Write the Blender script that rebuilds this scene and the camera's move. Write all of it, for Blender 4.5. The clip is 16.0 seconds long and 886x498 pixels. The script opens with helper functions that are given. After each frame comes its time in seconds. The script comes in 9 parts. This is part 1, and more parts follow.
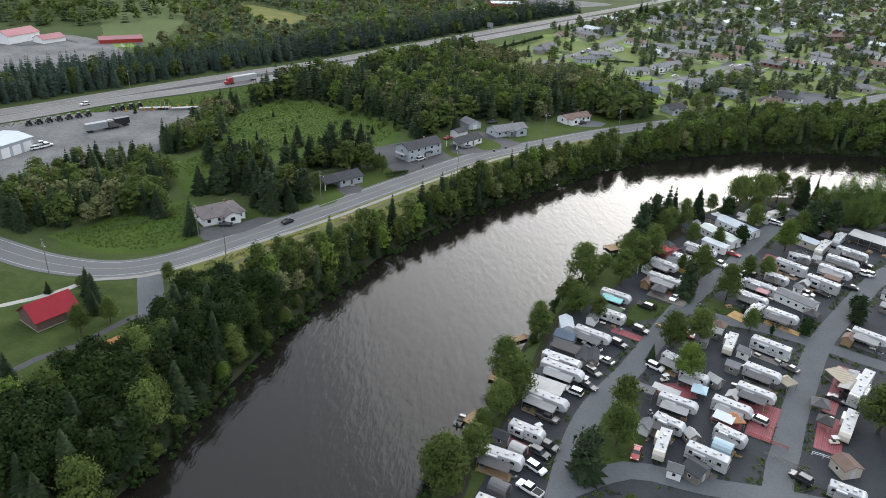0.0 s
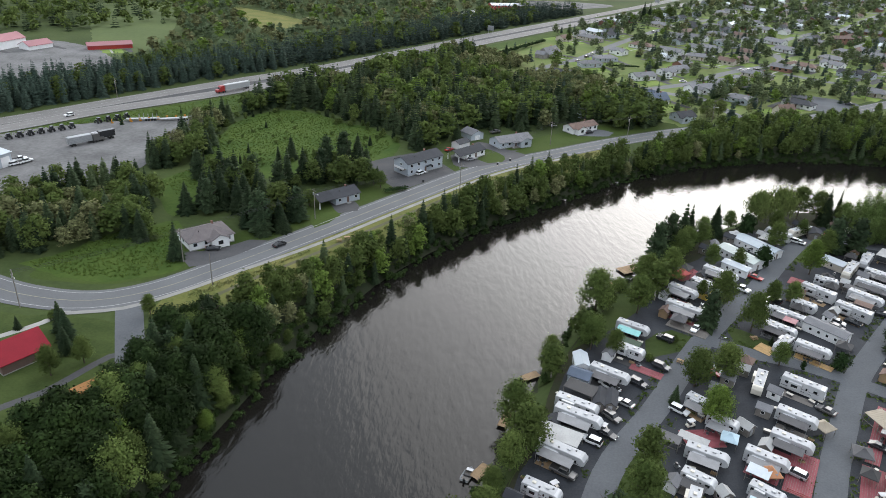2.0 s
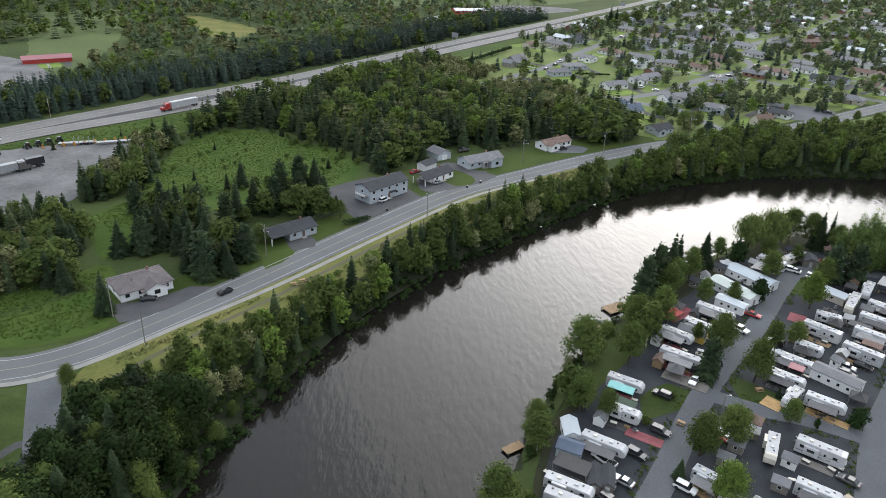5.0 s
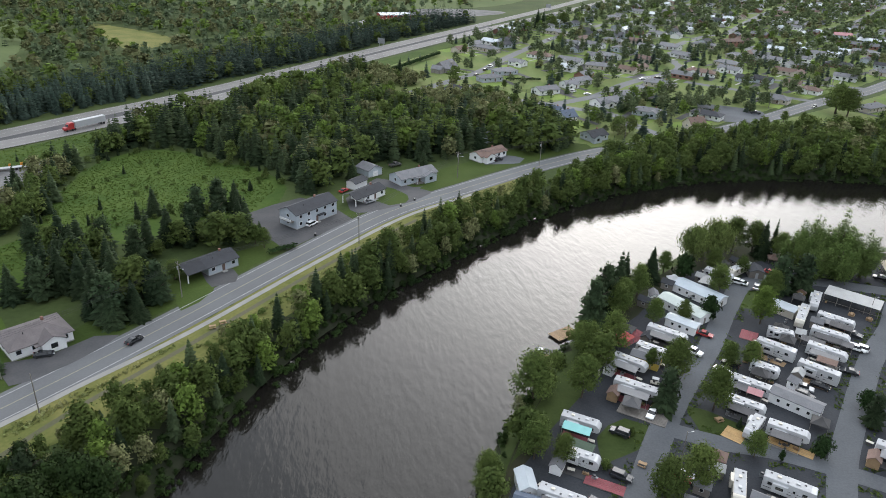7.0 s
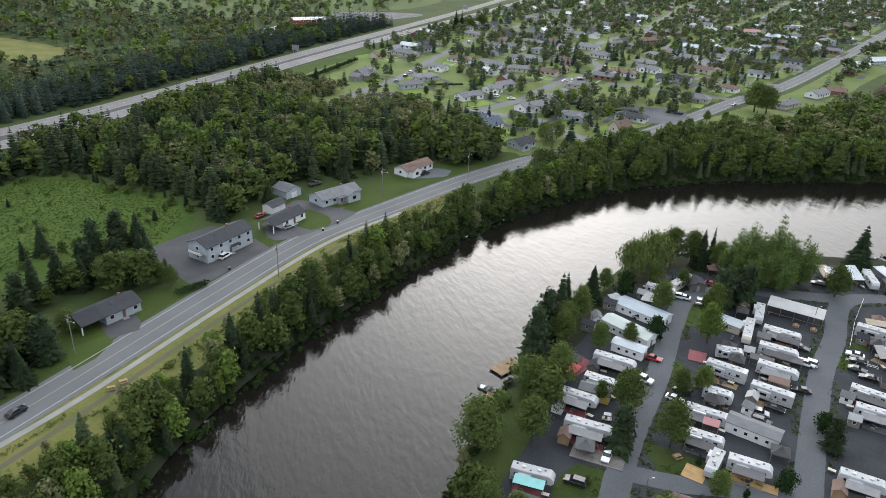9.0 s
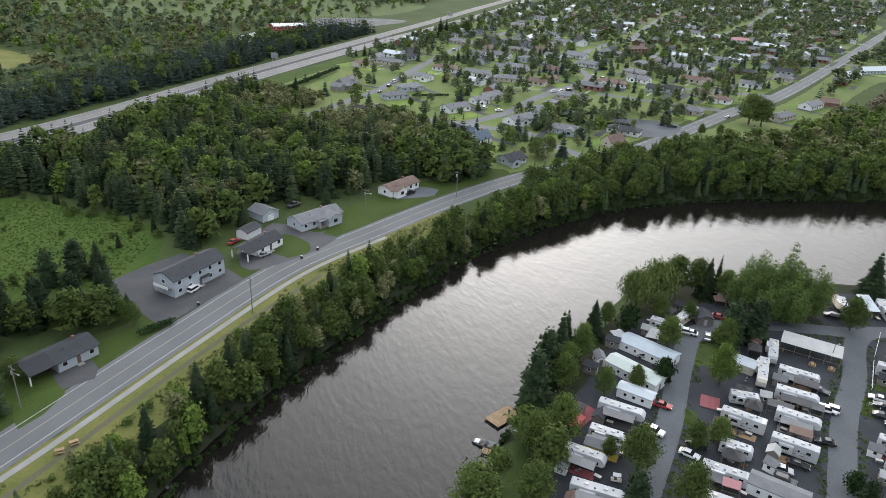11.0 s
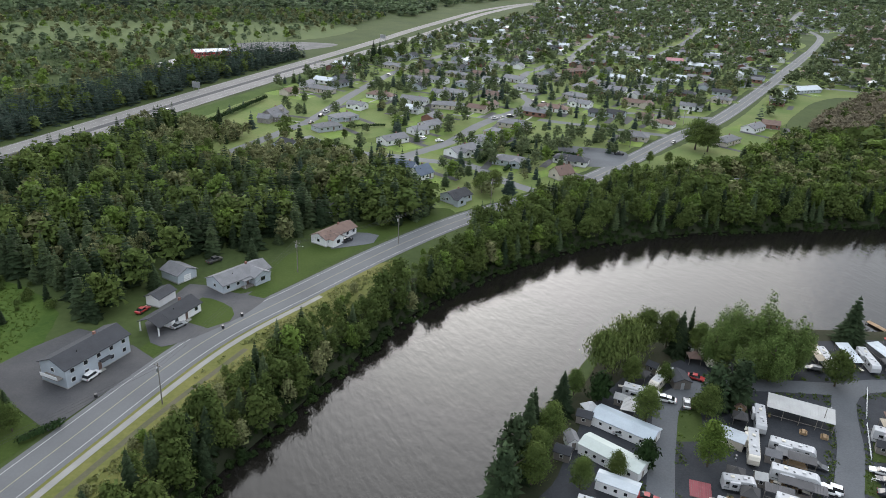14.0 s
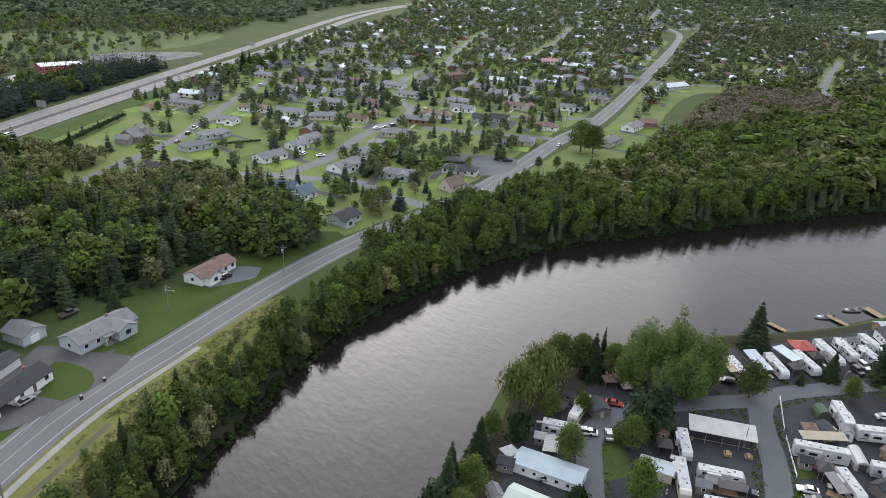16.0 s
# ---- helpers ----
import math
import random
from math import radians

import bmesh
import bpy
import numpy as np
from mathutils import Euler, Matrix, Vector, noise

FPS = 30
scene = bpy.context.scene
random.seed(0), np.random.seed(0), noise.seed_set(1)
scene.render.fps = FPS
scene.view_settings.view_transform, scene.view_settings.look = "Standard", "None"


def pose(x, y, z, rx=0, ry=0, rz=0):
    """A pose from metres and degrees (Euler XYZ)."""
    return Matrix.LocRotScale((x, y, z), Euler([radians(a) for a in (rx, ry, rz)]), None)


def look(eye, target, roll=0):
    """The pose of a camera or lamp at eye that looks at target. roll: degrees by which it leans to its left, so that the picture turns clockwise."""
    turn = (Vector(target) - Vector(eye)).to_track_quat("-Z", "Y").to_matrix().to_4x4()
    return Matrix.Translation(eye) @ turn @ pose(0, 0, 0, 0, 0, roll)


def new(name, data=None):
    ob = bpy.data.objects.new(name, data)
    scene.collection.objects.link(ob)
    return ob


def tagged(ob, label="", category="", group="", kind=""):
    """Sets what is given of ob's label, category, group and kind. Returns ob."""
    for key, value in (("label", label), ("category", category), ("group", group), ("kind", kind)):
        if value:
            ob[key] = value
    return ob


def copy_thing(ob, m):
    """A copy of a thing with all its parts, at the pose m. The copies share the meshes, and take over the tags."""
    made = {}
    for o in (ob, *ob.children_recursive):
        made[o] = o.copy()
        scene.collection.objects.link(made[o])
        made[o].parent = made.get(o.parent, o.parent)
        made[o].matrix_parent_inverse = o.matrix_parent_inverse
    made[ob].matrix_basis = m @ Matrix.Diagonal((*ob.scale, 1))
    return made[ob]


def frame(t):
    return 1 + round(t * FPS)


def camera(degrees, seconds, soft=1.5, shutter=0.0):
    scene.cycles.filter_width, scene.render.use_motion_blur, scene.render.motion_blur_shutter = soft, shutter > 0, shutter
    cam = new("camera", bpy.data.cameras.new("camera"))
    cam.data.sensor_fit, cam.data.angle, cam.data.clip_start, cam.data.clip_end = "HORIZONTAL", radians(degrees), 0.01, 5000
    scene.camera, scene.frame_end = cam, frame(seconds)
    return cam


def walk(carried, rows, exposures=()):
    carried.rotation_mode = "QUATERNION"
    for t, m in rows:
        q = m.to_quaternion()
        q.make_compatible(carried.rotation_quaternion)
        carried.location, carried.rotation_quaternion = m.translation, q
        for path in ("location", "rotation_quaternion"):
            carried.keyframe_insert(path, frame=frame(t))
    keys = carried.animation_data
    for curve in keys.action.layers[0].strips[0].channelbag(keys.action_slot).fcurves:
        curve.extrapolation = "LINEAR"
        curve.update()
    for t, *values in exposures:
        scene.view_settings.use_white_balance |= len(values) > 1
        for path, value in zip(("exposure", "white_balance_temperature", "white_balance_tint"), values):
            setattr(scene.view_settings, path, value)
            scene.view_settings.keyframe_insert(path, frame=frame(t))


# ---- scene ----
cam = camera(63.0, 16.0, 0.9)
PATH = [
    (0, (5.422, 0.729, 104.307), (5.191, 2.511, 103.428), 3.0),
    (0.5, (4.423, 4.856, 104.305), (4.194, 6.639, 103.427), 3.0),
    (1, (3.454, 9.064, 104.31), (3.225, 10.847, 103.432), 2.8),
    (1.5, (2.536, 13.404, 104.322), (2.307, 15.186, 103.444), 2.8),
    (2, (1.662, 17.897, 104.342), (1.434, 19.679, 103.463), 2.8),
    (2.5, (0.882, 22.417, 104.362), (0.654, 24.2, 103.484), 2.7),
    (3, (0.224, 26.825, 104.381), (0.019, 28.611, 103.505), 2.7),
    (3.5, (-0.355, 31.206, 104.388), (-0.527, 32.997, 103.515), 2.7),
    (6, (-2.411, 53.144, 104.359), (-2.498, 54.944, 103.491), 2.8),
    (6.5, (-2.662, 57.581, 104.361), (-2.629, 59.386, 103.501), 2.6),
    (7, (-2.791, 62.106, 104.373), (-2.755, 63.912, 103.513), 2.7),
    (7.5, (-2.829, 66.723, 104.393), (-2.792, 68.528, 103.533), 2.7),
    (8, (-2.808, 71.447, 104.424), (-2.684, 73.251, 103.57), 2.6),
    (8.5, (-2.709, 76.222, 104.443), (-2.584, 78.026, 103.589), 2.6),
    (9, (-2.536, 80.967, 104.465), (-2.301, 82.762, 103.614), 2.6),
    (9.2, (-2.486, 82.887, 104.468), (-2.215, 84.678, 103.62), 2.5),
    (11.3, (-1.944, 103.032, 104.556), (-1.662, 104.826, 103.72), 3.2),
    (11.5, (-1.812, 104.964, 104.558), (-1.529, 106.773, 103.753), 3.2),
    (12, (-1.308, 109.812, 104.552), (-1.023, 111.625, 103.758), 3.2),
    (12.5, (-0.703, 114.645, 104.572), (-0.418, 116.458, 103.778), 3.2),
    (13, (-0.036, 119.451, 104.615), (0.267, 121.261, 103.82), 3.3),
    (13.5, (0.493, 124.424, 104.615), (0.936, 126.209, 103.829), 3.1),
    (14, (1.161, 129.341, 104.62), (1.609, 131.124, 103.832), 3.2),
    (14.5, (1.948, 134.273, 104.621), (2.578, 136.004, 103.844), 3.0),
    (15, (2.853, 139.277, 104.66), (3.506, 141.001, 103.884), 3.0),
    (15.5, (3.745, 144.429, 104.718), (4.485, 146.121, 103.95), 2.9),
    (16, (4.639, 149.573, 104.759), (5.384, 151.262, 103.991), 3.1),
]
walk(cam, [(t, look(eye, target, roll)) for t, eye, target, roll in PATH])

# ---- light ----
SUN_AZ, SUN_EL = 14.0, 25.0          # degrees east of +y, above the horizon
world = bpy.data.worlds.new("sky")
scene.world = world
world.use_nodes = True
wn = world.node_tree.nodes
wl = world.node_tree.links
sky = wn.new("ShaderNodeTexSky")
sky.sky_type = "NISHITA"
sky.sun_disc = False
sky.sun_elevation = radians(SUN_EL)
sky.sun_rotation = radians(SUN_AZ)
sky.air_density, sky.dust_density, sky.ozone_density = 1.0, 4.0, 1.0
sky_grey = wn.new("ShaderNodeHueSaturation")
sky_grey.inputs["Saturation"].default_value = 0.5
wl.new(sky.outputs[0], sky_grey.inputs["Color"])
veil = wn.new("ShaderNodeMix")          # thin even cloud over the clear sky
veil.data_type = "RGBA"
veil.inputs["Factor"].default_value = 0.78
wl.new(sky_grey.outputs[0], veil.inputs["A"])
dome = wn.new("ShaderNodeTexCoord")      # the cloud is brighter overhead than at the skyline
dome_axes = wn.new("ShaderNodeSeparateXYZ")
wl.new(dome.outputs["Generated"], dome_axes.inputs[0])
lift = wn.new("ShaderNodeMapRange")
lift.inputs["To Min"].default_value, lift.inputs["To Max"].default_value = 0.55, 1.35
wl.new(dome_axes.outputs["Z"], lift.inputs["Value"])
cloud = wn.new("ShaderNodeVectorMath")
cloud.operation = "SCALE"
cloud.inputs[0].default_value = (4.55, 4.95, 5.5)
towards = wn.new("ShaderNodeVectorMath")  # and glows round the veiled sun
towards.operation = "DOT_PRODUCT"
towards.inputs[1].default_value = (math.sin(radians(SUN_AZ)) * math.cos(radians(SUN_EL)), math.cos(radians(SUN_AZ)) * math.cos(radians(SUN_EL)), math.sin(radians(SUN_EL)))
wl.new(dome.outputs["Generated"], towards.inputs[0])
ahead = wn.new("ShaderNodeMath")
ahead.operation = "MAXIMUM"
wl.new(towards.outputs["Value"], ahead.inputs[0])
glow = wn.new("ShaderNodeMath")
glow.operation = "POWER"
glow.inputs[1].default_value = 17.0
wl.new(ahead.outputs[0], glow.inputs[0])
bright = wn.new("ShaderNodeMath")
bright.operation = "MULTIPLY_ADD"
bright.inputs[1].default_value = 2.15
wl.new(glow.outputs[0], bright.inputs[0])
wl.new(lift.outputs[0], bright.inputs[2])
wl.new(bright.outputs[0], cloud.inputs["Scale"])
wl.new(cloud.outputs[0], veil.inputs["B"])
wl.new(veil.outputs["Result"], wn["Background"].inputs["Color"])
wn["Background"].inputs["Strength"].default_value = 0.15

sun_data = bpy.data.lights.new("sun", "SUN")
sun_data.energy, sun_data.angle, sun_data.color = 0.35, radians(55), (1.0, 0.91, 0.80)
sun = new("sun", sun_data)
_a, _e = radians(SUN_AZ), radians(SUN_EL)
sun.matrix_world = look((0, 0, 300), (-math.sin(_a) * math.cos(_e) * 100, -math.cos(_a) * math.cos(_e) * 100, 300 - math.sin(_e) * 100))
scene.view_settings.exposure = 1.07

# ---- materials ----
MATS = {}


def material(name, color, rough=0.7, var=0.25, scale=1.0, fine=12.0, bump=0.0, metal=0.0, other=None, spread=0.1, island=0.0, leaf=0.0, spec=0.5, coat=0.0):
    """A procedural surface: a base colour that drifts towards another at two scales, with a fine relief."""
    if name in MATS:
        return MATS[name]
    mt = bpy.data.materials.new(name)
    mt.use_nodes = True
    n, l = mt.node_tree.nodes, mt.node_tree.links
    bs = n["Principled BSDF"]
    bs.inputs["Roughness"].default_value = rough
    bs.inputs["Metallic"].default_value = metal
    bs.inputs["Specular IOR Level"].default_value = spec
    bs.inputs["Coat Weight"].default_value = coat
    if other is None:
        other = [c * (1 - var) for c in color]
    co = n.new("ShaderNodeTexCoord")
    geo = n.new("ShaderNodeNewGeometry")
    info = n.new("ShaderNodeObjectInfo")
    big = n.new("ShaderNodeTexNoise")
    big.inputs["Scale"].default_value, big.inputs["Detail"].default_value = scale, 4
    l.new(geo.outputs["Position"], big.inputs["Vector"])
    small = n.new("ShaderNodeTexNoise")
    small.inputs["Scale"].default_value, small.inputs["Detail"].default_value = fine, 3
    l.new(geo.outputs["Position"], small.inputs["Vector"])
    add = n.new("ShaderNodeMath")
    add.operation = "MULTIPLY_ADD"
    l.new(small.outputs[0], add.inputs[0])
    add.inputs[1].default_value = 0.6
    l.new(big.outputs[0], add.inputs[2])
    rng = n.new("ShaderNodeMapRange")
    rng.inputs["From Min"].default_value, rng.inputs["From Max"].default_value = 0.55, 1.05
    l.new(add.outputs[0], rng.inputs["Value"])
    mix = n.new("ShaderNodeMix")
    mix.data_type = "RGBA"
    mix.inputs["A"].default_value, mix.inputs["B"].default_value = (*color, 1), (*other, 1)
    l.new(rng.outputs[0], mix.inputs["Factor"])
    hsv = n.new("ShaderNodeHueSaturation")
    l.new(mix.outputs["Result"], hsv.inputs["Color"])
    val = n.new("ShaderNodeMapRange")
    val.inputs["To Min"].default_value, val.inputs["To Max"].default_value = 1 - spread, 1 + spread
    l.new(info.outputs["Random"], val.inputs["Value"])
    last = val.outputs[0]
    if island:
        isl = n.new("ShaderNodeMapRange")
        isl.inputs["To Min"].default_value, isl.inputs["To Max"].default_value = 1 - island, 1 + island
        l.new(geo.outputs["Random Per Island"], isl.inputs["Value"])
        mul = n.new("ShaderNodeMath")
        mul.operation = "MULTIPLY"
        l.new(last, mul.inputs[0])
        l.new(isl.outputs[0], mul.inputs[1])
        last = mul.outputs[0]
    l.new(last, hsv.inputs["Value"])
    l.new(hsv.outputs[0], bs.inputs["Base Color"])
    if bump:
        bp = n.new("ShaderNodeBump")
        bp.inputs["Strength"].default_value = min(1.0, bump)
        bp.inputs["Distance"].default_value = 0.1
        l.new(small.outputs[0], bp.inputs["Height"])
        l.new(bp.outputs[0], bs.inputs["Normal"])
    if leaf:
        tr = n.new("ShaderNodeBsdfTranslucent")
        l.new(hsv.outputs[0], tr.inputs["Color"])
        ms = n.new("ShaderNodeMixShader")
        ms.inputs[0].default_value = leaf
        l.new(bs.outputs[0], ms.inputs[1])
        l.new(tr.outputs[0], ms.inputs[2])
        l.new(ms.outputs[0], n["Material Output"].inputs["Surface"])
    MATS[name] = mt
    return mt


def mat_water():
    mt = bpy.data.materials.new("river_water")
    mt.use_nodes = True
    n, l = mt.node_tree.nodes, mt.node_tree.links
    bs = n["Principled BSDF"]
    bs.inputs["Base Color"].default_value = (0.009, 0.0082, 0.007, 1)
    bs.inputs["Roughness"].default_value = 0.02
    bs.inputs["IOR"].default_value = 1.33
    geo = n.new("ShaderNodeNewGeometry")
    last = None
    for scale, dist, turn in ((2.6, 0.016, 50.0), (0.8, 0.085, 38.0), (0.35, 0.07, 12.0), (0.06, 0.12, 60.0)):
        mp = n.new("ShaderNodeMapping")
        mp.inputs["Rotation"].default_value = (0, 0, radians(turn))
        mp.inputs["Scale"].default_value = (1.0, 0.38, 1.0)
        l.new(geo.outputs["Position"], mp.inputs["Vector"])
        ns = n.new("ShaderNodeTexNoise")
        ns.inputs["Scale"].default_value, ns.inputs["Detail"].default_value = scale, 3
        l.new(mp.outputs[0], ns.inputs["Vector"])
        bp = n.new("ShaderNodeBump")
        bp.inputs["Strength"].default_value, bp.inputs["Distance"].default_value = 1.0, dist
        l.new(ns.outputs[0], bp.inputs["Height"])
        if last:
            l.new(last.outputs[0], bp.inputs["Normal"])
        last = bp
    l.new(last.outputs[0], bs.inputs["Normal"])
    return mt


M_WATER = mat_water()
M_GROUND = material("meadow_ground", (0.034, 0.05, 0.017), 0.95, scale=0.03, fine=0.6, bump=0.6, other=(0.056, 0.075, 0.025), spec=0.1)
M_LAWN = material("mown_lawn", (0.036, 0.058, 0.013), 0.95, scale=0.05, fine=1.5, bump=0.4, other=(0.06, 0.085, 0.021), spec=0.1)
# A darker tone than the mown lawn, for park pitches and barn lawn.
M_PARKLAWN = material("worn_park_grass", (0.03, 0.046, 0.013), 0.95, scale=0.2, fine=1.5, bump=0.5, other=(0.05, 0.068, 0.02), spec=0.1)
M_DRYGRASS = material("dry_grass", (0.155, 0.145, 0.05), 0.95, scale=0.08, fine=1.2, bump=0.5, other=(0.085, 0.1, 0.028), spec=0.1)
M_TOWNLAWN = material("town_lawn_grass", (0.092, 0.135, 0.04), 0.95, scale=0.04, fine=0.8, bump=0.4, other=(0.145, 0.165, 0.06), spec=0.1)
M_BRIGHT = material("tall_meadow_grass", (0.06, 0.09, 0.019), 0.95, scale=0.06, fine=0.9, bump=0.7, other=(0.03, 0.058, 0.011), spec=0.1)
M_BANK = material("bank_earth", (0.03, 0.032, 0.02), 0.95, scale=0.15, fine=1.2, bump=0.6, other=(0.022, 0.03, 0.014), spec=0.1)
# Dark grass and earth, with shade under the park trees in the colour.
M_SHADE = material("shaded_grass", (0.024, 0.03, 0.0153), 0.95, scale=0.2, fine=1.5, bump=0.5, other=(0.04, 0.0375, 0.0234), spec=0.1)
M_ASPHALT = material("asphalt", (0.145, 0.148, 0.153), 0.85, scale=0.06, fine=2.5, bump=0.2, other=(0.115, 0.117, 0.121), spec=0.2)
M_DARKASPH = material("dark_asphalt", (0.024, 0.026, 0.030), 0.85, scale=0.12, fine=2.5, bump=0.2, other=(0.044, 0.047, 0.053), spec=0.15)
M_DRIVE = material("worn_asphalt", (0.0589, 0.0589, 0.06208), 0.9, scale=0.15, fine=2.5, bump=0.2, other=(0.0837, 0.08184, 0.08192), spec=0.15)
M_HWY = material("highway_concrete_asphalt", (0.185, 0.178, 0.17), 0.8, scale=0.05, fine=2.0, bump=0.2, other=(0.14, 0.135, 0.13), spec=0.22)
M_YARD = material("pale_yard_gravel", (0.19, 0.187, 0.186), 0.95, scale=0.07, fine=0.7, bump=0.4, other=(0.1, 0.099, 0.098), spec=0.15)
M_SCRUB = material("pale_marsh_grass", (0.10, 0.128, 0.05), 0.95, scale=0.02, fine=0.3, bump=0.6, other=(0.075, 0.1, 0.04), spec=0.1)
M_GRAVEL = material("grey_gravel", (0.117, 0.123, 0.131), 0.95, scale=0.07, fine=2.0, bump=0.4, other=(0.082, 0.086, 0.092), spec=0.15)
M_TRAIL = material("trodden_earth", (0.12, 0.11, 0.078), 0.95, scale=0.1, fine=1.5, bump=0.4, other=(0.085, 0.088, 0.05), spec=0.1)
M_CONCRETE = material("pale_concrete", (0.336, 0.328, 0.304), 0.85, scale=0.2, fine=3.0, bump=0.2)
M_KERB = material("worn_kerb_concrete", (0.22, 0.215, 0.20), 0.85, scale=0.2, fine=3.0, bump=0.2)
M_YELLOW = material("yellow_road_paint", (0.30, 0.28, 0.19), 0.8, scale=1.0, fine=6.0)
M_WHITELINE = material("white_road_paint", (0.34, 0.34, 0.33), 0.8, scale=1.0, fine=6.0)
M_REDDECK = material("red_painted_deck", (0.2448, 0.0612, 0.07125), 0.8, scale=0.4, fine=4.0, bump=0.2)
M_WOOD = material("weathered_wood", (0.30, 0.20, 0.11), 0.8, scale=0.8, fine=8.0, bump=0.3)
M_NEWWOOD = material("new_pine_boards", (0.46, 0.29, 0.12), 0.75, scale=0.8, fine=8.0, bump=0.3)
M_GREYWOOD = material("grey_boards", (0.2, 0.18, 0.16), 0.85, scale=0.8, fine=8.0, bump=0.3)
M_WHITE = material("white_gelcoat", (0.46, 0.465, 0.475), 0.35, var=0.12, scale=0.5, fine=5.0)
M_ROOFWHITE = material("white_roof_membrane", (0.43, 0.435, 0.445), 0.6, var=0.22, scale=0.5, fine=2.5, spread=0.08)
M_SILVER = material("silver_awning", (0.2, 0.2, 0.205), 0.5, scale=0.6, fine=6.0, spread=0.35)
M_BEIGE = material("beige_gelcoat", (0.60, 0.56, 0.48), 0.4, var=0.15, scale=0.5, fine=5.0)
M_STRIPE = material("dark_stripe", (0.05, 0.05, 0.055), 0.4, scale=1.0, fine=6.0, spread=0.4)
M_GLASS = material("dark_window_glass", (0.018, 0.020, 0.022), 0.08, var=0.2, scale=0.5, fine=2.0, spec=0.6)
M_RUBBER = material("black_rubber", (0.02, 0.02, 0.02), 0.85, scale=2.0, fine=9.0)
M_CHROME = material("bright_metal", (0.55, 0.55, 0.56), 0.3, metal=0.9, scale=2.0, fine=9.0)
M_STEEL = material("galvanised_steel", (0.36, 0.37, 0.38), 0.5, metal=0.5, scale=1.5, fine=9.0)
M_BARK = material("bark", (0.085, 0.065, 0.05), 0.95, scale=1.2, fine=9.0, bump=0.5)
M_BIRCH = material("pale_bark", (0.40, 0.37, 0.32), 0.9, scale=1.4, fine=6.0, bump=0.3, other=(0.12, 0.11, 0.10))
M_LEAF = material("leaves", (0.062, 0.094, 0.026), 0.9, scale=0.09, fine=0.9, other=(0.105, 0.136, 0.038), island=0.3, leaf=0.3, spread=0.25, spec=0.08)
# Leaf colour darkened to stand in for shade within the bank crowns.
M_SHADELEAF = material("alder_leaves", (0.012, 0.023, 0.007), 0.85, scale=0.09, fine=0.9, other=(0.028, 0.048, 0.012), island=0.35, leaf=0.15, spread=0.3, spec=0.1)
M_LARCH = material("larch_needles", (0.048, 0.072, 0.036), 0.9, scale=0.08, fine=0.9, other=(0.084, 0.112, 0.05), island=0.3, leaf=0.25, spread=0.25, spec=0.08)
M_LEAFBRIGHT = material("bright_leaves", (0.0864, 0.1332, 0.0308), 0.9, scale=0.09, fine=0.9, other=(0.1152, 0.1656, 0.033), island=0.35, leaf=0.3, spread=0.12, spec=0.08)
M_WILLOW = material("willow_leaves", (0.095, 0.132, 0.038), 0.9, scale=0.09, fine=0.9, other=(0.135, 0.165, 0.052), island=0.4, leaf=0.3, spread=0.1, spec=0.08)
M_POPLAR = material("poplar_leaves", (0.075, 0.118, 0.032), 0.9, scale=0.15, fine=0.9, other=(0.115, 0.155, 0.048), island=0.4, leaf=0.25, spread=0.1, spec=0.08)
M_PALE = material("pale_catkin_twigs", (0.115, 0.13, 0.055), 0.9, scale=0.09, fine=0.9, other=(0.155, 0.155, 0.075), island=0.4, leaf=0.2, spread=0.15, spec=0.08)
M_NEEDLE = material("spruce_needles", (0.021, 0.036, 0.018), 0.9, scale=0.08, fine=0.9, other=(0.04, 0.058, 0.027), island=0.35, leaf=0.2, spread=0.25, spec=0.08)
# Pale scrub leaves, lightened further in place of distance haze.
M_HAZESCRUB = material("grey_green_scrub_leaves", (0.12, 0.155, 0.09), 0.9, scale=0.03, fine=0.4, other=(0.09, 0.125, 0.06), island=0.25, leaf=0.3, spread=0.15, spec=0.08)
# Needle colour made lighter and bluer to imitate haze over far spruces.
M_HAZESPRUCE = material("blue_green_needles", (0.04, 0.064, 0.05), 0.9, scale=0.05, fine=0.6, other=(0.062, 0.088, 0.066), island=0.3, leaf=0.25, spread=0.2, spec=0.08)
# Garden leaf colour lightened to imitate haze over the town.
M_HAZEGARDEN = material("dusty_green_garden_leaves", (0.08, 0.112, 0.052), 0.9, scale=0.06, fine=0.6, other=(0.125, 0.15, 0.075), island=0.3, leaf=0.3, spread=0.2, spec=0.08)
M_CATKIN = material("tan_catkin_twigs", (0.15, 0.132, 0.09), 0.9, scale=0.06, fine=0.6, other=(0.19, 0.165, 0.115), island=0.3, leaf=0.2, spread=0.15, spec=0.08)
M_HEDGE = material("cedar_hedge", (0.0225, 0.0434, 0.014), 0.9, scale=0.3, fine=1.5, island=0.4, leaf=0.1, spread=0.15, spec=0.08)
M_WALLWHITE = material("white_siding", (0.7392, 0.7392, 0.7387), 0.7, var=0.12, scale=0.4, fine=4.0)
M_WALLGREY = material("grey_blue_siding", (0.40, 0.44, 0.48), 0.7, var=0.12, scale=0.4, fine=4.0)
M_WALLBEIGE = material("beige_siding", (0.50, 0.45, 0.38), 0.7, var=0.15, scale=0.4, fine=4.0)
M_BRICK = material("red_brown_brick", (0.26, 0.13, 0.10), 0.85, var=0.3, scale=0.5, fine=5.0, bump=0.2)
M_STONE = material("grey_field_stone", (0.27, 0.25, 0.23), 0.85, var=0.4, scale=0.8, fine=3.0, bump=0.4)
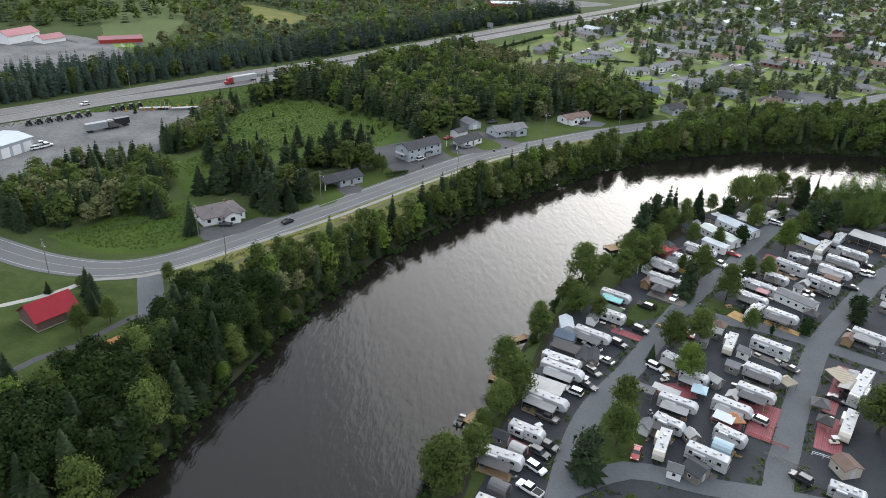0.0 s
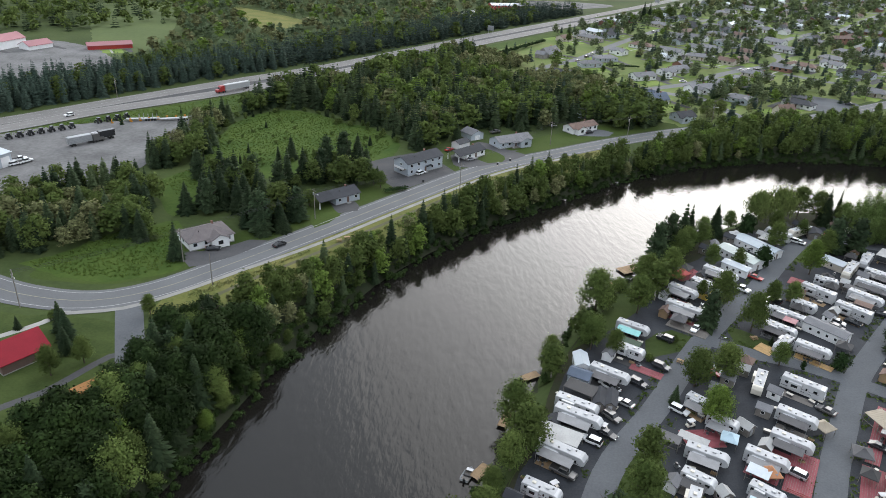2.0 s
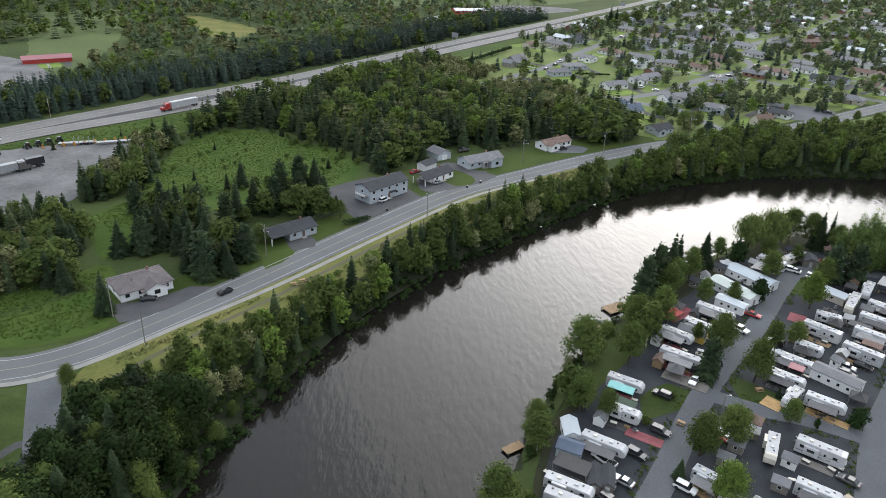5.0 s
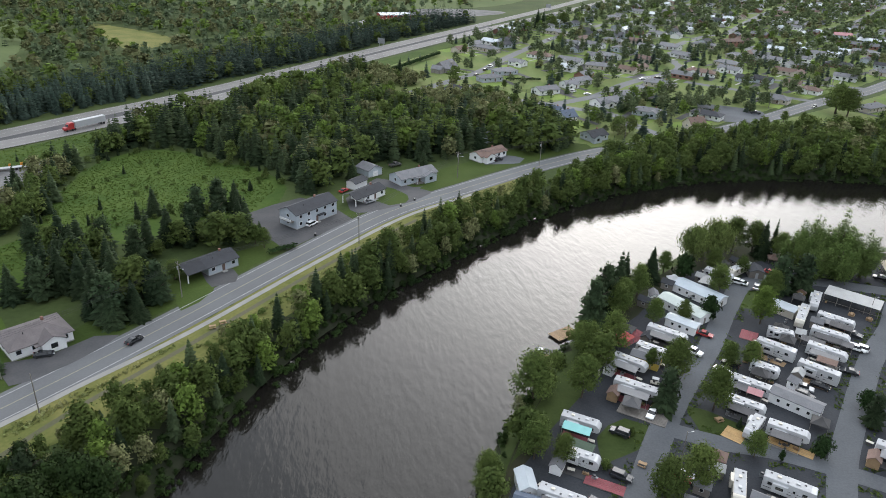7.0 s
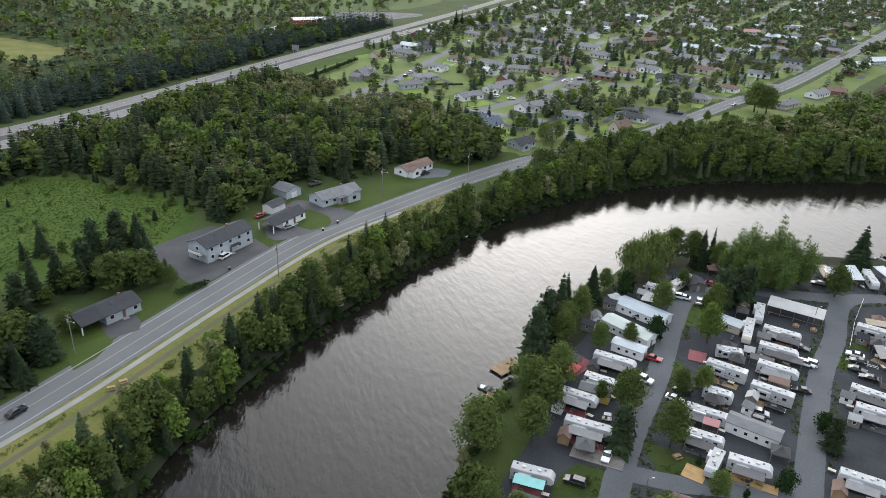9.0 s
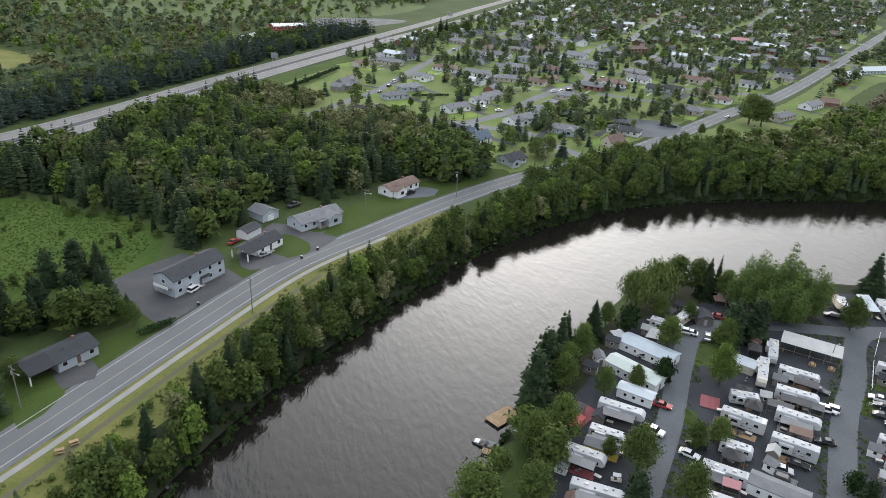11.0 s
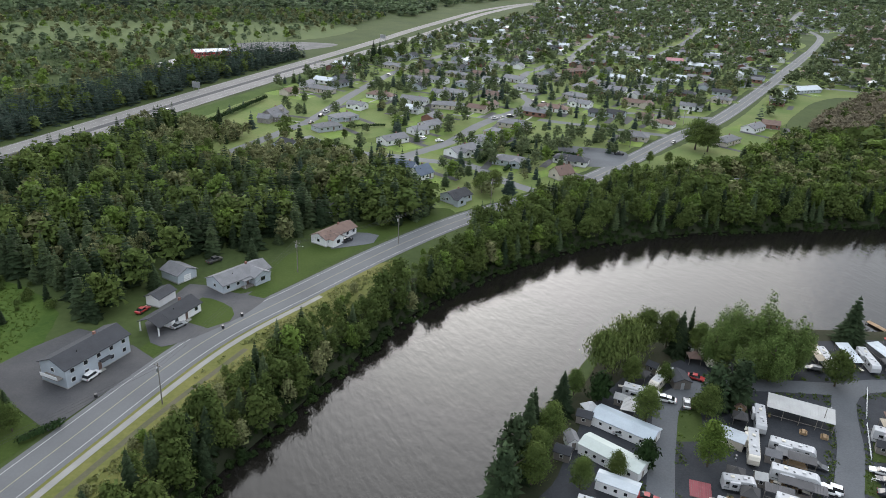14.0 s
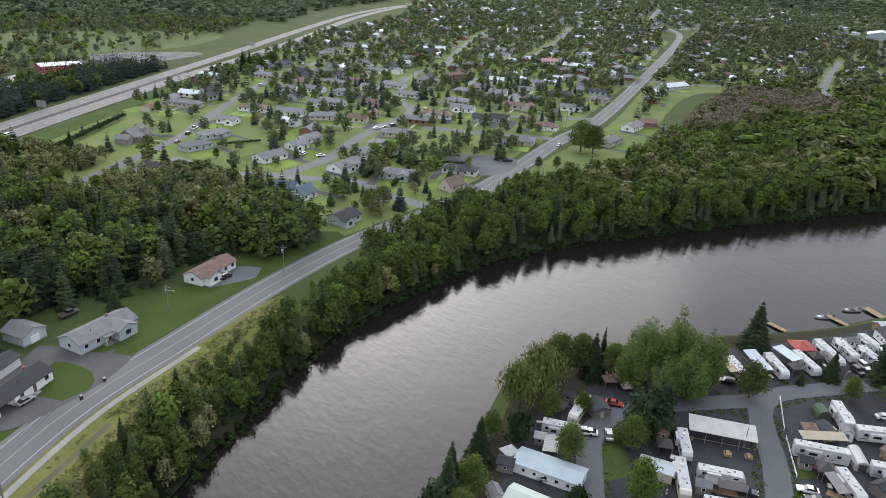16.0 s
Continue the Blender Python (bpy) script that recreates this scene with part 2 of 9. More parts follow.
M_SHDARK = material("charcoal_shingles", (0.034, 0.036, 0.042), 0.9, var=0.3, scale=0.5, fine=4.0, bump=0.4, spread=0.15)
M_SHGREY = material("grey_shingles", (0.17, 0.17, 0.178), 0.9, var=0.25, scale=0.5, fine=4.0, bump=0.4, spread=0.2)
M_SHROSE = material("worn_rose_grey_shingles", (0.13, 0.112, 0.112), 0.9, var=0.3, scale=0.5, fine=4.0, bump=0.4, spread=0.1)
M_SHBROWN = material("brown_shingles", (0.16, 0.105, 0.085), 0.9, var=0.25, scale=0.5, fine=4.0, bump=0.4, spread=0.15)
M_SHBLUE = material("blue_grey_shingles", (0.10, 0.125, 0.17), 0.9, var=0.25, scale=0.5, fine=4.0, bump=0.4, spread=0.15)
M_REDMETAL = material("red_metal_roof", (0.26, 0.012, 0.024), 0.55, var=0.2, scale=0.3, fine=3.0, spec=0.2)
M_PINKMETAL = material("faded_red_metal_roof", (0.3456, 0.1368, 0.15), 0.5, var=0.2, scale=0.1, fine=2.0)
M_BLUEMETAL = material("pale_blue_metal_roof", (0.33, 0.38, 0.42), 0.45, var=0.15, scale=0.4, fine=3.0, spread=0.06)
M_GREENMETAL = material("pale_green_metal_roof", (0.42, 0.47, 0.44), 0.45, var=0.15, scale=0.4, fine=3.0)
M_PALEMETAL = material("pale_metal_roof", (0.44, 0.48, 0.51), 0.45, var=0.15, scale=0.4, fine=3.0)
M_GREYMETAL = material("dull_metal_roof", (0.36, 0.36, 0.35), 0.5, var=0.2, scale=0.4, fine=3.0)
M_TAN = material("tan_canvas", (0.34, 0.29, 0.22), 0.8, var=0.2, scale=0.6, fine=5.0)
M_ORANGE = material("orange_canvas", (0.42, 0.19, 0.09), 0.8, var=0.2, scale=0.6, fine=5.0)
M_CANVGREY = material("grey_canvas", (0.095, 0.092, 0.095), 0.8, var=0.25, scale=0.6, fine=5.0, spread=0.25)
M_CANVDARK = material("dark_canvas", (0.05, 0.048, 0.048), 0.8, var=0.25, scale=0.6, fine=5.0)
M_CANVBLUE = material("pale_blue_canvas", (0.40, 0.52, 0.58), 0.8, var=0.15, scale=0.6, fine=5.0)
M_CANVRED = material("red_canvas", (0.36, 0.07, 0.06), 0.8, var=0.2, scale=0.6, fine=5.0)
M_CANVGREEN = material("dark_green_canvas", (0.05, 0.08, 0.05), 0.8, var=0.25, scale=0.6, fine=5.0)
M_YELLOWWALL = material("yellow_boards", (0.50, 0.36, 0.07), 0.75, var=0.2, scale=0.6, fine=5.0)
M_TEAL = material("teal_awning", (0.22, 0.50, 0.48), 0.6, var=0.15, scale=0.6, fine=5.0)
M_ORANGEMACH = material("orange_machine_paint", (0.55, 0.24, 0.03), 0.5, var=0.2, scale=0.6, fine=5.0)
M_RED = material("red_paint", (0.35, 0.03, 0.03), 0.35, var=0.15, scale=0.6, fine=5.0, coat=0.3)
M_CARWHITE = material("white_car_paint", (0.74, 0.74, 0.74), 0.25, var=0.06, scale=0.6, fine=5.0, coat=0.5)
M_CARDARK = material("dark_car_paint", (0.022, 0.024, 0.028), 0.25, var=0.2, scale=0.6, fine=5.0, coat=0.5, spread=0.5)
M_CARSILVER = material("silver_car_paint", (0.38, 0.39, 0.40), 0.28, var=0.1, scale=0.6, fine=5.0, metal=0.4, coat=0.5)
M_CARGREY = material("grey_car_paint", (0.12, 0.115, 0.11), 0.28, var=0.1, scale=0.6, fine=5.0, metal=0.3, coat=0.5)
M_MULCH = material("orange_mulch", (0.32, 0.15, 0.05), 0.95, var=0.3, scale=0.6, fine=5.0, bump=0.4)
M_LAMP = material("lamp_lens", (0.6, 0.6, 0.58), 0.2, var=0.1)
M_CABLE = material("black_cable", (0.03, 0.03, 0.03), 0.7)

# ---- tools ----
def spline(pts, step=6.0, most=400):
    """Points along a smooth line through the given ones."""
    p = [np.array(q, float) for q in pts]
    p = [2 * p[0] - p[1]] + p + [2 * p[-1] - p[-2]]
    res = []
    for i in range(1, len(p) - 2):
        n = min(most, max(1, int(np.linalg.norm(p[i + 1] - p[i]) / step)))
        for k in range(n):
            u = k / n
            res.append(0.5 * (2 * p[i] + (p[i + 1] - p[i - 1]) * u + (2 * p[i - 1] - 5 * p[i] + 4 * p[i + 1] - p[i + 2]) * u * u
                              + (3 * p[i] - p[i - 1] - 3 * p[i + 1] + p[i + 2]) * u ** 3))
    res.append(p[-2])
    return np.array(res)


def line_distance(x, y, line):
    """Distance of points to a polyline."""
    best = np.full(np.shape(x), 1e9)
    for a, b in zip(line[:-1], line[1:]):
        d = b - a
        s = np.clip(((x - a[0]) * d[0] + (y - a[1]) * d[1]) / max(1e-9, d @ d), 0, 1)
        best = np.minimum(best, (x - a[0] - s * d[0]) ** 2 + (y - a[1] - s * d[1]) ** 2)
    return np.sqrt(best)


def inside(x, y, poly):
    res = np.zeros(np.shape(x), bool)
    for (x0, y0), (x1, y1) in zip(poly, np.roll(poly, -1, axis=0)):
        if y0 != y1:
            res ^= ((y0 > y) != (y1 > y)) & (x < (x1 - x0) * (y - y0) / (y1 - y0) + x0)
    return res


def part(name, bm, mt, parent=None, label="", smooth=False):
    me = bpy.data.meshes.new(name)
    bm.to_mesh(me)
    bm.free()
    return part_mesh(name, me, mt, parent, label, smooth)


def part_mesh(name, me, mt, parent=None, label="", smooth=False):
    for m in mt if isinstance(mt, (list, tuple)) else [mt]:
        me.materials.append(m)
    if smooth:
        me.polygons.foreach_set("use_smooth", [True] * len(me.polygons))
    ob = new(name, me)
    if parent:
        ob.parent = parent
    if label:
        ob["label"] = label
    return ob


def again(ob, parent, m):
    """One more part on the mesh of ob."""
    o = new(ob.name.split(".")[0], ob.data)
    o.parent = parent
    o.matrix_basis = m
    return o


def box(bm, x0, x1, y0, y1, z0, z1, bevel=0.0):
    vs = [bm.verts.new(p) for p in ((x0, y0, z0), (x1, y0, z0), (x1, y1, z0), (x0, y1, z0), (x0, y0, z1), (x1, y0, z1), (x1, y1, z1), (x0, y1, z1))]
    fs = [bm.faces.new([vs[i] for i in f]) for f in ((3, 2, 1, 0), (4, 5, 6, 7), (0, 1, 5, 4), (1, 2, 6, 5), (2, 3, 7, 6), (3, 0, 4, 7))]
    if bevel:
        bmesh.ops.bevel(bm, geom=list({e for f in fs for e in f.edges}), offset=bevel, segments=1, affect="EDGES", clamp_overlap=True)
    return bm


def boxed(*a, **k):
    return box(bmesh.new(), *a, **k)


def prism(bm, profile, y0, y1):
    """A profile in x and z, drawn out along y."""
    a = [bm.verts.new((x, y0, z)) for x, z in profile]
    b = [bm.verts.new((x, y1, z)) for x, z in profile]
    n = len(profile)
    bm.faces.new(a)
    bm.faces.new(b[::-1])
    for i in range(n):
        bm.faces.new((a[(i + 1) % n], a[i], b[i], b[(i + 1) % n]))
    bmesh.ops.recalc_face_normals(bm, faces=bm.faces[:])
    return bm


def rod(bm, a, b, r0, r1, n=6):
    a, b = Vector(a), Vector(b)
    q = (b - a).to_track_quat("Z", "Y")
    rings = []
    for p, r in ((a, r0), (b, r1)):
        rings.append([bm.verts.new(p + q @ Vector((r * math.cos(2 * math.pi * i / n), r * math.sin(2 * math.pi * i / n), 0))) for i in range(n)])
    for i in range(n):
        bm.faces.new((rings[0][i], rings[0][(i + 1) % n], rings[1][(i + 1) % n], rings[1][i]))
    bm.faces.new(rings[0][::-1])
    bm.faces.new(rings[1])
    return bm


def thing(name, m, label, category, group=""):
    ob = new(name)
    ob.matrix_basis = m
    return tagged(ob, label, category, group)


# ---- plan of the land ----
WATER_Z, WEST_Z, PARK_Z = -4.2, 0.5, -1.5
BANK_L = spline([(-300, -5000), (-130, -700), (-85, -60), (-75, 60), (-66.8, 105), (-59.8, 149), (-52.2, 181), (-37.8, 220), (-21.5, 248), (1, 278), (36, 320), (66, 345),
                 (105, 367), (160, 380), (230, 380), (320, 378), (520, 372), (1000, 430), (2200, 650), (5000, 1000)], 8, 6)
BANK_R = spline([(-200, -5000), (-70, -700), (-40, -60), (-24, 40), (-13, 95), (-4.5, 123), (2.0, 141), (5.5, 160), (12, 184), (20.5, 204), (35, 228), (41.5, 240), (51, 253),
                 (63, 268), (76, 281), (90, 296), (109, 303), (131, 304), (166, 299), (204, 292), (240, 292), (320, 294), (520, 300), (1000, 350), (2200, 550), (5000, 880)], 8, 6)
RIVER = np.vstack([BANK_L, BANK_R[::-1]])
PARK_SIDE = np.vstack([BANK_R, [(6000, -6000), (-200, -6000)]])


def bank_distance(x, y):
    d = np.minimum(line_distance(x, y, BANK_L), line_distance(x, y, BANK_R))
    return np.where(inside(x, y, RIVER), -d, d)


def height(x, y):
    x, y = np.asarray(x, float), np.asarray(y, float)
    d = bank_distance(x, y)
    land = np.where(inside(x, y, PARK_SIDE), PARK_Z, WEST_Z)
    rise = np.where(d > 0, WATER_Z + d * 0.62, WATER_Z + d * 0.4)
    return np.clip(np.minimum(land, rise), -7.0, None)


PARK_EDGES = [(*map(float, a), *map(float, b)) for a, b in zip(PARK_SIDE, np.roll(PARK_SIDE, -1, axis=0))]


def ground_z(x, y):
    if x < -60 or y > 420:
        return WEST_Z
    odd = False
    for x0, y0, x1, y1 in PARK_EDGES:
        if (y0 > y) != (y1 > y) and x < (x1 - x0) * (y - y0) / (y1 - y0) + x0:
            odd = not odd
    return PARK_Z if odd else WEST_Z


def axis(a, b, step, ends):
    mid = list(np.arange(a, b, step))
    left, right, s = [a], [b], step
    while left[-1] > -ends or right[-1] < ends:
        s *= 1.35
        left.append(left[-1] - s)
        right.append(right[-1] + s)
    return np.array(left[::-1] + mid[1:] + right)


gx, gy = axis(-120, 330, 3.2, 5200), axis(70, 410, 3.2, 5200)
GX, GY = np.meshgrid(gx, gy)
GZ = height(GX.ravel(), GY.ravel())
ROUGH = np.array([noise.noise(Vector((x * 0.05, y * 0.05, 0))) for x, y in zip(GX.ravel(), GY.ravel())]) * 0.3
slope_zone = (GZ < -1.6) | ((GZ < 0.45) & (GZ > -1.45))
GZ = GZ + np.where(slope_zone, ROUGH, 0)
nx = len(gx)
quads = [(j * nx + i, j * nx + i + 1, (j + 1) * nx + i + 1, (j + 1) * nx + i) for j in range(len(gy) - 1) for i in range(nx - 1)]
me = bpy.data.meshes.new("ground")
me.from_pydata(np.column_stack([GX.ravel(), GY.ravel(), GZ]).tolist(), [], quads)
fx, fy = (np.array([np.mean(v[list(q)]) for q in quads]) for v in (GX.ravel(), GY.ravel()))
shore_face = (np.abs(fx) < 600) & (np.abs(bank_distance(fx, fy) - 2.5) < 6.5) & ~inside(fx, fy, PARK_SIDE)
me.polygons.foreach_set("material_index", shore_face.astype(np.int32))
tagged(part_mesh("ground", me, [M_GROUND, M_BANK], smooth=True), "uneven green meadow ground sloping to the river", "ground", kind="structure")

bm = bmesh.new()
for sx, sy in ((-5200, -5200), (5200, -5200), (5200, 5200), (-5200, 5200)):
    bm.verts.new((sx, sy, WATER_Z))
bm.faces.new(bm.verts[:])
tagged(part("water", bm, M_WATER), "dark brown river water with fine ripples", "river", kind="structure")


PATCHES = []


def patch(name, pts, mt, label, category, lift=0.05, wob=0.0, straight=False):
    """A flat area laid on the ground, with a slightly ragged outline."""
    line = pts if straight else spline(list(pts) + [pts[0]], 4.0)[:-1]
    rnd = random.Random(name + str(pts[0]))
    PATCHES.append(name)
    lift += 0.0016 * len(PATCHES)
    bm = bmesh.new()
    vs = []
    for i, (x, y) in enumerate(line):
        x, y = x + rnd.uniform(-wob, wob), y + rnd.uniform(-wob, wob)
        z = min(ground_z(x, y), float(height(x, y)) + 0.1) if name.startswith("park") else ground_z(x, y)
        vs.append(bm.verts.new((x, y, z + lift)))
    f = bm.faces.new(vs)
    bm.normal_update()
    if f.normal.z < 0:
        f.normal_flip()
    bmesh.ops.triangulate(bm, faces=[f])
    return tagged(part(name, bm, mt), label, category, kind="structure")


def ribbon(bm, line, off, width, lift, dash=0.0, gap=0.0):
    """A strip along a line at a sideways offset; with dashes where asked for."""
    t = np.gradient(line, axis=0)
    t /= np.linalg.norm(t, axis=1)[:, None]
    nrm = np.column_stack([-t[:, 1], t[:, 0]])
    a, b = line + nrm * (off + width / 2), line + nrm * (off - width / 2)
    prev, run = None, 0.0
    for i in range(len(line)):
        z = ground_z(*line[i]) + lift
        if dash and i and (i % 3):
            prev = None if i % 3 == 2 else prev
        cur = (bm.verts.new((*a[i], z)), bm.verts.new((*b[i], z)))
        if prev:
            bm.faces.new((prev[0], prev[1], cur[1], cur[0]))
        prev = cur
    return bm


ROADS = []


def road(name, pts, width, mt, label, lift=0.10, lines="", step=5.0, category="road"):
    line = spline(pts, step)
    ROADS.append((line, width))
    ob = tagged(part(name, ribbon(bmesh.new(), line, 0, width, lift), mt), label, category, kind="structure")
    if "y" in lines:
        part("centre_line", ribbon(bmesh.new(), line, 0, 0.22, lift + 0.02), M_YELLOW, ob, "faded yellow centre line")
    if "w" in lines:
        for o in (-1, 1):
            part("edge_line", ribbon(bmesh.new(), line, o * (width / 2 - 1.4), 0.2, lift + 0.02), M_WHITELINE, ob, "thin white edge line")
    if "d" in lines:
        part("lane_line", ribbon(bmesh.new(), spline(pts, 3.0), 0, 0.18, lift + 0.02, 3.0, 6.0), M_WHITELINE, ob, "dashed white lane line")
    return ob


road("road", [(-210, 196), (-152, 177), (-131, 172.5), (-114, 174), (-101, 183), (-90, 198), (-71, 227.5), (-45, 270), (-19, 309.5), (9, 337), (43, 368.5), (80, 397), (127, 424),
              (173, 459), (242, 519), (302, 566), (439, 701), (641, 907)], 11.0, M_ASPHALT, "grey two-lane asphalt road with yellow and white lines", 0.11, "yw")
road("road", [(641, 907), (766, 1044), (815, 1120), (860, 1220), (930, 1324), (1110, 1531)], 9.0, M_ASPHALT, "grey two-lane asphalt road through the town", 0.11, "y")
HWY_A = [(-420, 60), (-320, 215), (-250, 308), (-221, 354), (-184, 411), (-135, 483), (-86, 572), (-37, 658), (46, 800), (110, 912), (206, 1085), (360, 1340), (535, 1540), (800, 1760)]
HWY_B = [(-408, 54), (-308, 208), (-243, 296), (-214, 342), (-174, 393), (-128, 463), (-79, 551), (-31, 636), (47, 768), (105, 860), (194, 1010), (338, 1272), (531, 1530), (795, 1750)]
road("highway_north", HWY_A, 12.0, M_HWY, "grey divided highway carriageway with white lines", 0.30, "wd")
road("highway_south", HWY_B, 12.0, M_HWY, "grey divided highway carriageway with white lines", 0.30, "wd")
road("highway_median", [((a[0] + b[0]) / 2, (a[1] + b[1]) / 2) for a, b in zip(HWY_A[:9], HWY_B[:9])], 9.0, M_DRIVE, "narrow paved highway median", 0.24)
STREETS = [
    [(121, 421), (108, 440), (98, 466), (75, 478), (64, 485), (44, 493), (31, 506), (19, 527)],
    [(66, 484), (97, 511), (124, 549), (158, 586), (178, 609), (182, 632), (165, 661), (130, 664)],
    [(-25, 488), (11, 543), (28, 572), (50, 624), (76, 680), (115, 755), (175, 842), (224, 914), (330, 1060)],
    [(99, 593), (131, 573), (150, 577)],
    [(182, 635), (200, 700), (237, 758), (281, 798), (396, 840), (520, 800)],
    [(178, 609), (250, 580), (300, 566)],
    [(150, 577), (200, 545), (242, 519)],
    [(281, 798), (360, 930), (460, 1080)],
    [(396, 840), (520, 985), (640, 1150)],
    [(280, 1010), (420, 960), (560, 870)],
    [(439, 701), (540, 640), (660, 560)],
    [(540, 800), (640, 730), (780, 640), (900, 560)],
    [(660, 560), (760, 700), (900, 880)],
    [(530, 573), (577, 620), (670, 695), (752, 755), (800, 792)],
]
for k, s in enumerate(STREETS):
    road("street_%d" % (k + 1), s, 7.0, M_ASPHALT, "plain grey residential street without markings", 0.08 + 0.004 * k)
PARK_ROADS = [
    [(14, 90), (17, 110), (20, 126), (25, 141), (36, 161), (48, 186), (58, 204), (74, 228), (88, 252), (100, 268), (118, 271), (149, 264)],
    [(56, 95), (61, 121), (66, 134), (72, 149), (78, 162), (87, 181), (98, 198), (117, 225), (131, 241), (149, 263), (172, 262), (200, 256), (260, 240)],
    [(54, 193), (64, 189), (74, 187), (88, 181), (102, 174), (130, 164), (180, 150)],
    [(17, 112), (31, 121), (46, 119.5), (63, 119), (90, 116), (140, 108)],
]
for k, s in enumerate(PARK_ROADS):
    road("park_lane_%d" % (k + 1), s, 6.0 if k < 2 else 5.2, M_GRAVEL, "pale grey compacted gravel lane through the caravan park", 0.10 + 0.004 * k)
road("side_road", [(-103, 173), (-101.5, 170.5), (-96, 161), (-89.5, 150)], 7.0, M_GRAVEL, "grey gravel side road down from the main road", 0.10)
road("barn_path", [(-122, 100), (-110.3, 120.8), (-107.2, 128.4), (-101.6, 135.3), (-95.2, 150.8), (-90, 153.5)], 2.2, M_DRIVE, "narrow worn asphalt path past the barn", 0.085)
road("footpath", [(-90.5, 151), (-89.4, 136), (-90.7, 129), (-98.4, 116), (-100.9, 108.5), (-110, 80), (-120, 30)], 4.0, M_DARKASPH, "narrow dark asphalt footpath down to the river", 0.09)
road("footpath_side", [(-160, 128), (-131, 148.5), (-120, 161), (-117, 168)], 2.0, M_CONCRETE, "narrow pale concrete path across a lawn", 0.08)
road("bank_trail", [(-91, 168), (-80, 190), (-64, 216), (-46, 247), (-28, 276), (-8, 304)], 1.5, M_TRAIL, "worn gravel trail along the wooded bank", 0.07)
road("kerb_path", [(-118, 166), (-104, 172), (-93, 184), (-82.5, 199), (-64.5, 224), (-39, 266), (-13, 305.5), (14, 332.5)], 1.7, M_KERB, "pale concrete shoulder beside the road", 0.13)

# ---- areas ----
edge = BANK_R[(BANK_R[:, 1] > 80) & (BANK_R[:, 0] < 330)]
et = np.gradient(edge, axis=0)
et /= np.linalg.norm(et, axis=1)[:, None]
edge = edge + np.column_stack([et[:, 1], -et[:, 0]]) * 4.6
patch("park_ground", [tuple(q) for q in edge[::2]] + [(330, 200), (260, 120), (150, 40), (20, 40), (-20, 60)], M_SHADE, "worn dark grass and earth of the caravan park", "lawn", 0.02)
patch("park_yard", [(11, 150), (4, 128), (-2, 105), (-10, 60), (60, 40), (150, 60), (230, 180), (300, 250), (300, 284), (205, 284), (160, 288), (128, 286), (110, 284), (88, 277), (72, 262), (56, 242), (46, 232),
                    (38, 214), (28, 196), (19, 180), (13, 165)], M_DARKASPH, "dark patched asphalt and gravel of the caravan park", "yard", 0.04, 0.5)
for k, g in enumerate([
        [(8, 165), (14, 178), (28, 194), (40, 214), (50, 232), (46, 236), (33, 216), (22, 196), (16, 180), (11, 166)],
        [(36, 181), (46, 187), (50, 194), (44, 197), (36, 190)],
        [(60, 193), (70, 190), (76, 192), (70, 197), (60, 203)],
        [(27, 118), (33, 124), (36, 138), (31, 146), (26, 136), (22, 124)],
        [(-3, 100), (2, 112), (3, 130), (9, 145), (10, 158), (6, 140), (0, 118)],
        [(126, 226), (131, 232), (127, 238), (121, 231)],
        [(88, 254), (96, 250), (104, 262), (97, 262)],
        [(139, 243.0), (142, 241.6), (138, 235.4), (133.8, 236.8)],
        [(76, 228), (80, 226), (83, 232), (79, 234)],
        [(68, 134), (70, 139), (69, 143), (66.5, 137)],
        [(84, 172), (87, 177), (90, 182), (86, 180), (83, 175)]]):
    patch("park_lawn_%d" % (k + 1), g, M_PARKLAWN, "short green grass between caravan pitches", "lawn", 0.075, 0.4)
patch("town_lawn", [(72, 400), (128, 434), (172, 470), (236, 526), (296, 574), (430, 706), (620, 905), (700, 1010), (640, 1180), (420, 1230), (200, 980), (110, 850), (60, 770), (-10, 640), (-50, 560), (-30, 500), (10, 440), (30, 415)],
      M_TOWNLAWN, "mown pale green lawns of the residential streets", "lawn", 0.03, 0.5)
patch("town_lawn_east", [(150, 434), (250, 512), (310, 560), (446, 696), (560, 800), (900, 900), (1000, 600), (600, 540), (470, 640), (330, 540), (230, 440)], M_TOWNLAWN, "mown lawns beside the town road", "lawn", 0.03, 0.5)
patch("verge", [(-126, 205), (-106, 209), (-98, 216), (-80, 250), (-72, 262), (-62, 276), (-40, 300), (-24, 330), (0, 360), (40, 396), (60, 408), (74, 402), (40, 376), (5, 342), (-22, 316), (-50, 274),
                (-76, 232), (-94, 203), (-106, 188), (-122, 182), (-140, 184)], M_LAWN, "mown green verge and front lawns beside the road", "lawn", 0.035, 0.5)
patch("bank_verge", [(-95, 186), (-80, 206), (-62, 232), (-38, 272), (-12, 311), (14, 336), (40, 357), (40, 346), (19, 317), (-4, 290), (-27, 256), (-49, 222), (-69, 192), (-82, 176), (-96, 171)],
      M_DRYGRASS, "dry yellowish grass between road and wooded bank", "verge", 0.03, 0.6)
patch("riverside_lawn", [(-175, 150), (-150, 165), (-130, 163), (-112, 166), (-95, 160), (-97, 135), (-110, 100), (-140, 70), (-190, 100)], M_PARKLAWN, "short lawn round the red-roofed barn", "lawn", 0.04, 0.5)
patch("bend_field", [(-147.3, 188.6), (-138.6, 199.4), (-134, 212.8), (-126, 219), (-117, 228), (-101.5, 202.6), (-100.5, 195.5), (-112, 186), (-127, 183.5)], M_BRIGHT, "uncut sunny green field inside the road bend", "meadow", 0.06, 0.6)
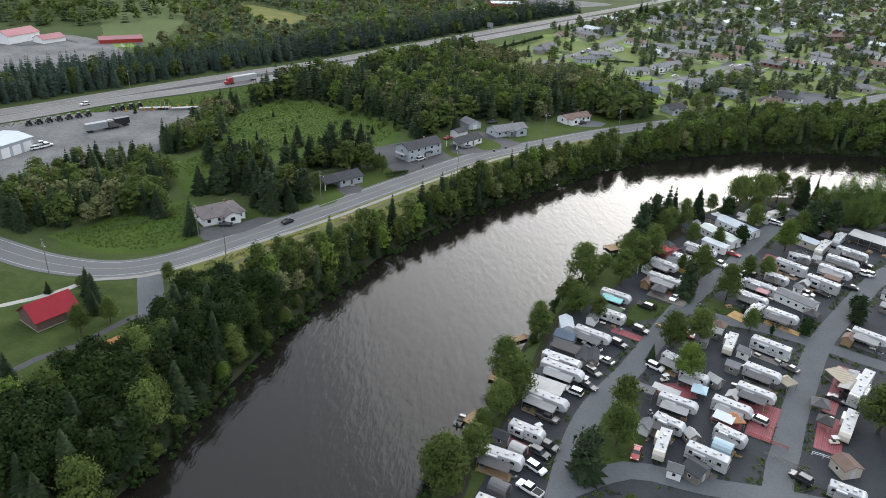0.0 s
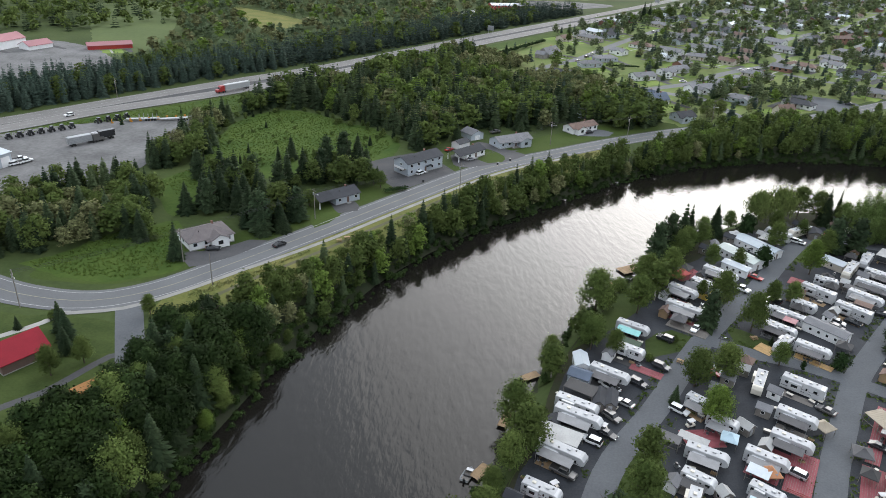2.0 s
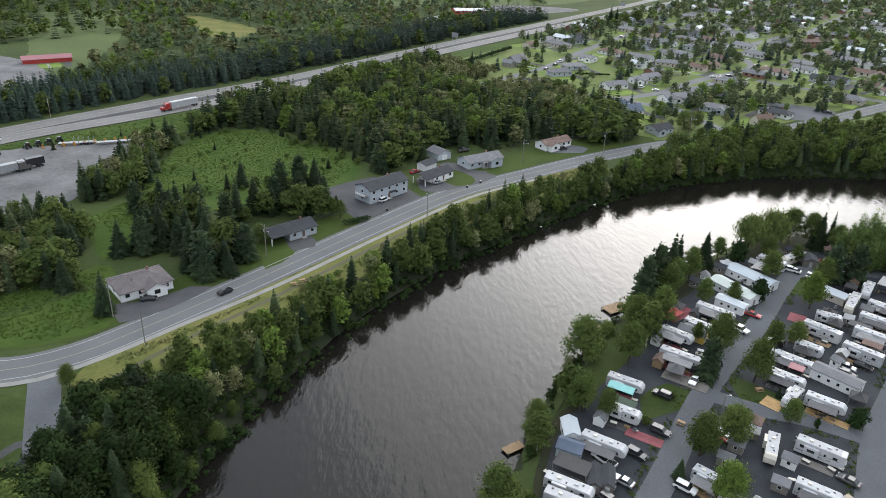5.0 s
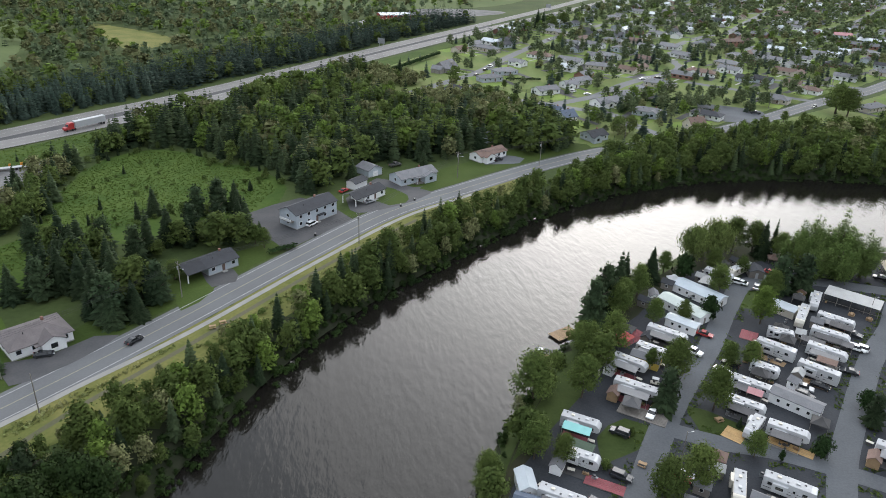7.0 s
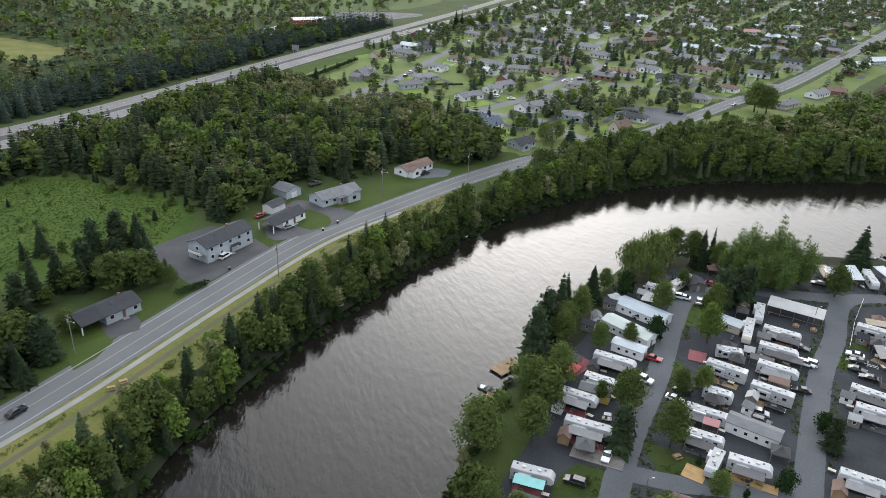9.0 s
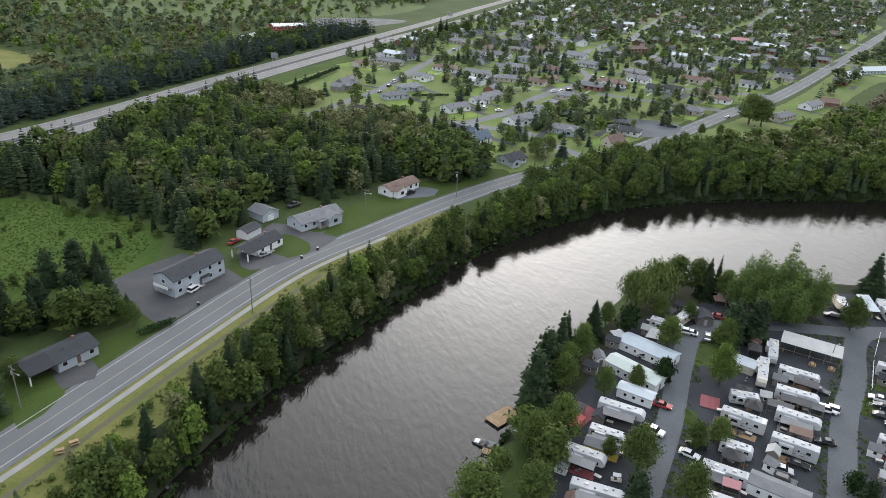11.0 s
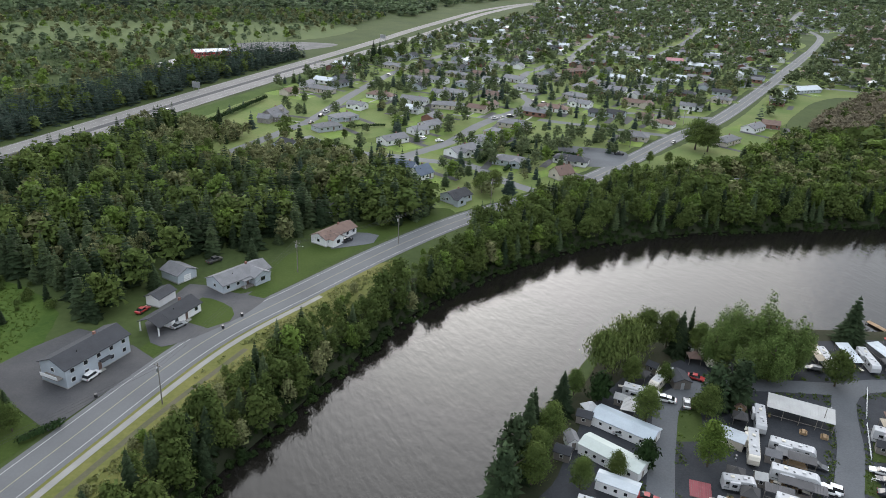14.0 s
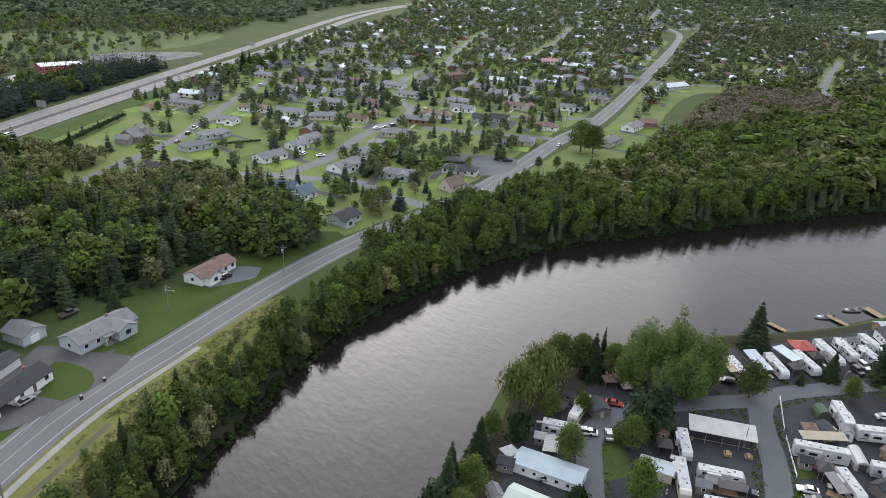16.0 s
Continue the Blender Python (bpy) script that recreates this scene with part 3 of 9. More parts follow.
patch("meadow", [(-142, 262), (-135, 280), (-141, 300), (-144, 346), (-132, 369), (-114, 370), (-95, 358), (-78, 352), (-62, 335), (-60, 322), (-65, 300), (-87, 294), (-98, 277), (-124, 264), (-113, 239), (-120, 232), (-132, 244)], M_BRIGHT, "green overgrown meadow with bushes", "meadow", 0.04, 0.8)
patch("highway_verge", [(-300, 200), (-238, 290), (-206, 339), (-166, 389), (-120, 459), (-72, 545), (-24, 628), (54, 760), (60, 740), (-14, 618), (-64, 522), (-110, 452), (-140, 395), (-160, 345), (-205, 327), (-230, 290)],
      M_BRIGHT, "green highway verge with low scrub", "verge", 0.06, 0.6)
patch("depot_yard", [(-195, 222), (-240, 270), (-231, 300), (-205, 324), (-174, 343), (-160, 354), (-152, 324), (-158, 300), (-155, 274), (-168, 252), (-182, 236)], M_YARD, "pale gravel yard of the machine depot", "yard", 0.09, 0.6)
patch("quarry_yard", [(-380, 430), (-354, 490), (-302, 478), (-256, 426), (-274, 386), (-300, 330), (-380, 380)], M_YARD, "pale gravel yard with tyre tracks", "yard", 0.09, 0.8)
patch("far_grass", [(-421, 653), (-365, 700), (-320, 640), (-277, 525), (-253, 427), (-285, 440), (-330, 520)], M_SCRUB, "mown green slope behind the gravel yard", "meadow", 0.05, 0.8)
patch("far_clearing", [(-272, 653), (-298, 700), (-212, 647), (-222, 592)], M_DRYGRASS, "yellowish clearing in scrubland", "meadow", 0.05, 0.8)
patch("far_meadow", [(-330, 900), (-180, 830), (-60, 860), (60, 940), (100, 1050), (-60, 1060), (-250, 1010)], M_SCRUB, "pale green marshy meadow", "meadow", 0.05, 1.0)
patch("works_yard", [(-95, 745), (-62, 802), (-25, 800), (-18, 765), (-50, 722)], M_CONCRETE, "pale concrete yard round the red works building", "yard", 0.08, 0.5)
patch("sand_pit", [(-40, 840), (0, 830), (40, 850), (70, 890), (20, 900), (-30, 880)], M_YARD, "bare grey gravel pit", "yard", 0.08, 0.8)
patch("apartment_yard", [(-69.6, 302.9), (-62, 312.6), (-53, 321), (-47, 317.6), (-37, 309.5), (-31, 302), (-49.5, 274.5), (-61.6, 288.3)], M_DRIVE, "dark asphalt parking area beside the apartment house", "yard", 0.09, 0.0, True)
patch("hall_yard", [(1085, 950), (1190, 1045), (1230, 1000), (1120, 930)], M_GRAVEL, "wide gravel yard before the sports hall", "yard", 0.08, 0.5)
patch("drive_b", [(-74, 261), (-66, 248), (-60, 252), (-63, 260)], M_DRIVE, "dark asphalt driveway", "drive", 0.09)
patch("drive_c", [(-36, 322), (-26, 346), (-20, 344), (-10, 337), (1, 341), (-10, 322), (-30, 308)], M_DRIVE, "dark asphalt driveways", "drive", 0.09)
patch("drive_e", [(20, 369), (36, 373), (39, 380), (30, 384), (24, 378)], M_GRAVEL, "pale gravel driveway", "drive", 0.09)
patch("drive_a", [(-104, 207), (-95, 211), (-88, 220), (-82, 221), (-88, 208), (-98, 198)], M_DRIVE, "dark asphalt driveway", "drive", 0.09)
patch("front_lawn_c", [(-24, 320.5), (-25.5, 326), (-21.5, 336), (-12.5, 328), (-12.8, 320), (-18.7, 316.5)], M_LAWN, "mown front lawn with a curved edge", "lawn", 0.10)
patch("front_lawn_d", [(-8, 336), (-2, 345), (2.5, 341.5), (-3.2, 333)], M_LAWN, "small kerbed lawn before a bungalow", "lawn", 0.10)
patch("front_lawn_b", [(-70, 248), (-66, 251), (-65, 246), (-67, 239), (-70.5, 234), (-75, 244)], M_LAWN, "mown lawn beside a driveway", "lawn", 0.07)
patch("corner_lot", [(158, 504), (192, 489), (178, 464), (158, 462), (150, 470)], M_GRAVEL, "gravel parking lot beside the road", "yard", 0.085)

# ---- caravans ----
def wheel(parent, x, y, r=0.38, w=0.24):
    bm = rod(bmesh.new(), (x, y - w / 2, r), (x, y + w / 2, r), r, r, 12)
    wh = part("wheel", bm, M_RUBBER, parent)
    return wh


def caravan(kind, L, body_mt, awning_mt, label):
    """A caravan along x, its front at +x, its foot at z = 0."""
    W, base = 2.45, 0.5
    H = {"trailer": 3.0, "fifth": 3.45, "park": 3.5, "motor": 3.4}[kind]
    name = {"trailer": "travel_trailer", "fifth": "fifth_wheel_trailer", "park": "park_model_trailer", "motor": "motorhome"}[kind]
    ob = new(name)
    tagged(ob, label, "caravan", "caravans in the park")
    h = L / 2
    if kind == "fifth":
        prof = [(-h, base), (h - 2.6, base), (h - 2.45, 1.45), (h - 0.5, 1.5), (h, 1.9), (h - 0.1, 2.7), (h - 0.75, H - 0.12), (h - 1.1, H), (-h + 0.12, H), (-h, H - 0.12)]
    elif kind == "trailer":
        prof = [(-h, base), (h - 0.5, base), (h, 1.0), (h - 0.02, 2.2), (h - 0.45, H - 0.15), (h - 0.75, H), (-h + 0.12, H), (-h, H - 0.12)]
    elif kind == "motor":
        prof = [(-h, 0.4), (h - 0.15, 0.4), (h, 0.9), (h - 0.05, 2.9), (h - 0.35, H), (-h + 0.1, H), (-h, H - 0.12)]
    else:
        prof = [(-h, 0.35), (h, 0.35), (h, H - 0.2), (h - 0.15, H), (-h + 0.15, H), (-h, H - 0.2)]
    part("body", prism(bmesh.new(), prof, -W / 2, W / 2), body_mt, ob)
    rf = part("roof", box(bmesh.new(), -h + 0.15, h - 1.15, -W / 2 + 0.06, W / 2 - 0.06, H - 0.02, H + 0.05, 0.03), M_ROOFWHITE, ob, "white roof membrane")
    for k, x in enumerate((-L * 0.22, L * 0.14)):
        part("air_conditioner", box(bmesh.new(), x - 0.42, x + 0.42, -0.36, 0.36, H + 0.05, H + 0.33, 0.08), M_WHITE if k else M_BEIGE, rf)
    for x, y in ((-L * 0.38, 0.5), (-0.05 * L, -0.6), (L * 0.27, 0.4)):
        part("vent", box(bmesh.new(), x - 0.2, x + 0.2, y - 0.2, y + 0.2, H + 0.05, H + 0.17, 0.03), M_CANVGREY, rf)
    for s in (-1, 1):
        y0, y1 = (W / 2 - 0.01, W / 2 + 0.02) if s > 0 else (-W / 2 - 0.02, -W / 2 + 0.01)
        bm = bmesh.new()
        box(bm, -h + 0.3, h - 2.7, y0, y1, 1.05, 1.2)
        box(bm, -h + 1.2, h - 1.2, y0, y1, 1.75, 1.83)
        part("stripe", bm, M_STRIPE, ob, "dark side stripe")
        for i, u in enumerate((-0.36, -0.12, 0.1, 0.3)):
            if s < 0 and i == 2:
                continue
            x = u * L
            part("window", boxed(x - 0.45, x + 0.45, y0 - 0.012 * (s < 0), y1 + 0.012 * (s > 0), 1.9, 2.55), M_GLASS, ob, "dark tinted window")
        yo = s * W / 2
        if kind != "park":
            for x in (-0.55, 0.35):
                wheel(ob, x - L * 0.08, yo - s * 0.1)
    dr = part("door", boxed(L * 0.1 - 0.4, L * 0.1 + 0.4, -W / 2 - 0.035, -W / 2, 0.75, 2.65), M_WHITE, ob)
    part("door_window", boxed(L * 0.1 - 0.2, L * 0.1 + 0.2, -W / 2 - 0.045, -W / 2 - 0.03, 1.8, 2.4), M_GLASS, dr)
    so = part("slide_out", box(bmesh.new(), -L * 0.32, -L * 0.02, -W / 2 - 0.62, -W / 2, 0.95, 2.95, 0.04), body_mt, ob, "wall slide-out")
    part("slide_window", boxed(-L * 0.25, -L * 0.1, -W / 2 - 0.635, -W / 2 - 0.6, 1.75, 2.45), M_GLASS, so)
    if kind == "park":
        part("slide_out", box(bmesh.new(), -L * 0.1, L * 0.3, W / 2, W / 2 + 0.8, 0.6, 3.0, 0.04), body_mt, ob)
    if kind == "motor":
        part("windscreen", boxed(h - 0.06, h + 0.02, -1.05, 1.05, 1.5, 2.55), M_GLASS, ob)
    if awning_mt:
        bm = bmesh.new()
        z0, z1, yy = H - 0.4, H - 0.85, -W / 2 - 3.0
        x0, x1 = -L * 0.37, L * 0.33
        vs = [bm.verts.new(p) for p in ((x0, -W / 2 - 0.66, z0), (x1, -W / 2 - 0.66, z0), (x1, yy, z1), (x0, yy, z1), (x0, -W / 2 - 0.66, z0 - 0.05), (x1, -W / 2 - 0.66, z0 - 0.05), (x1, yy, z1 - 0.05), (x0, yy, z1 - 0.05))]
        for f in ((0, 1, 2, 3), (7, 6, 5, 4), (0, 4, 5, 1), (1, 5, 6, 2), (2, 6, 7, 3), (3, 7, 4, 0)):
            bm.faces.new([vs[i] for i in f])
        bmesh.ops.recalc_face_normals(bm, faces=bm.faces[:])
        aw = part("awning", bm, awning_mt, ob, "rolled-out fabric awning")
        for x in (x0 + 0.05, x1 - 0.05):
            part("awning_pole", rod(bmesh.new(), (x, yy + 0.05, 0), (x, yy + 0.05, z1 - 0.05), 0.04, 0.04), M_STEEL, aw)
    if kind in ("trailer", "fifth"):
        part("hitch", rod(bmesh.new(), (h - 0.4, 0, 0.5), (h + 0.7 if kind == "trailer" else h - 1.2, 0, 0.5 if kind == "trailer" else 1.5), 0.08, 0.06), M_RUBBER, ob)
    return ob


CARAVANS = {}


def put_caravan(kind, x, y, heading, L, style=0):
    low = {"trailer": 6.6, "fifth": 9.0, "park": 10.0, "motor": 9.0}[kind]
    L = max(L + 0.2, low)
    key = (kind, style, round(L))
    m = pose(x, y, PARK_Z + 0.06, 0, 0, heading)
    body = (M_WHITE, M_BEIGE, M_WHITE)[style % 3]
    aw = (M_SILVER, None, M_CANVGREY, M_TEAL)[style // 3 if style < 9 else 3]
    if key not in CARAVANS:
        word = {"trailer": "travel trailer", "fifth": "fifth-wheel trailer", "park": "park-model home", "motor": "motorhome"}[kind]
        tone = "beige" if body is M_BEIGE else "white"
        cloth = {M_SILVER: "with a silver awning", M_CANVGREY: "with a grey awning", M_TEAL: "with a teal awning", None: "with dark stripes"}[aw]
        ob = caravan(kind, key[2] * 1.0, body, aw, "%s %s %s parked on a gravel pitch" % (tone, word, cloth))
        ob.matrix_basis = m
        CARAVANS[key] = ob
        return ob
    return copy_thing(CARAVANS[key], m)


# ---- shelters and sheds ----
def gazebo(x, y, heading, size, mt, label):
    ob = thing("gazebo", pose(x, y, PARK_Z + 0.06, 0, 0, heading), label, "gazebo")
    s, zt, zp = size / 2, 2.2, 3.2
    bm = bmesh.new()
    c = [bm.verts.new((a * (s + 0.2), b * (s + 0.2), zt)) for a, b in ((-1, -1), (1, -1), (1, 1), (-1, 1))]
    low = [bm.verts.new((a * (s + 0.2), b * (s + 0.2), zt - 0.18)) for a, b in ((-1, -1), (1, -1), (1, 1), (-1, 1))]
    top = [bm.verts.new((a * 0.35, b * 0.35, zp)) for a, b in ((-1, -1), (1, -1), (1, 1), (-1, 1))]
    for i in range(4):
        j = (i + 1) % 4
        bm.faces.new((c[i], c[j], top[j], top[i]))
        bm.faces.new((low[i], low[j], c[j], c[i]))
    bm.faces.new(top)
    bm.faces.new(low[::-1])
    cn = part("canopy", bm, mt, ob)
    bm = bmesh.new()
    tv = bm.verts.new((0, 0, zp + 0.42))
    cv = [bm.verts.new((a * 0.5, b * 0.5, zp + 0.1)) for a, b in ((-1, -1), (1, -1), (1, 1), (-1, 1))]
    for i in range(4):
        bm.faces.new((cv[i], cv[(i + 1) % 4], tv))
    bm.faces.new(cv[::-1])
    part("vent_cap", bm, mt, cn)
    for a, b in ((-1, -1), (1, -1), (1, 1), (-1, 1)):
        part("post", boxed(a * s - 0.05, a * s + 0.05, b * s - 0.05, b * s + 0.05, 0, zt), M_GREYWOOD, ob)
    return ob


def shed(x, y, heading, L, W, H, wall_mt, roof_mt, label, name="garden_shed", z=None, rise=0.9, windows=1):
    ob = thing(name, pose(x, y, (PARK_Z if z is None else z) + 0.05, 0, 0, heading), label, "shed")
    h, w = L / 2, W / 2
    bm = bmesh.new()
    a = [(-w, 0), (w, 0), (w, H), (0, H + rise), (-w, H)]
    v0 = [bm.verts.new((-h, yy, zz)) for yy, zz in a]
    v1 = [bm.verts.new((h, yy, zz)) for yy, zz in a]
    bm.faces.new(v0)
    bm.faces.new(v1[::-1])
    for i in range(5):
        bm.faces.new((v0[i], v0[(i + 1) % 5], v1[(i + 1) % 5], v1[i]))
    bmesh.ops.recalc_face_normals(bm, faces=bm.faces[:])
    part("wall", bm, wall_mt, ob)
    gable_roof(ob, L, W, H, rise, 0.25, roof_mt)
    part("door", boxed(h, h + 0.05, -0.45, 0.45, 0.05, min(2.0, H)), M_WHITE if wall_mt is not M_WALLWHITE else M_GREYWOOD, ob)
    for k in range(windows):
        xx = -h + (k + 1) * L / (windows + 1)
        wd = part("window", boxed(xx - 0.42, xx + 0.42, -w - 0.05, -w, 0.95, 1.85), M_WALLWHITE, ob)
        part("pane", boxed(xx - 0.34, xx + 0.34, -w - 0.062, -w - 0.045, 1.03, 1.77), M_GLASS, wd)
    return ob


def gable_roof(ob, L, W, H, rise, over, mt, z=0.0):
    h, w, th = L / 2 + over, W / 2 + over, 0.16
    drop = rise / (W / 2) * over
    bm = bmesh.new()
    prof = [(-w, H - drop), (0, H + rise), (w, H - drop), (w, H - drop + th), (0, H + rise + th), (-w, H - drop + th)]
    v0 = [bm.verts.new((-h, yy, zz + z)) for yy, zz in prof]
    v1 = [bm.verts.new((h, yy, zz + z)) for yy, zz in prof]
    for q in ((0, 1, 4, 5), (1, 2, 3, 4)):
        bm.faces.new([v0[i] for i in q])
        bm.faces.new([v1[i] for i in q[::-1]])
    for i in range(6):
        bm.faces.new((v0[i], v0[(i + 1) % 6], v1[(i + 1) % 6], v1[i]))
    bmesh.ops.recalc_face_normals(bm, faces=bm.faces[:])
    return part("roof", bm, mt, ob)


def hip_roof(ob, L, W, H, rise, over, mt, z=0.0):
    h, w = L / 2 + over, W / 2 + over
    r = max(0.3, h - w * 0.95)
    bm = bmesh.new()
    lo = [bm.verts.new((a * h, b * w, H - 0.2 + z)) for a, b in ((-1, -1), (1, -1), (1, 1), (-1, 1))]
    up = [bm.verts.new((a * h, b * w, H - 0.02 + z)) for a, b in ((-1, -1), (1, -1), (1, 1), (-1, 1))]
    t0, t1 = bm.verts.new((-r, 0, H + rise + z)), bm.verts.new((r, 0, H + rise + z))
    bm.faces.new(lo[::-1])
    for i in range(4):
        bm.faces.new((lo[i], lo[(i + 1) % 4], up[(i + 1) % 4], up[i]))
    bm.faces.new((up[0], up[1], t1, t0))
    bm.faces.new((up[1], up[2], t1))
    bm.faces.new((up[2], up[3], t0, t1))
    bm.faces.new((up[3], up[0], t0))
    return part("roof", bm, mt, ob)


def shelter(x, y, heading, L, W, H, mt, label, name="shelter", fall=0.35, tables=0, z=None):
    """A slightly pitched roof on posts."""
    ob = thing(name, pose(x, y, (PARK_Z if z is None else z) + 0.06, 0, 0, heading), label, "shelter")
    h, w = L / 2, W / 2
    bm = bmesh.new()
    prof = [(-w, H), (w, H + fall), (w, H + fall + 0.1), (-w, H + 0.1)]
    v0 = [bm.verts.new((-h, yy, zz)) for yy, zz in prof]
    v1 = [bm.verts.new((h, yy, zz)) for yy, zz in prof]
    bm.faces.new(v0)
    bm.faces.new(v1[::-1])
    for i in range(4):
        bm.faces.new((v0[i], v0[(i + 1) % 4], v1[(i + 1) % 4], v1[i]))
    bmesh.ops.recalc_face_normals(bm, faces=bm.faces[:])
    rf = part("roof", bm, mt, ob)
    n = max(2, int(L / 3))
    bm = bmesh.new()
    for i in range(int(L / 0.6)):
        xx = -h + 0.3 + i * 0.6
        vs = [bm.verts.new(p) for p in ((xx - 0.02, -w, H + 0.1), (xx + 0.02, -w, H + 0.1), (xx + 0.02, w, H + fall + 0.1), (xx - 0.02, w, H + fall + 0.1),
                                        (xx, -w, H + 0.14), (xx, w, H + fall + 0.14))]
        bm.faces.new((vs[0], vs[4], vs[5], vs[3]))
        bm.faces.new((vs[4], vs[1], vs[2], vs[5]))
    part("roof_ribs", bm, mt, rf)
    for i in range(n):
        xx = -h + 0.15 + i * (L - 0.3) / (n - 1)
        part("post", boxed(xx - 0.06, xx + 0.06, -w + 0.1, -w + 0.22, 0, H), M_GREYWOOD, ob)
        part("post", boxed(xx - 0.06, xx + 0.06, w - 0.22, w - 0.1, 0, H + fall * 0.95), M_GREYWOOD, ob)
    part("rail", boxed(-h + 0.15, h - 0.15, -w + 0.13, -w + 0.19, 0.9, 1.0), M_GREYWOOD, ob)
    return ob


def dome_tent(x, y, heading, L, mt, label):
    ob = thing("tent_garage", pose(x, y, PARK_Z + 0.06, 0, 0, heading), label, "tent")
    prof = [(-1.6, 0), (-1.6, 1.4), (-1.25, 2.1), (-0.6, 2.5), (0, 2.6), (0.6, 2.5), (1.25, 2.1), (1.6, 1.4), (1.6, 0)]
    bm = bmesh.new()
    v0 = [bm.verts.new((-L / 2, yy, zz)) for yy, zz in prof]
    v1 = [bm.verts.new((L / 2, yy, zz)) for yy, zz in prof]
    bm.faces.new(v0)
    bm.faces.new(v1[::-1])
    for i in range(9):
        bm.faces.new((v0[i], v0[(i + 1) % 9], v1[(i + 1) % 9], v1[i]))
    bmesh.ops.recalc_face_normals(bm, faces=bm.faces[:])
    part("cover", bm, mt, ob)
    part("entrance", boxed(L / 2, L / 2 + 0.03, -0.9, 0.9, 0.05, 1.9), M_CANVDARK, ob)
    return ob


def deck(name, pts, mt, label, z=0.22):
    """A low boarded deck; each board is a piece of its own."""
    (x0, y0), (x1, y1), w = pts
    d = math.hypot(x1 - x0, y1 - y0)
    ob = thing(name, pose((x0 + x1) / 2, (y0 + y1) / 2, PARK_Z + 0.05, 0, 0, math.degrees(math.atan2(y1 - y0, x1 - x0))), label, "deck")
    part("frame", boxed(-d / 2 + 0.05, d / 2 - 0.05, -w / 2 + 0.05, w / 2 - 0.05, 0, z - 0.04), M_GREYWOOD, ob)
    bw = 0.45
    me = bpy.data.meshes.new("board")
    bm = box(bmesh.new(), -d / 2, d / 2, -bw / 2 + 0.015, bw / 2 - 0.015, z - 0.04, z)
    bm.to_mesh(me)
    bm.free()
    me.materials.append(mt)
    n = max(1, int(w / bw))
    for i in range(n):
        o = new("board", me)
        o.parent = ob
        o.location = (0, -w / 2 + (i + 0.5) * w / n, 0)
    return ob


# ---- vehicles ----
def vehicle(kind, mt, label):
    """A vehicle along x with its front at +x."""
    names = {"sedan": "car", "suv": "suv", "pickup": "pickup_truck"}
    ob = new(names[kind])
    tagged(ob, label, "car")
    L, W, H = {"sedan": (4.7, 1.82, 1.45), "suv": (4.75, 1.9, 1.72), "pickup": (5.8, 2.0, 1.9)}[kind]
    h = L / 2
    if kind == "sedan":
        low = [(-h, 0.35), (h - 0.1, 0.35), (h, 0.6), (h - 0.12, 0.78), (h - 1.3, 0.95), (-h + 0.75, 1.0), (-h + 0.05, 0.92)]
        cab = [(h - 1.4, 0.93), (h - 2.15, H), (-h + 1.35, H), (-h + 0.5, 0.98)]
    elif kind == "suv":
        low = [(-h, 0.4), (h - 0.1, 0.4), (h, 0.7), (h - 0.12, 0.95), (h - 1.15, 1.08), (-h + 0.05, 1.1)]
        cab = [(h - 1.2, 1.06), (h - 1.9, H), (-h + 0.45, H), (-h + 0.06, 1.08)]
    else:
        low = [(-h, 0.5), (h - 0.1, 0.5), (h, 0.8), (h - 0.08, 1.1), (h - 1.35, 1.2), (-h, 1.2)]
        cab = [(h - 1.4, 1.18), (h - 1.95, H), (-h + 2.35, H), (-h + 2.0, 1.18)]
    bm = prism(bmesh.new(), low, -W / 2, W / 2)
    bmesh.ops.bevel(bm, geom=bm.edges[:], offset=0.06, segments=1, affect="EDGES", clamp_overlap=True)
    part("body", bm, mt, ob)
    bm = bmesh.new()
    y0, y1 = W / 2 - 0.04, W / 2 - 0.24
    for s in (-1, 1):
        for x, z in cab:
            bm.verts.new((x, s * (y1 if z > 1.3 else y0), z))
    v = bm.verts[:] if bm.verts.ensure_lookup_table() is None else []
    n = len(cab)
    bm.faces.new(v[:n])
    bm.faces.new(v[n:][::-1])
    for i in range(n):
        bm.faces.new((v[i], v[(i + 1) % n], v[n + (i + 1) % n], v[n + i]))
    bmesh.ops.recalc_face_normals(bm, faces=bm.faces[:])
    part("cabin_glass", bm, M_GLASS, ob)
    xs = [p[0] for p in cab if p[1] == H]
    part("roof", box(bmesh.new(), min(xs) - 0.03, max(xs) + 0.03, -y1 - 0.02, y1 + 0.02, H - 0.03, H + 0.04, 0.02), mt, ob)
    for x in (-h + 0.9, h - 0.95):
        for s in (-1, 1):
            wheel(ob, x, s * (W / 2 - 0.1), 0.34 if kind == "sedan" else 0.39, 0.22)
    for s in (-1, 1):
        part("headlight", boxed(h - 0.14, h + 0.015, s * W * 0.36 - 0.18, s * W * 0.36 + 0.18, 0.66, 0.8), M_LAMP, ob)
        part("tail_light", boxed(-h - 0.015, -h + 0.1, s * W * 0.4 - 0.12, s * W * 0.4 + 0.12, 0.75, 0.95), M_RED, ob)
    if kind == "pickup":
        part("cargo_bed", boxed(-h + 0.12, -h + 1.9, -W / 2 + 0.14, W / 2 - 0.14, 1.15, 1.215), M_RUBBER, ob)
    return ob


VEHICLES = {}
PAINTS = {"w": (M_CARWHITE, "white"), "d": (M_CARDARK, "dark"), "s": (M_CARSILVER, "silver"), "g": (M_CARGREY, "grey"), "r": (M_RED, "red")}


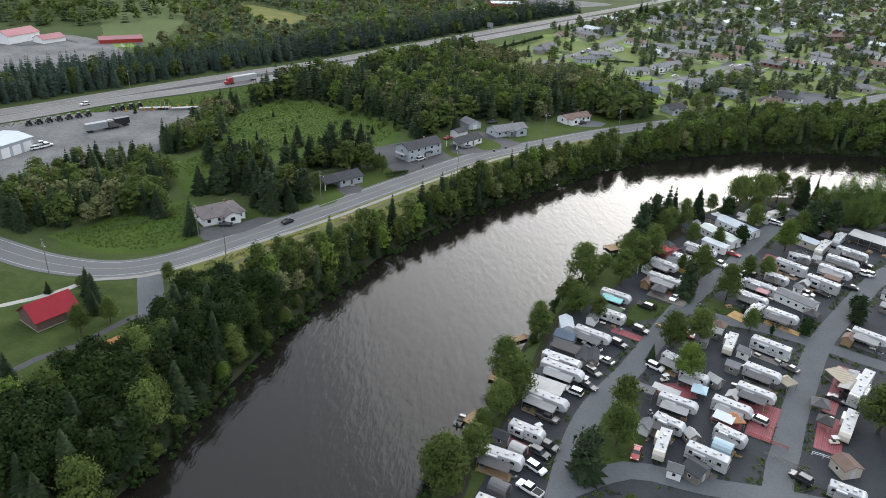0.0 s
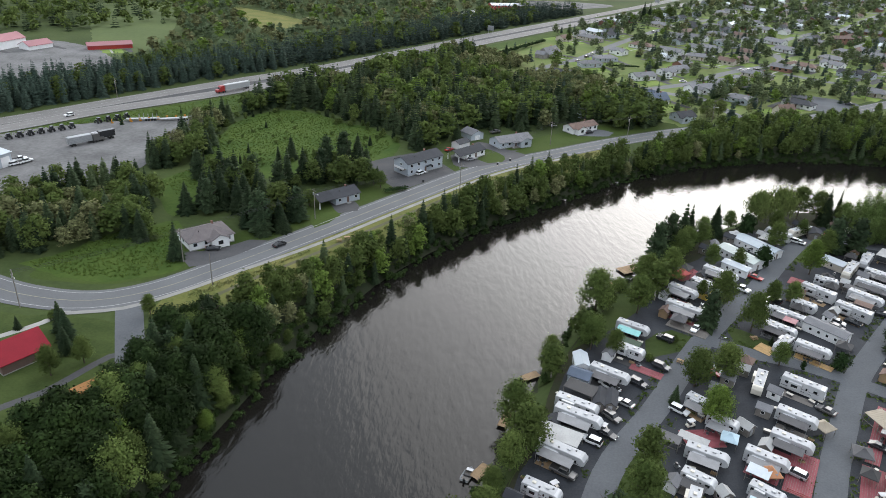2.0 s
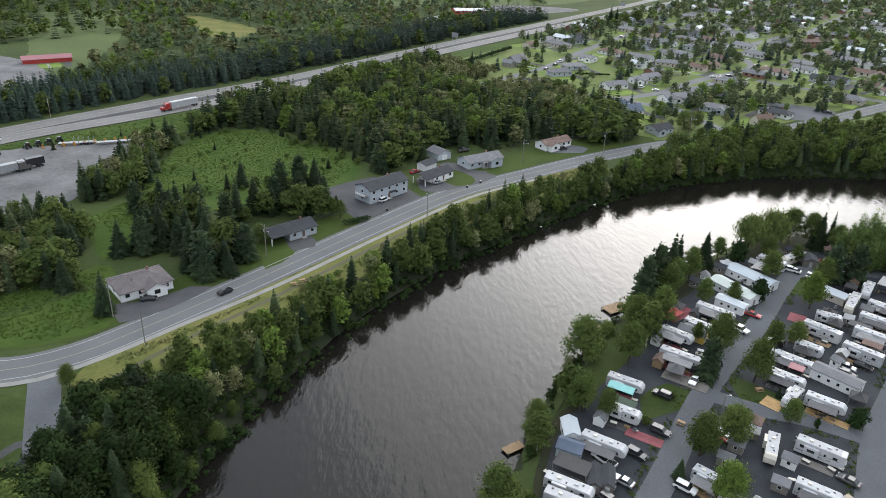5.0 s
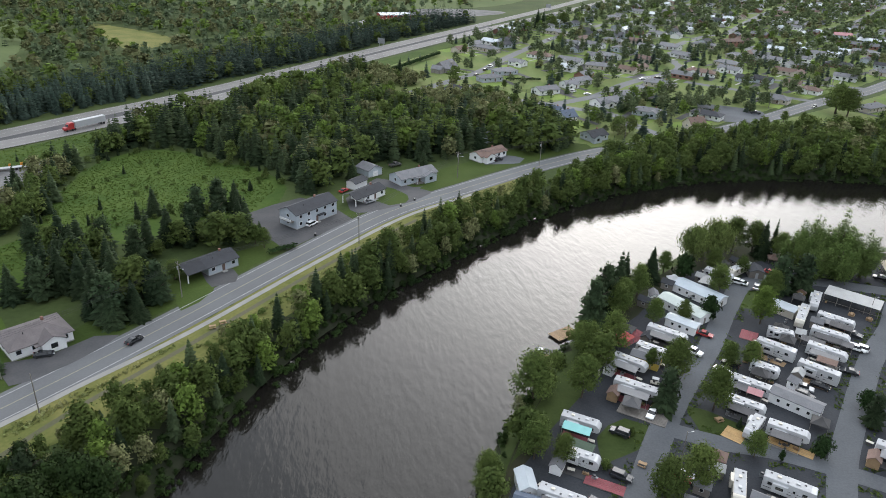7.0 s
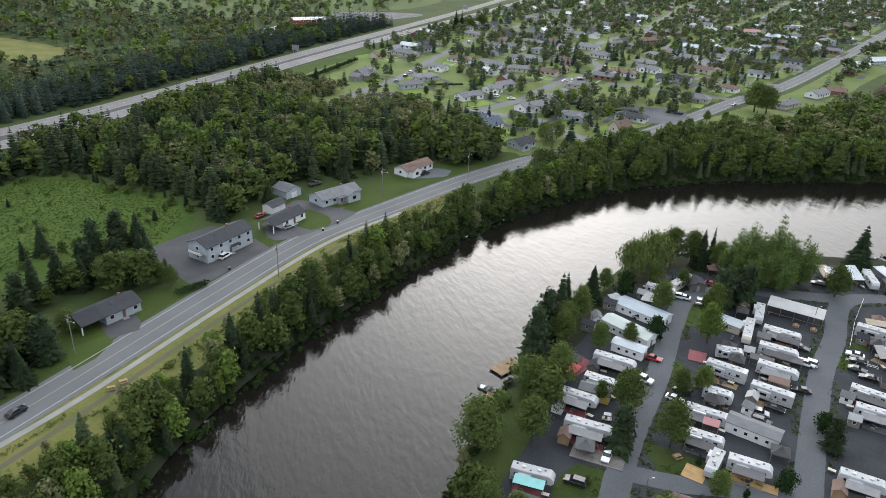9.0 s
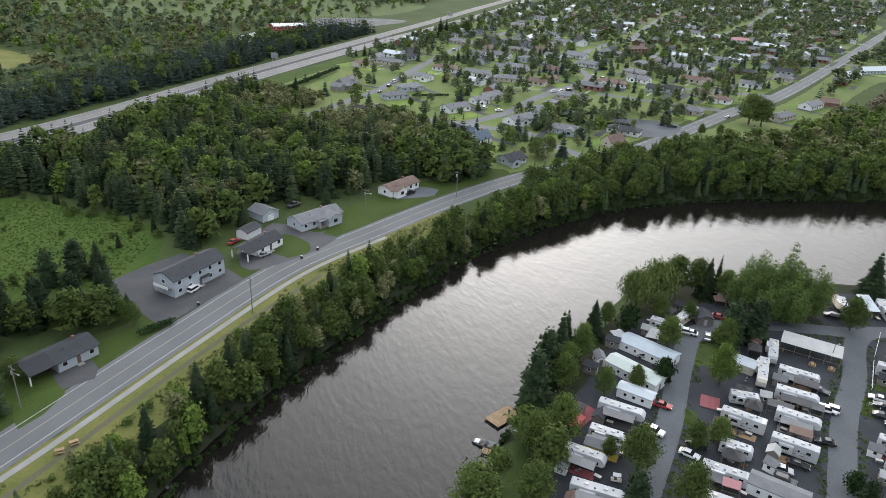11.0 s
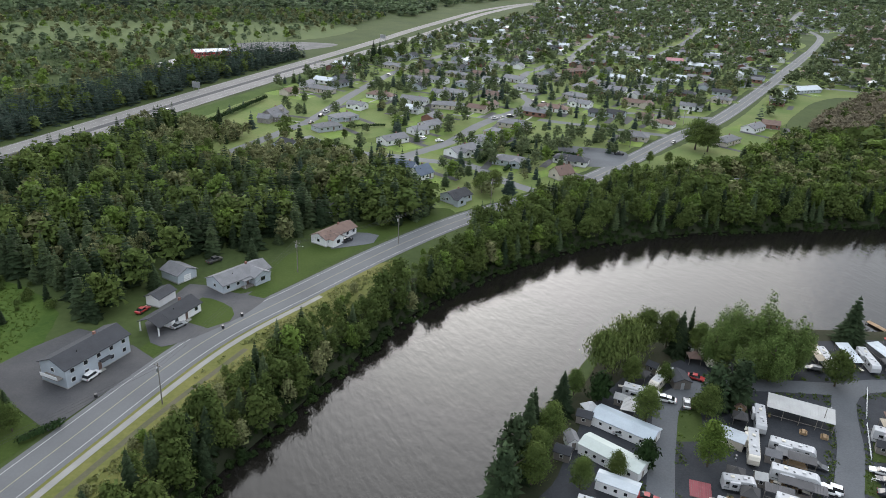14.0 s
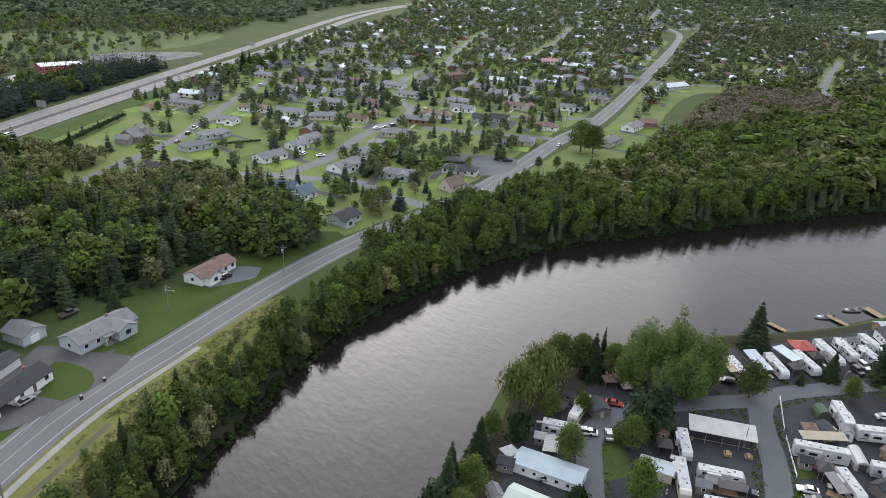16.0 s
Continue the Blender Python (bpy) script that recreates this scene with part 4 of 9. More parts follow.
def put_vehicle(code, x, y, heading, where="parked on a pitch", z=None):
    kind, tone = code.split("_")
    kind = {"pick": "pickup", "suv": "suv", "sed": "sedan", "car": "sedan"}[kind]
    m = pose(x, y, (ground_z(x, y) if z is None else z) + 0.12, 0, 0, heading)
    key = (kind, tone, where)
    if key not in VEHICLES:
        word = {"pickup": "pickup truck", "suv": "sport utility car", "sedan": "saloon car"}[kind]
        VEHICLES[key] = vehicle(kind, PAINTS[tone][0], "%s %s %s" % (PAINTS[tone][1], word, where))
        VEHICLES[key].matrix_basis = m
        return VEHICLES[key]
    return copy_thing(VEHICLES[key], m)


def golf_cart(x, y, heading):
    ob = thing("golf_cart", pose(x, y, PARK_Z + 0.1, 0, 0, heading), "small white golf cart with a canopy", "golf cart")
    part("body", box(bmesh.new(), -1.1, 1.1, -0.55, 0.55, 0.25, 0.75, 0.1), M_BEIGE, ob)
    part("roof", box(bmesh.new(), -0.8, 0.9, -0.6, 0.6, 1.75, 1.83, 0.03), M_WHITE, ob)
    part("seat", box(bmesh.new(), -0.5, 0.1, -0.5, 0.5, 0.75, 1.15, 0.06), M_CANVDARK, ob)
    for sx in (-0.75, 0.8):
        for sy in (-0.5, 0.5):
            part("post", rod(bmesh.new(), (sx, sy, 0.7), (sx, sy, 1.76), 0.03, 0.03), M_STEEL, ob)
            part("wheel", rod(bmesh.new(), (sx, sy - 0.1, 0.22), (sx, sy + 0.1, 0.22), 0.22, 0.22, 8), M_RUBBER, ob)
    return ob


# ---- houses ----
def house(x, y, heading, L, W, roof="gable", wall_mt=None, roof_mt=None, floors=1, label="", wing=None, porch=False, chimney=True, carport=0.0, garage_door=False, rise=None, name="house", windows=True, z=None, detail=True):
    wall_mt, roof_mt = wall_mt or M_WALLWHITE, roof_mt or M_SHGREY
    ob = thing(name, pose(x, y, (ground_z(x, y) if z is None else z), 0, 0, heading), label, "house")
    H = 0.5 + 2.5 * floors
    rise = rise or W * 0.22
    h, w = L / 2, W / 2
    bm = bmesh.new()
    a = [(-w, 0), (w, 0), (w, H), (0, H + rise), (-w, H)] if roof == "gable" else [(-w, 0), (w, 0), (w, H), (-w, H)]
    v0 = [bm.verts.new((-h, yy, zz)) for yy, zz in a]
    v1 = [bm.verts.new((h, yy, zz)) for yy, zz in a]
    bm.faces.new(v0)
    bm.faces.new(v1[::-1])
    n = len(a)
    for i in range(n):
        bm.faces.new((v0[i], v0[(i + 1) % n], v1[(i + 1) % n], v1[i]))
    bmesh.ops.recalc_face_normals(bm, faces=bm.faces[:])
    part("wall", bm, wall_mt, ob)
    rf = (gable_roof if roof == "gable" else hip_roof)(ob, L, W, H, rise, 0.45, roof_mt)
    part("foundation", boxed(-h - 0.04, h + 0.04, -w - 0.04, w + 0.04, -0.3, 0.35), M_CONCRETE, ob)
    if chimney:
        part("chimney", boxed(L * 0.18 - 0.3, L * 0.18 + 0.3, 0.3, 0.9, H + rise * 0.4, H + rise + 0.7), M_BRICK, rf)
        part("vent_pipe", rod(bmesh.new(), (-L * 0.2, -w * 0.4, H + rise * 0.4), (-L * 0.2, -w * 0.4, H + rise * 0.6 + 0.6), 0.12, 0.12, 6), M_RUBBER, rf)
    if windows:
        cols = max(2, int(L / 3.4))
        for s in (-1, 1):
            y0, y1 = sorted((s * w, s * (w + 0.06)))
            for f in range(floors):
                zb = 0.5 + 2.5 * f + 0.8
                for c in range(cols):
                    if f == 0 and c == cols // 2:
                        continue
                    xx = -h + (c + 0.5) * L / cols
                    wd = part("window", boxed(xx - 0.65, xx + 0.65, y0, y1, zb, zb + 1.25), M_WALLWHITE if wall_mt is not M_WALLWHITE else M_WALLGREY, ob)
                    if detail:
                        part("pane", boxed(xx - 0.55, xx + 0.55, y0 - 0.012, y1 + 0.012, zb + 0.1, zb + 1.15), M_GLASS, wd)
                    else:
                        wd.data.materials[0] = M_GLASS
            xx = -h + (cols // 2 + 0.5) * L / cols
            dr = part("door", boxed(xx - 0.48, xx + 0.48, y0, y1, 0.4, 2.5), M_SHBROWN if s < 0 else M_WALLWHITE, ob)
            part("step", boxed(xx - 0.8, xx + 0.8, *sorted((s * w, s * (w + 1.1))), 0, 0.3), M_CONCRETE, dr)
        for s in (-1, 1):
            x0, x1 = sorted((s * h, s * (h + 0.06)))
            for f in range(floors):
                zb = 0.5 + 2.5 * f + 0.8
                wd = part("window", boxed(x0, x1, -0.6, 0.6, zb, zb + 1.2), M_WALLWHITE if wall_mt is not M_WALLWHITE else M_WALLGREY, ob)
                if detail:
                    part("pane", boxed(x0 - 0.012, x1 + 0.012, -0.5, 0.5, zb + 0.1, zb + 1.1), M_GLASS, wd)
                else:
                    wd.data.materials[0] = M_GLASS
    if wing:
        wx, wl, ww = wing                       # a front wing towards -y: place along x, projection, width
        wg = boxed(wx - ww / 2, wx + ww / 2, -w - wl, -w + 0.02, 0, H)
        r2 = ww * 0.25
        a = wg.verts.new((wx, -w - wl, H + r2))
        b = wg.verts.new((wx, -w * 0.2, H + r2))
        c = [wg.verts.new(p) for p in ((wx - ww / 2, -w - wl, H), (wx + ww / 2, -w - wl, H))]
        wg.faces.new((c[0], c[1], a))
        wall = part("wing_wall", wg, wall_mt, ob)
        bm = bmesh.new()
        o, t = 0.35, 0.14
        for s in (-1, 1):
            q = [(wx + s * (ww / 2 + o), -w - wl - o, H - 0.1), (wx, -w - wl - o, H + r2 + 0.04), (wx, -0.1, H + r2 + 0.04), (wx + s * (ww / 2 + o), -w + 0.4, H - 0.1)]
            lo = [bm.verts.new(p) for p in q]
            hi = [bm.verts.new((p[0], p[1], p[2] + t)) for p in q]
            bm.faces.new(lo)
            bm.faces.new(hi[::-1])
            for i in range(4):
                bm.faces.new((lo[i], lo[(i + 1) % 4], hi[(i + 1) % 4], hi[i]))
        bmesh.ops.recalc_face_normals(bm, faces=bm.faces[:])
        part("wing_roof", bm, roof_mt, ob)
        part("pane", boxed(wx - 0.8, wx + 0.8, -w - wl - 0.05, -w - wl, 1.2, 2.5), M_GLASS, wall)
    if porch:
        pr = part("porch_roof", box(bmesh.new(), -h * 0.3, h * 0.45, -w - 2.0, -w - 0.1, H - 0.35, H - 0.2), roof_mt, ob)
        for xx in (-h * 0.28, h * 0.43):
            part("porch_post", boxed(xx - 0.07, xx + 0.07, -w - 1.95, -w - 1.8, 0, H - 0.35), M_WALLWHITE, pr)
        part("porch_floor", boxed(-h * 0.3, h * 0.45, -w - 2.0, -w, 0, 0.4), M_GREYWOOD, ob)
    if carport:
        cl = carport
        bm = bmesh.new()
        rr = rise
        prof = [(-w - 0.4, H - 0.18), (0, H + rr - 0.02), (w + 0.4, H - 0.18), (w + 0.4, H - 0.04), (0, H + rr + 0.12), (-w - 0.4, H - 0.04)]
        v0 = [bm.verts.new((-h - cl, yy, zz)) for yy, zz in prof]
        v1 = [bm.verts.new((-h - 0.45, yy, zz)) for yy, zz in prof]
        for q in ((0, 1, 4, 5), (1, 2, 3, 4)):
            bm.faces.new([v0[i] for i in q])
            bm.faces.new([v1[i] for i in q[::-1]])
        for i in range(6):
            bm.faces.new((v0[i], v0[(i + 1) % 6], v1[(i + 1) % 6], v1[i]))
        bmesh.ops.recalc_face_normals(bm, faces=bm.faces[:])
        cp = part("carport_roof", bm, roof_mt, ob)
        for s in (-1, 1):
            part("carport_post", boxed(-h - cl + 0.2, -h - cl + 0.5, s * (w - 0.3) - 0.15, s * (w - 0.3) + 0.15, 0, H - 0.2), M_WALLWHITE, cp)
    if garage_door:
        gd = part("garage_door", boxed(h, h + 0.07, -1.3, 1.3, 0.1, 2.3), M_WALLWHITE if wall_mt is not M_WALLWHITE else M_BEIGE, ob)
        for i in range(3):
            part("panel_groove", boxed(h + 0.068, h + 0.08, -1.3, 1.3, 0.6 + i * 0.55, 0.63 + i * 0.55), M_CANVGREY, gd)
    return ob


# ---- small things on the pitches ----
SMALL = {}


def small(kind, x, y, heading, make):
    m = pose(x, y, PARK_Z + 0.1, 0, 0, heading)
    if kind not in SMALL:
        SMALL[kind] = make()
        SMALL[kind].matrix_basis = m
        return SMALL[kind]
    return copy_thing(SMALL[kind], m)


def patio_set(x, y, heading):
    def table():
        ob = tagged(new("patio_table"), "dark round patio table beside a caravan", "table", "patio tables")
        part("tabletop", rod(bmesh.new(), (0, 0, 0.7), (0, 0, 0.74), 0.55, 0.55, 14), M_CANVDARK, ob)
        part("leg", rod(bmesh.new(), (0, 0, 0), (0, 0, 0.7), 0.06, 0.05, 6), M_STEEL, ob)
        return ob

    def chair():
        ob = tagged(new("patio_chair"), "grey folding patio chair beside a table", "chair", "patio chairs")
        part("seat", boxed(-0.25, 0.25, -0.25, 0.25, 0.4, 0.45), M_CANVGREY, ob)
        part("backrest", boxed(-0.28, -0.22, -0.25, 0.25, 0.45, 0.95), M_CANVGREY, ob)
        part("leg_frame", boxed(-0.22, 0.22, -0.22, 0.22, 0.0, 0.4), M_STEEL, ob)
        return ob
    small("table", x, y, heading, table)
    for k in range(3):
        t = radians(heading + 40 + k * 118)
        small("chair", x + math.cos(t) * 0.95, y + math.sin(t) * 0.95, math.degrees(t) + 180, chair)


def barbecue(x, y, heading):
    def make():
        ob = tagged(new("barbecue"), "black gas barbecue on a wheeled stand", "barbecue", "barbecues")
        part("stand", boxed(-0.45, 0.45, -0.25, 0.25, 0.0, 0.7), M_STEEL, ob)
        part("lid", box(bmesh.new(), -0.4, 0.4, -0.28, 0.28, 0.7, 1.15, 0.1), M_CARDARK, ob)
        part("side_shelf", boxed(0.45, 0.85, -0.22, 0.22, 0.7, 0.74), M_STEEL, ob)
        return ob
    small("barbecue", x, y, heading, make)


def storage_box(x, y, heading):
    def make():
        ob = tagged(new("storage_box"), "grey plastic storage box beside a caravan", "box", "storage boxes")
        part("body", box(bmesh.new(), -0.75, 0.75, -0.4, 0.4, 0, 0.65, 0.03), M_CANVGREY, ob)
        part("lid", box(bmesh.new(), -0.8, 0.8, -0.44, 0.44, 0.65, 0.75, 0.04), M_BEIGE, ob)
        return ob
    small("box", x, y, heading, make)


def planter(x, y, heading):
    def make():
        ob = tagged(new("planter"), "wooden planter filled with green plants", "planter", "planters")
        part("trough", box(bmesh.new(), -0.7, 0.7, -0.25, 0.25, 0, 0.4, 0.02), M_WOOD, ob)
        bm = bmesh.new()
        r = random.Random(3)
        for k in range(60):
            px, py, pz = r.uniform(-0.7, 0.7), r.uniform(-0.3, 0.3), r.uniform(0.38, 0.85)
            vs = [bm.verts.new((px + r.uniform(-0.18, 0.18), py + r.uniform(-0.18, 0.18), pz + r.uniform(-0.15, 0.15))) for _ in range(3)]
            bm.faces.new(vs)
        part("foliage", bm, M_LEAF, ob)
        return ob
    small("planter", x, y, heading, make)


def wood_stack(x, y, heading):
    def make():
        ob = tagged(new("firewood_stack"), "low stack of split firewood", "firewood", "firewood stacks")
        for i in range(4):
            for j in range(2):
                part("log", rod(bmesh.new(), (-0.6 + i * 0.36, -0.25, 0.18 + j * 0.32), (-0.6 + i * 0.36, 0.25, 0.18 + j * 0.32), 0.17, 0.16, 6), M_WOOD, ob)
        return ob
    small("wood", x, y, heading, make)


# Flat mats stand in for decks and for the shade under awnings.
def patio_mat(x, y, heading, L, mt, word):
    ob = tagged(part("patio_mat", box(bmesh.new(), -L / 2, L / 2, -1.25, 1.25, 0.0, 0.05, 0.01), mt), "%s patio mat laid beside a caravan" % word, "mat")
    ob.matrix_basis = pose(x, y, PARK_Z + 0.1, 0, 0, heading)
    return ob

# ---- the caravan park ----
put_caravan("trailer", 16.9, 155.4, -23, 9.9, 6)
put_caravan("fifth", 17.1, 150.7, -22, 10.5, 0)
put_caravan("fifth", 13.4, 138.4, -24, 10.7, 0)
put_caravan("trailer", 9.6, 126.7, -22, 7.7, 3)
put_caravan("trailer", 4.5, 117.7, -16, 9.9, 6)
put_caravan("trailer", 4.2, 103.7, -17, 6.3, 6)
put_caravan("fifth", 25.1, 168.7, -26, 9.4, 6)
put_caravan("trailer", 45.8, 161.9, -36, 6.5, 0)
put_caravan("trailer", 49.5, 155.6, -29, 6.5, 0)
put_caravan("fifth", 43.9, 143.4, -22, 7.2, 0)
put_caravan("trailer", 41.0, 135.9, -29, 6.4, 6)
put_caravan("trailer", 38.6, 128.5, -108, 8.4, 4)
put_caravan("motor", 47.7, 126.4, -27, 8.4, 3)
put_caravan("trailer", 54.0, 134.5, -33, 6.2, 0)
put_caravan("fifth", 56.3, 144.5, -26, 9.0, 0)
put_caravan("fifth", 63.2, 151.3, -28, 9.2, 6)
put_caravan("fifth", 66.8, 160.4, -30, 8.9, 8)
put_caravan("park", 72.0, 173.8, -31, 9.7, 3)
put_caravan("trailer", 61.6, 173.5, -112, 8.7, 4)
put_caravan("park", 90.0, 159.9, -123, 14.5, 0)
put_caravan("trailer", 81.8, 143.9, -118, 10.9, 4)
put_caravan("trailer", 74.2, 121.2, -23, 6.6, 6)
put_caravan("fifth", 100.9, 185.0, -35, 7.1, 0)
put_caravan("fifth", 32.6, 191.9, -25, 8.8, 9)
put_caravan("trailer", 30.8, 180.9, -26, 7.4, 3)
put_caravan("fifth", 48.5, 205.6, -29, 10.9, 0)
put_caravan("fifth", 49.5, 216.4, -35, 8.7, 0)
put_caravan("trailer", 56.8, 223.2, -34, 8.3, 0)
put_caravan("fifth", 63.1, 231.1, -34, 11.0, 0)
put_caravan("trailer", 78.1, 209.0, -35, 10.0, 6)
put_caravan("trailer", 84.3, 216.4, -36, 6.8, 6)
put_caravan("park", 91.0, 225.8, -39, 10.2, 3)
put_caravan("trailer", 96.0, 234.1, -23, 5.2, 3)
put_caravan("trailer", 106.7, 244.6, -123, 11.7, 4)
put_caravan("trailer", 115.0, 253.9, -122, 10.1, 3)
put_caravan("trailer", 115.6, 242.4, -38, 9.6, 0)
put_caravan("fifth", 109.5, 233.5, -35, 9.8, 8)
put_caravan("fifth", 104.4, 224.8, -38, 10.3, 0)
put_caravan("park", 97.8, 215.7, -39, 10.2, 3)
put_caravan("fifth", 79.3, 191.1, -32, 8.1, 8)
put_caravan("trailer", 72.3, 192.9, -130, 8.1, 3)
put_caravan("trailer", 73.4, 200.9, -34, 9.1, 6)
put_caravan("park", 144.1, 240.7, -38, 11.8, 3)
put_caravan("trailer", 152.3, 276.5, -107, 10.0, 4)
put_caravan("trailer", 164.4, 274.0, -109, 10.4, 3)
put_caravan("trailer", 174.2, 272.4, -104, 10.4, 3)
put_caravan("fifth", 184.8, 273.9, -107, 12.4, 3)
put_caravan("trailer", 192.2, 274.1, -112, 10.9, 3)
put_caravan("trailer", 196.1, 269.6, -108, 8.0, 3)
put_caravan("park", 201.8, 272.8, -103, 10.4, 3)
put_caravan("park", 161.3, 249.5, -121, 10.2, 3)
put_caravan("park", 164.8, 240.3, -30, 12.8, 3)
put_caravan("fifth", 140.2, 229.5, -113, 9.6, 0)
put_caravan("fifth", 154.8, 229.2, -38, 11.0, 0)
put_caravan("trailer", 147.2, 220.0, -42, 9.5, 6)
put_caravan("trailer", 99.3, 274.2, -142, 10.8, 4)
put_caravan("motor", 90.3, 268.4, -38, 7.0, 3)
put_caravan("trailer", 118.8, 283.4, -106, 9.9, 4)
put_caravan("trailer", 122.7, 213.9, -42, 8.7, 6)
put_caravan("fifth", 118.8, 206.2, -35, 5.7, 0)

# shelters, sheds and gazebos
shelter(12.8, 143.4, -20, 9.7, 4.6, 2.6, M_GREYMETAL, "pale grey sheet roof on posts between caravans")
dome_tent(8.0, 121.2, -27, 3.4, M_GREYMETAL, "arched grey shelter beside a caravan")
shed(18.2, 173.0, -84, 5.8, 3.4, 2.6, M_WALLWHITE, M_PALEMETAL, "small white cabin near the river")
shed(17.9, 167.2, -19, 5.2, 4.0, 2.4, M_WALLGREY, M_SHBLUE, "small cabin with a blue-grey roof")
shelter(17.9, 161.3, -24, 7.4, 4.2, 2.5, M_CANVDARK, "black slatted pergola on posts", "pergola", 0.15)
shed(22.2, 159.1, -96, 6.1, 2.6, 2.1, M_GREYWOOD, M_SHDARK, "open grey board shed with charcoal roof")
shed(24.9, 159.1, -97, 5.9, 2.6, 2.1, M_GREYWOOD, M_SHDARK, "open grey board shed with charcoal roof")
shed(54.5, 155.7, -47, 3.3, 2.6, 2.1, M_GREYWOOD, M_GREYMETAL, "weathered grey board shed")
gazebo(72.2, 158.6, -57, 3.4, M_TAN, "tan canvas gazebo on thin posts")
gazebo(56.0, 140.9, 12, 3.6, M_ORANGE, "orange canvas gazebo on a red deck")
gazebo(49.9, 150.3, -18, 3.3, M_CANVBLUE, "pale blue canvas gazebo on posts")
dome_tent(51.9, 131.3, -26, 4.2, M_CANVBLUE, "pale blue and white tent shelter")
shed(40.4, 121.3, -16, 2.9, 2.6, 2.2, M_WALLWHITE, M_SHGREY, "white garden shed with grey roof")
shed(44.7, 122.1, -42, 4.0, 4.6, 2.3, M_GREYWOOD, M_SHDARK, "open cabin with charcoal shingle roof")
shed(45.5, 133.1, -67, 2.4, 2.6, 2.1, M_GREYWOOD, M_GREYMETAL, "weathered grey board shed")
shed(64.7, 170.6, -33, 3.0, 2.6, 2.2, M_WALLWHITE, M_SHGREY, "white garden shed with grey roof")
shelter(86.7, 161.8, -67, 9.0, 4.6, 2.7, M_TAN, "tan awning roof beside a park home")
gazebo(77.8, 151.1, -13, 3.8, M_CANVGREY, "grey canvas gazebo on thin posts")
shed(76.8, 129.9, -69, 4.3, 4.4, 2.4, M_WALLBEIGE, M_SHBROWN, "beige shed with brown shingle roof")
dome_tent(5.0, 109.5, -23, 4.0, M_CANVGREY, "grey dome tent garage near trees")
shelter(53.5, 139.9, -29, 4.5, 3.0, 2.5, M_PALEMETAL, "white awning roof on posts")
shed(54.4, 219.4, -32, 7.3, 3.4, 2.4, M_YELLOWWALL, M_SHGREY, "long shed with yellow ends and grey roof")
gazebo(46.1, 200.2, -22, 3.8, M_CANVGREY, "grey canvas gazebo on thin posts")
shed(101.9, 234.9, -29, 2.4, 2.6, 2.1, M_GREYWOOD, M_GREYMETAL, "weathered grey board shed")
shed(103.5, 249.3, -46, 7.3, 4.4, 2.4, M_WALLBEIGE, M_PALEMETAL, "cabin with a white metal roof")
shed(89.8, 211.3, -54, 2.4, 2.6, 2.2, M_WALLWHITE, M_SHGREY, "white garden shed with grey roof")
shed(86.6, 203.2, -41, 11.5, 4.6, 2.7, M_WALLWHITE, M_SHGREY, "white mobile home with worn grey roof", "mobile_home", None, 0.7, 4)
shelter(126.7, 254.4, -38, 15.5, 6.2, 3.0, M_GREYMETAL, "long open pavilion with dull metal roof", "pavilion", 0.5)
shed(80.5, 256.9, -49, 15.2, 6.0, 2.5, M_WALLWHITE, M_BLUEMETAL, "long cabin with a pale blue metal roof", "cabin", None, 0.9, 5)
shed(72.5, 246.8, -53, 14.7, 5.2, 2.7, M_WALLWHITE, M_GREENMETAL, "white cabin with pale green metal roof", "cabin", None, 0.8, 6)
shed(69.5, 238.0, -40, 8.7, 3.6, 2.5, M_WALLWHITE, M_PALEMETAL, "white cabin with pale metal roof", "cabin", None, 0.5, 3)
gazebo(51.2, 229.2, -46, 3.4, M_CANVRED, "red canvas gazebo between caravans")
gazebo(52.6, 233.4, -35, 3.8, M_CANVDARK, "dark canvas gazebo on thin posts")
shed(104.2, 273.5, -98, 5.3, 4.6, 2.3, M_GREYWOOD, M_SHDARK, "open cabin with charcoal shingle roof")
shelter(84.7, 263.4, -127, 6.5, 3.6, 2.6, M_GREYMETAL, "flat grey metal roof on posts")
gazebo(74.7, 264.8, -82, 3.2, M_WHITE, "white canvas party tent near water")
shed(65.6, 254.1, -96, 3.8, 2.6, 2.2, M_WALLWHITE, M_SHGREY, "white garden shed with grey roof")
gazebo(180.8, 280.0, -20, 6.0, M_CANVRED, "large red-roofed gazebo near the shore")
shelter(160.3, 277.0, -109, 11.2, 3.6, 2.6, M_PALEMETAL, "pale blue metal awning roof beside a caravan")
shelter(171.7, 277.2, -94, 8.3, 3.6, 2.6, M_PALEMETAL, "pale blue metal awning roof beside a caravan")
shelter(151.0, 278.6, -107, 9.5, 3.2, 2.5, M_TAN, "tan awning roof beside a caravan")
shelter(148.6, 244.3, -23, 11.0, 3.0, 2.7, M_TAN, "cream awning roof behind a park home")
shed(157.7, 244.9, -134, 4.0, 2.6, 2.2, M_WALLWHITE, M_SHGREY, "white garden shed with grey roof")
dome_tent(151.6, 236.7, -123, 6.8, M_GREYMETAL, "arched grey shelter beside a caravan")
gazebo(149.4, 248.6, -31, 3.4, M_SHBROWN, "brown-roofed gazebo on wooden posts")
gazebo(140.3, 236.0, -35, 3.8, M_CANVDARK, "dark canvas gazebo on thin posts")
dome_tent(159.1, 253.5, -113, 3.9, M_CANVGREEN, "dark green arched canvas shelter")
gazebo(60.5, 182.6, -29, 3.4, M_SHBROWN, "brown-roofed gazebo on wooden posts")
shed(50.8, 169.0, -27, 3.2, 2.6, 2.2, M_GREYWOOD, M_SHGREY, "weathered grey board shed with shingle roof")
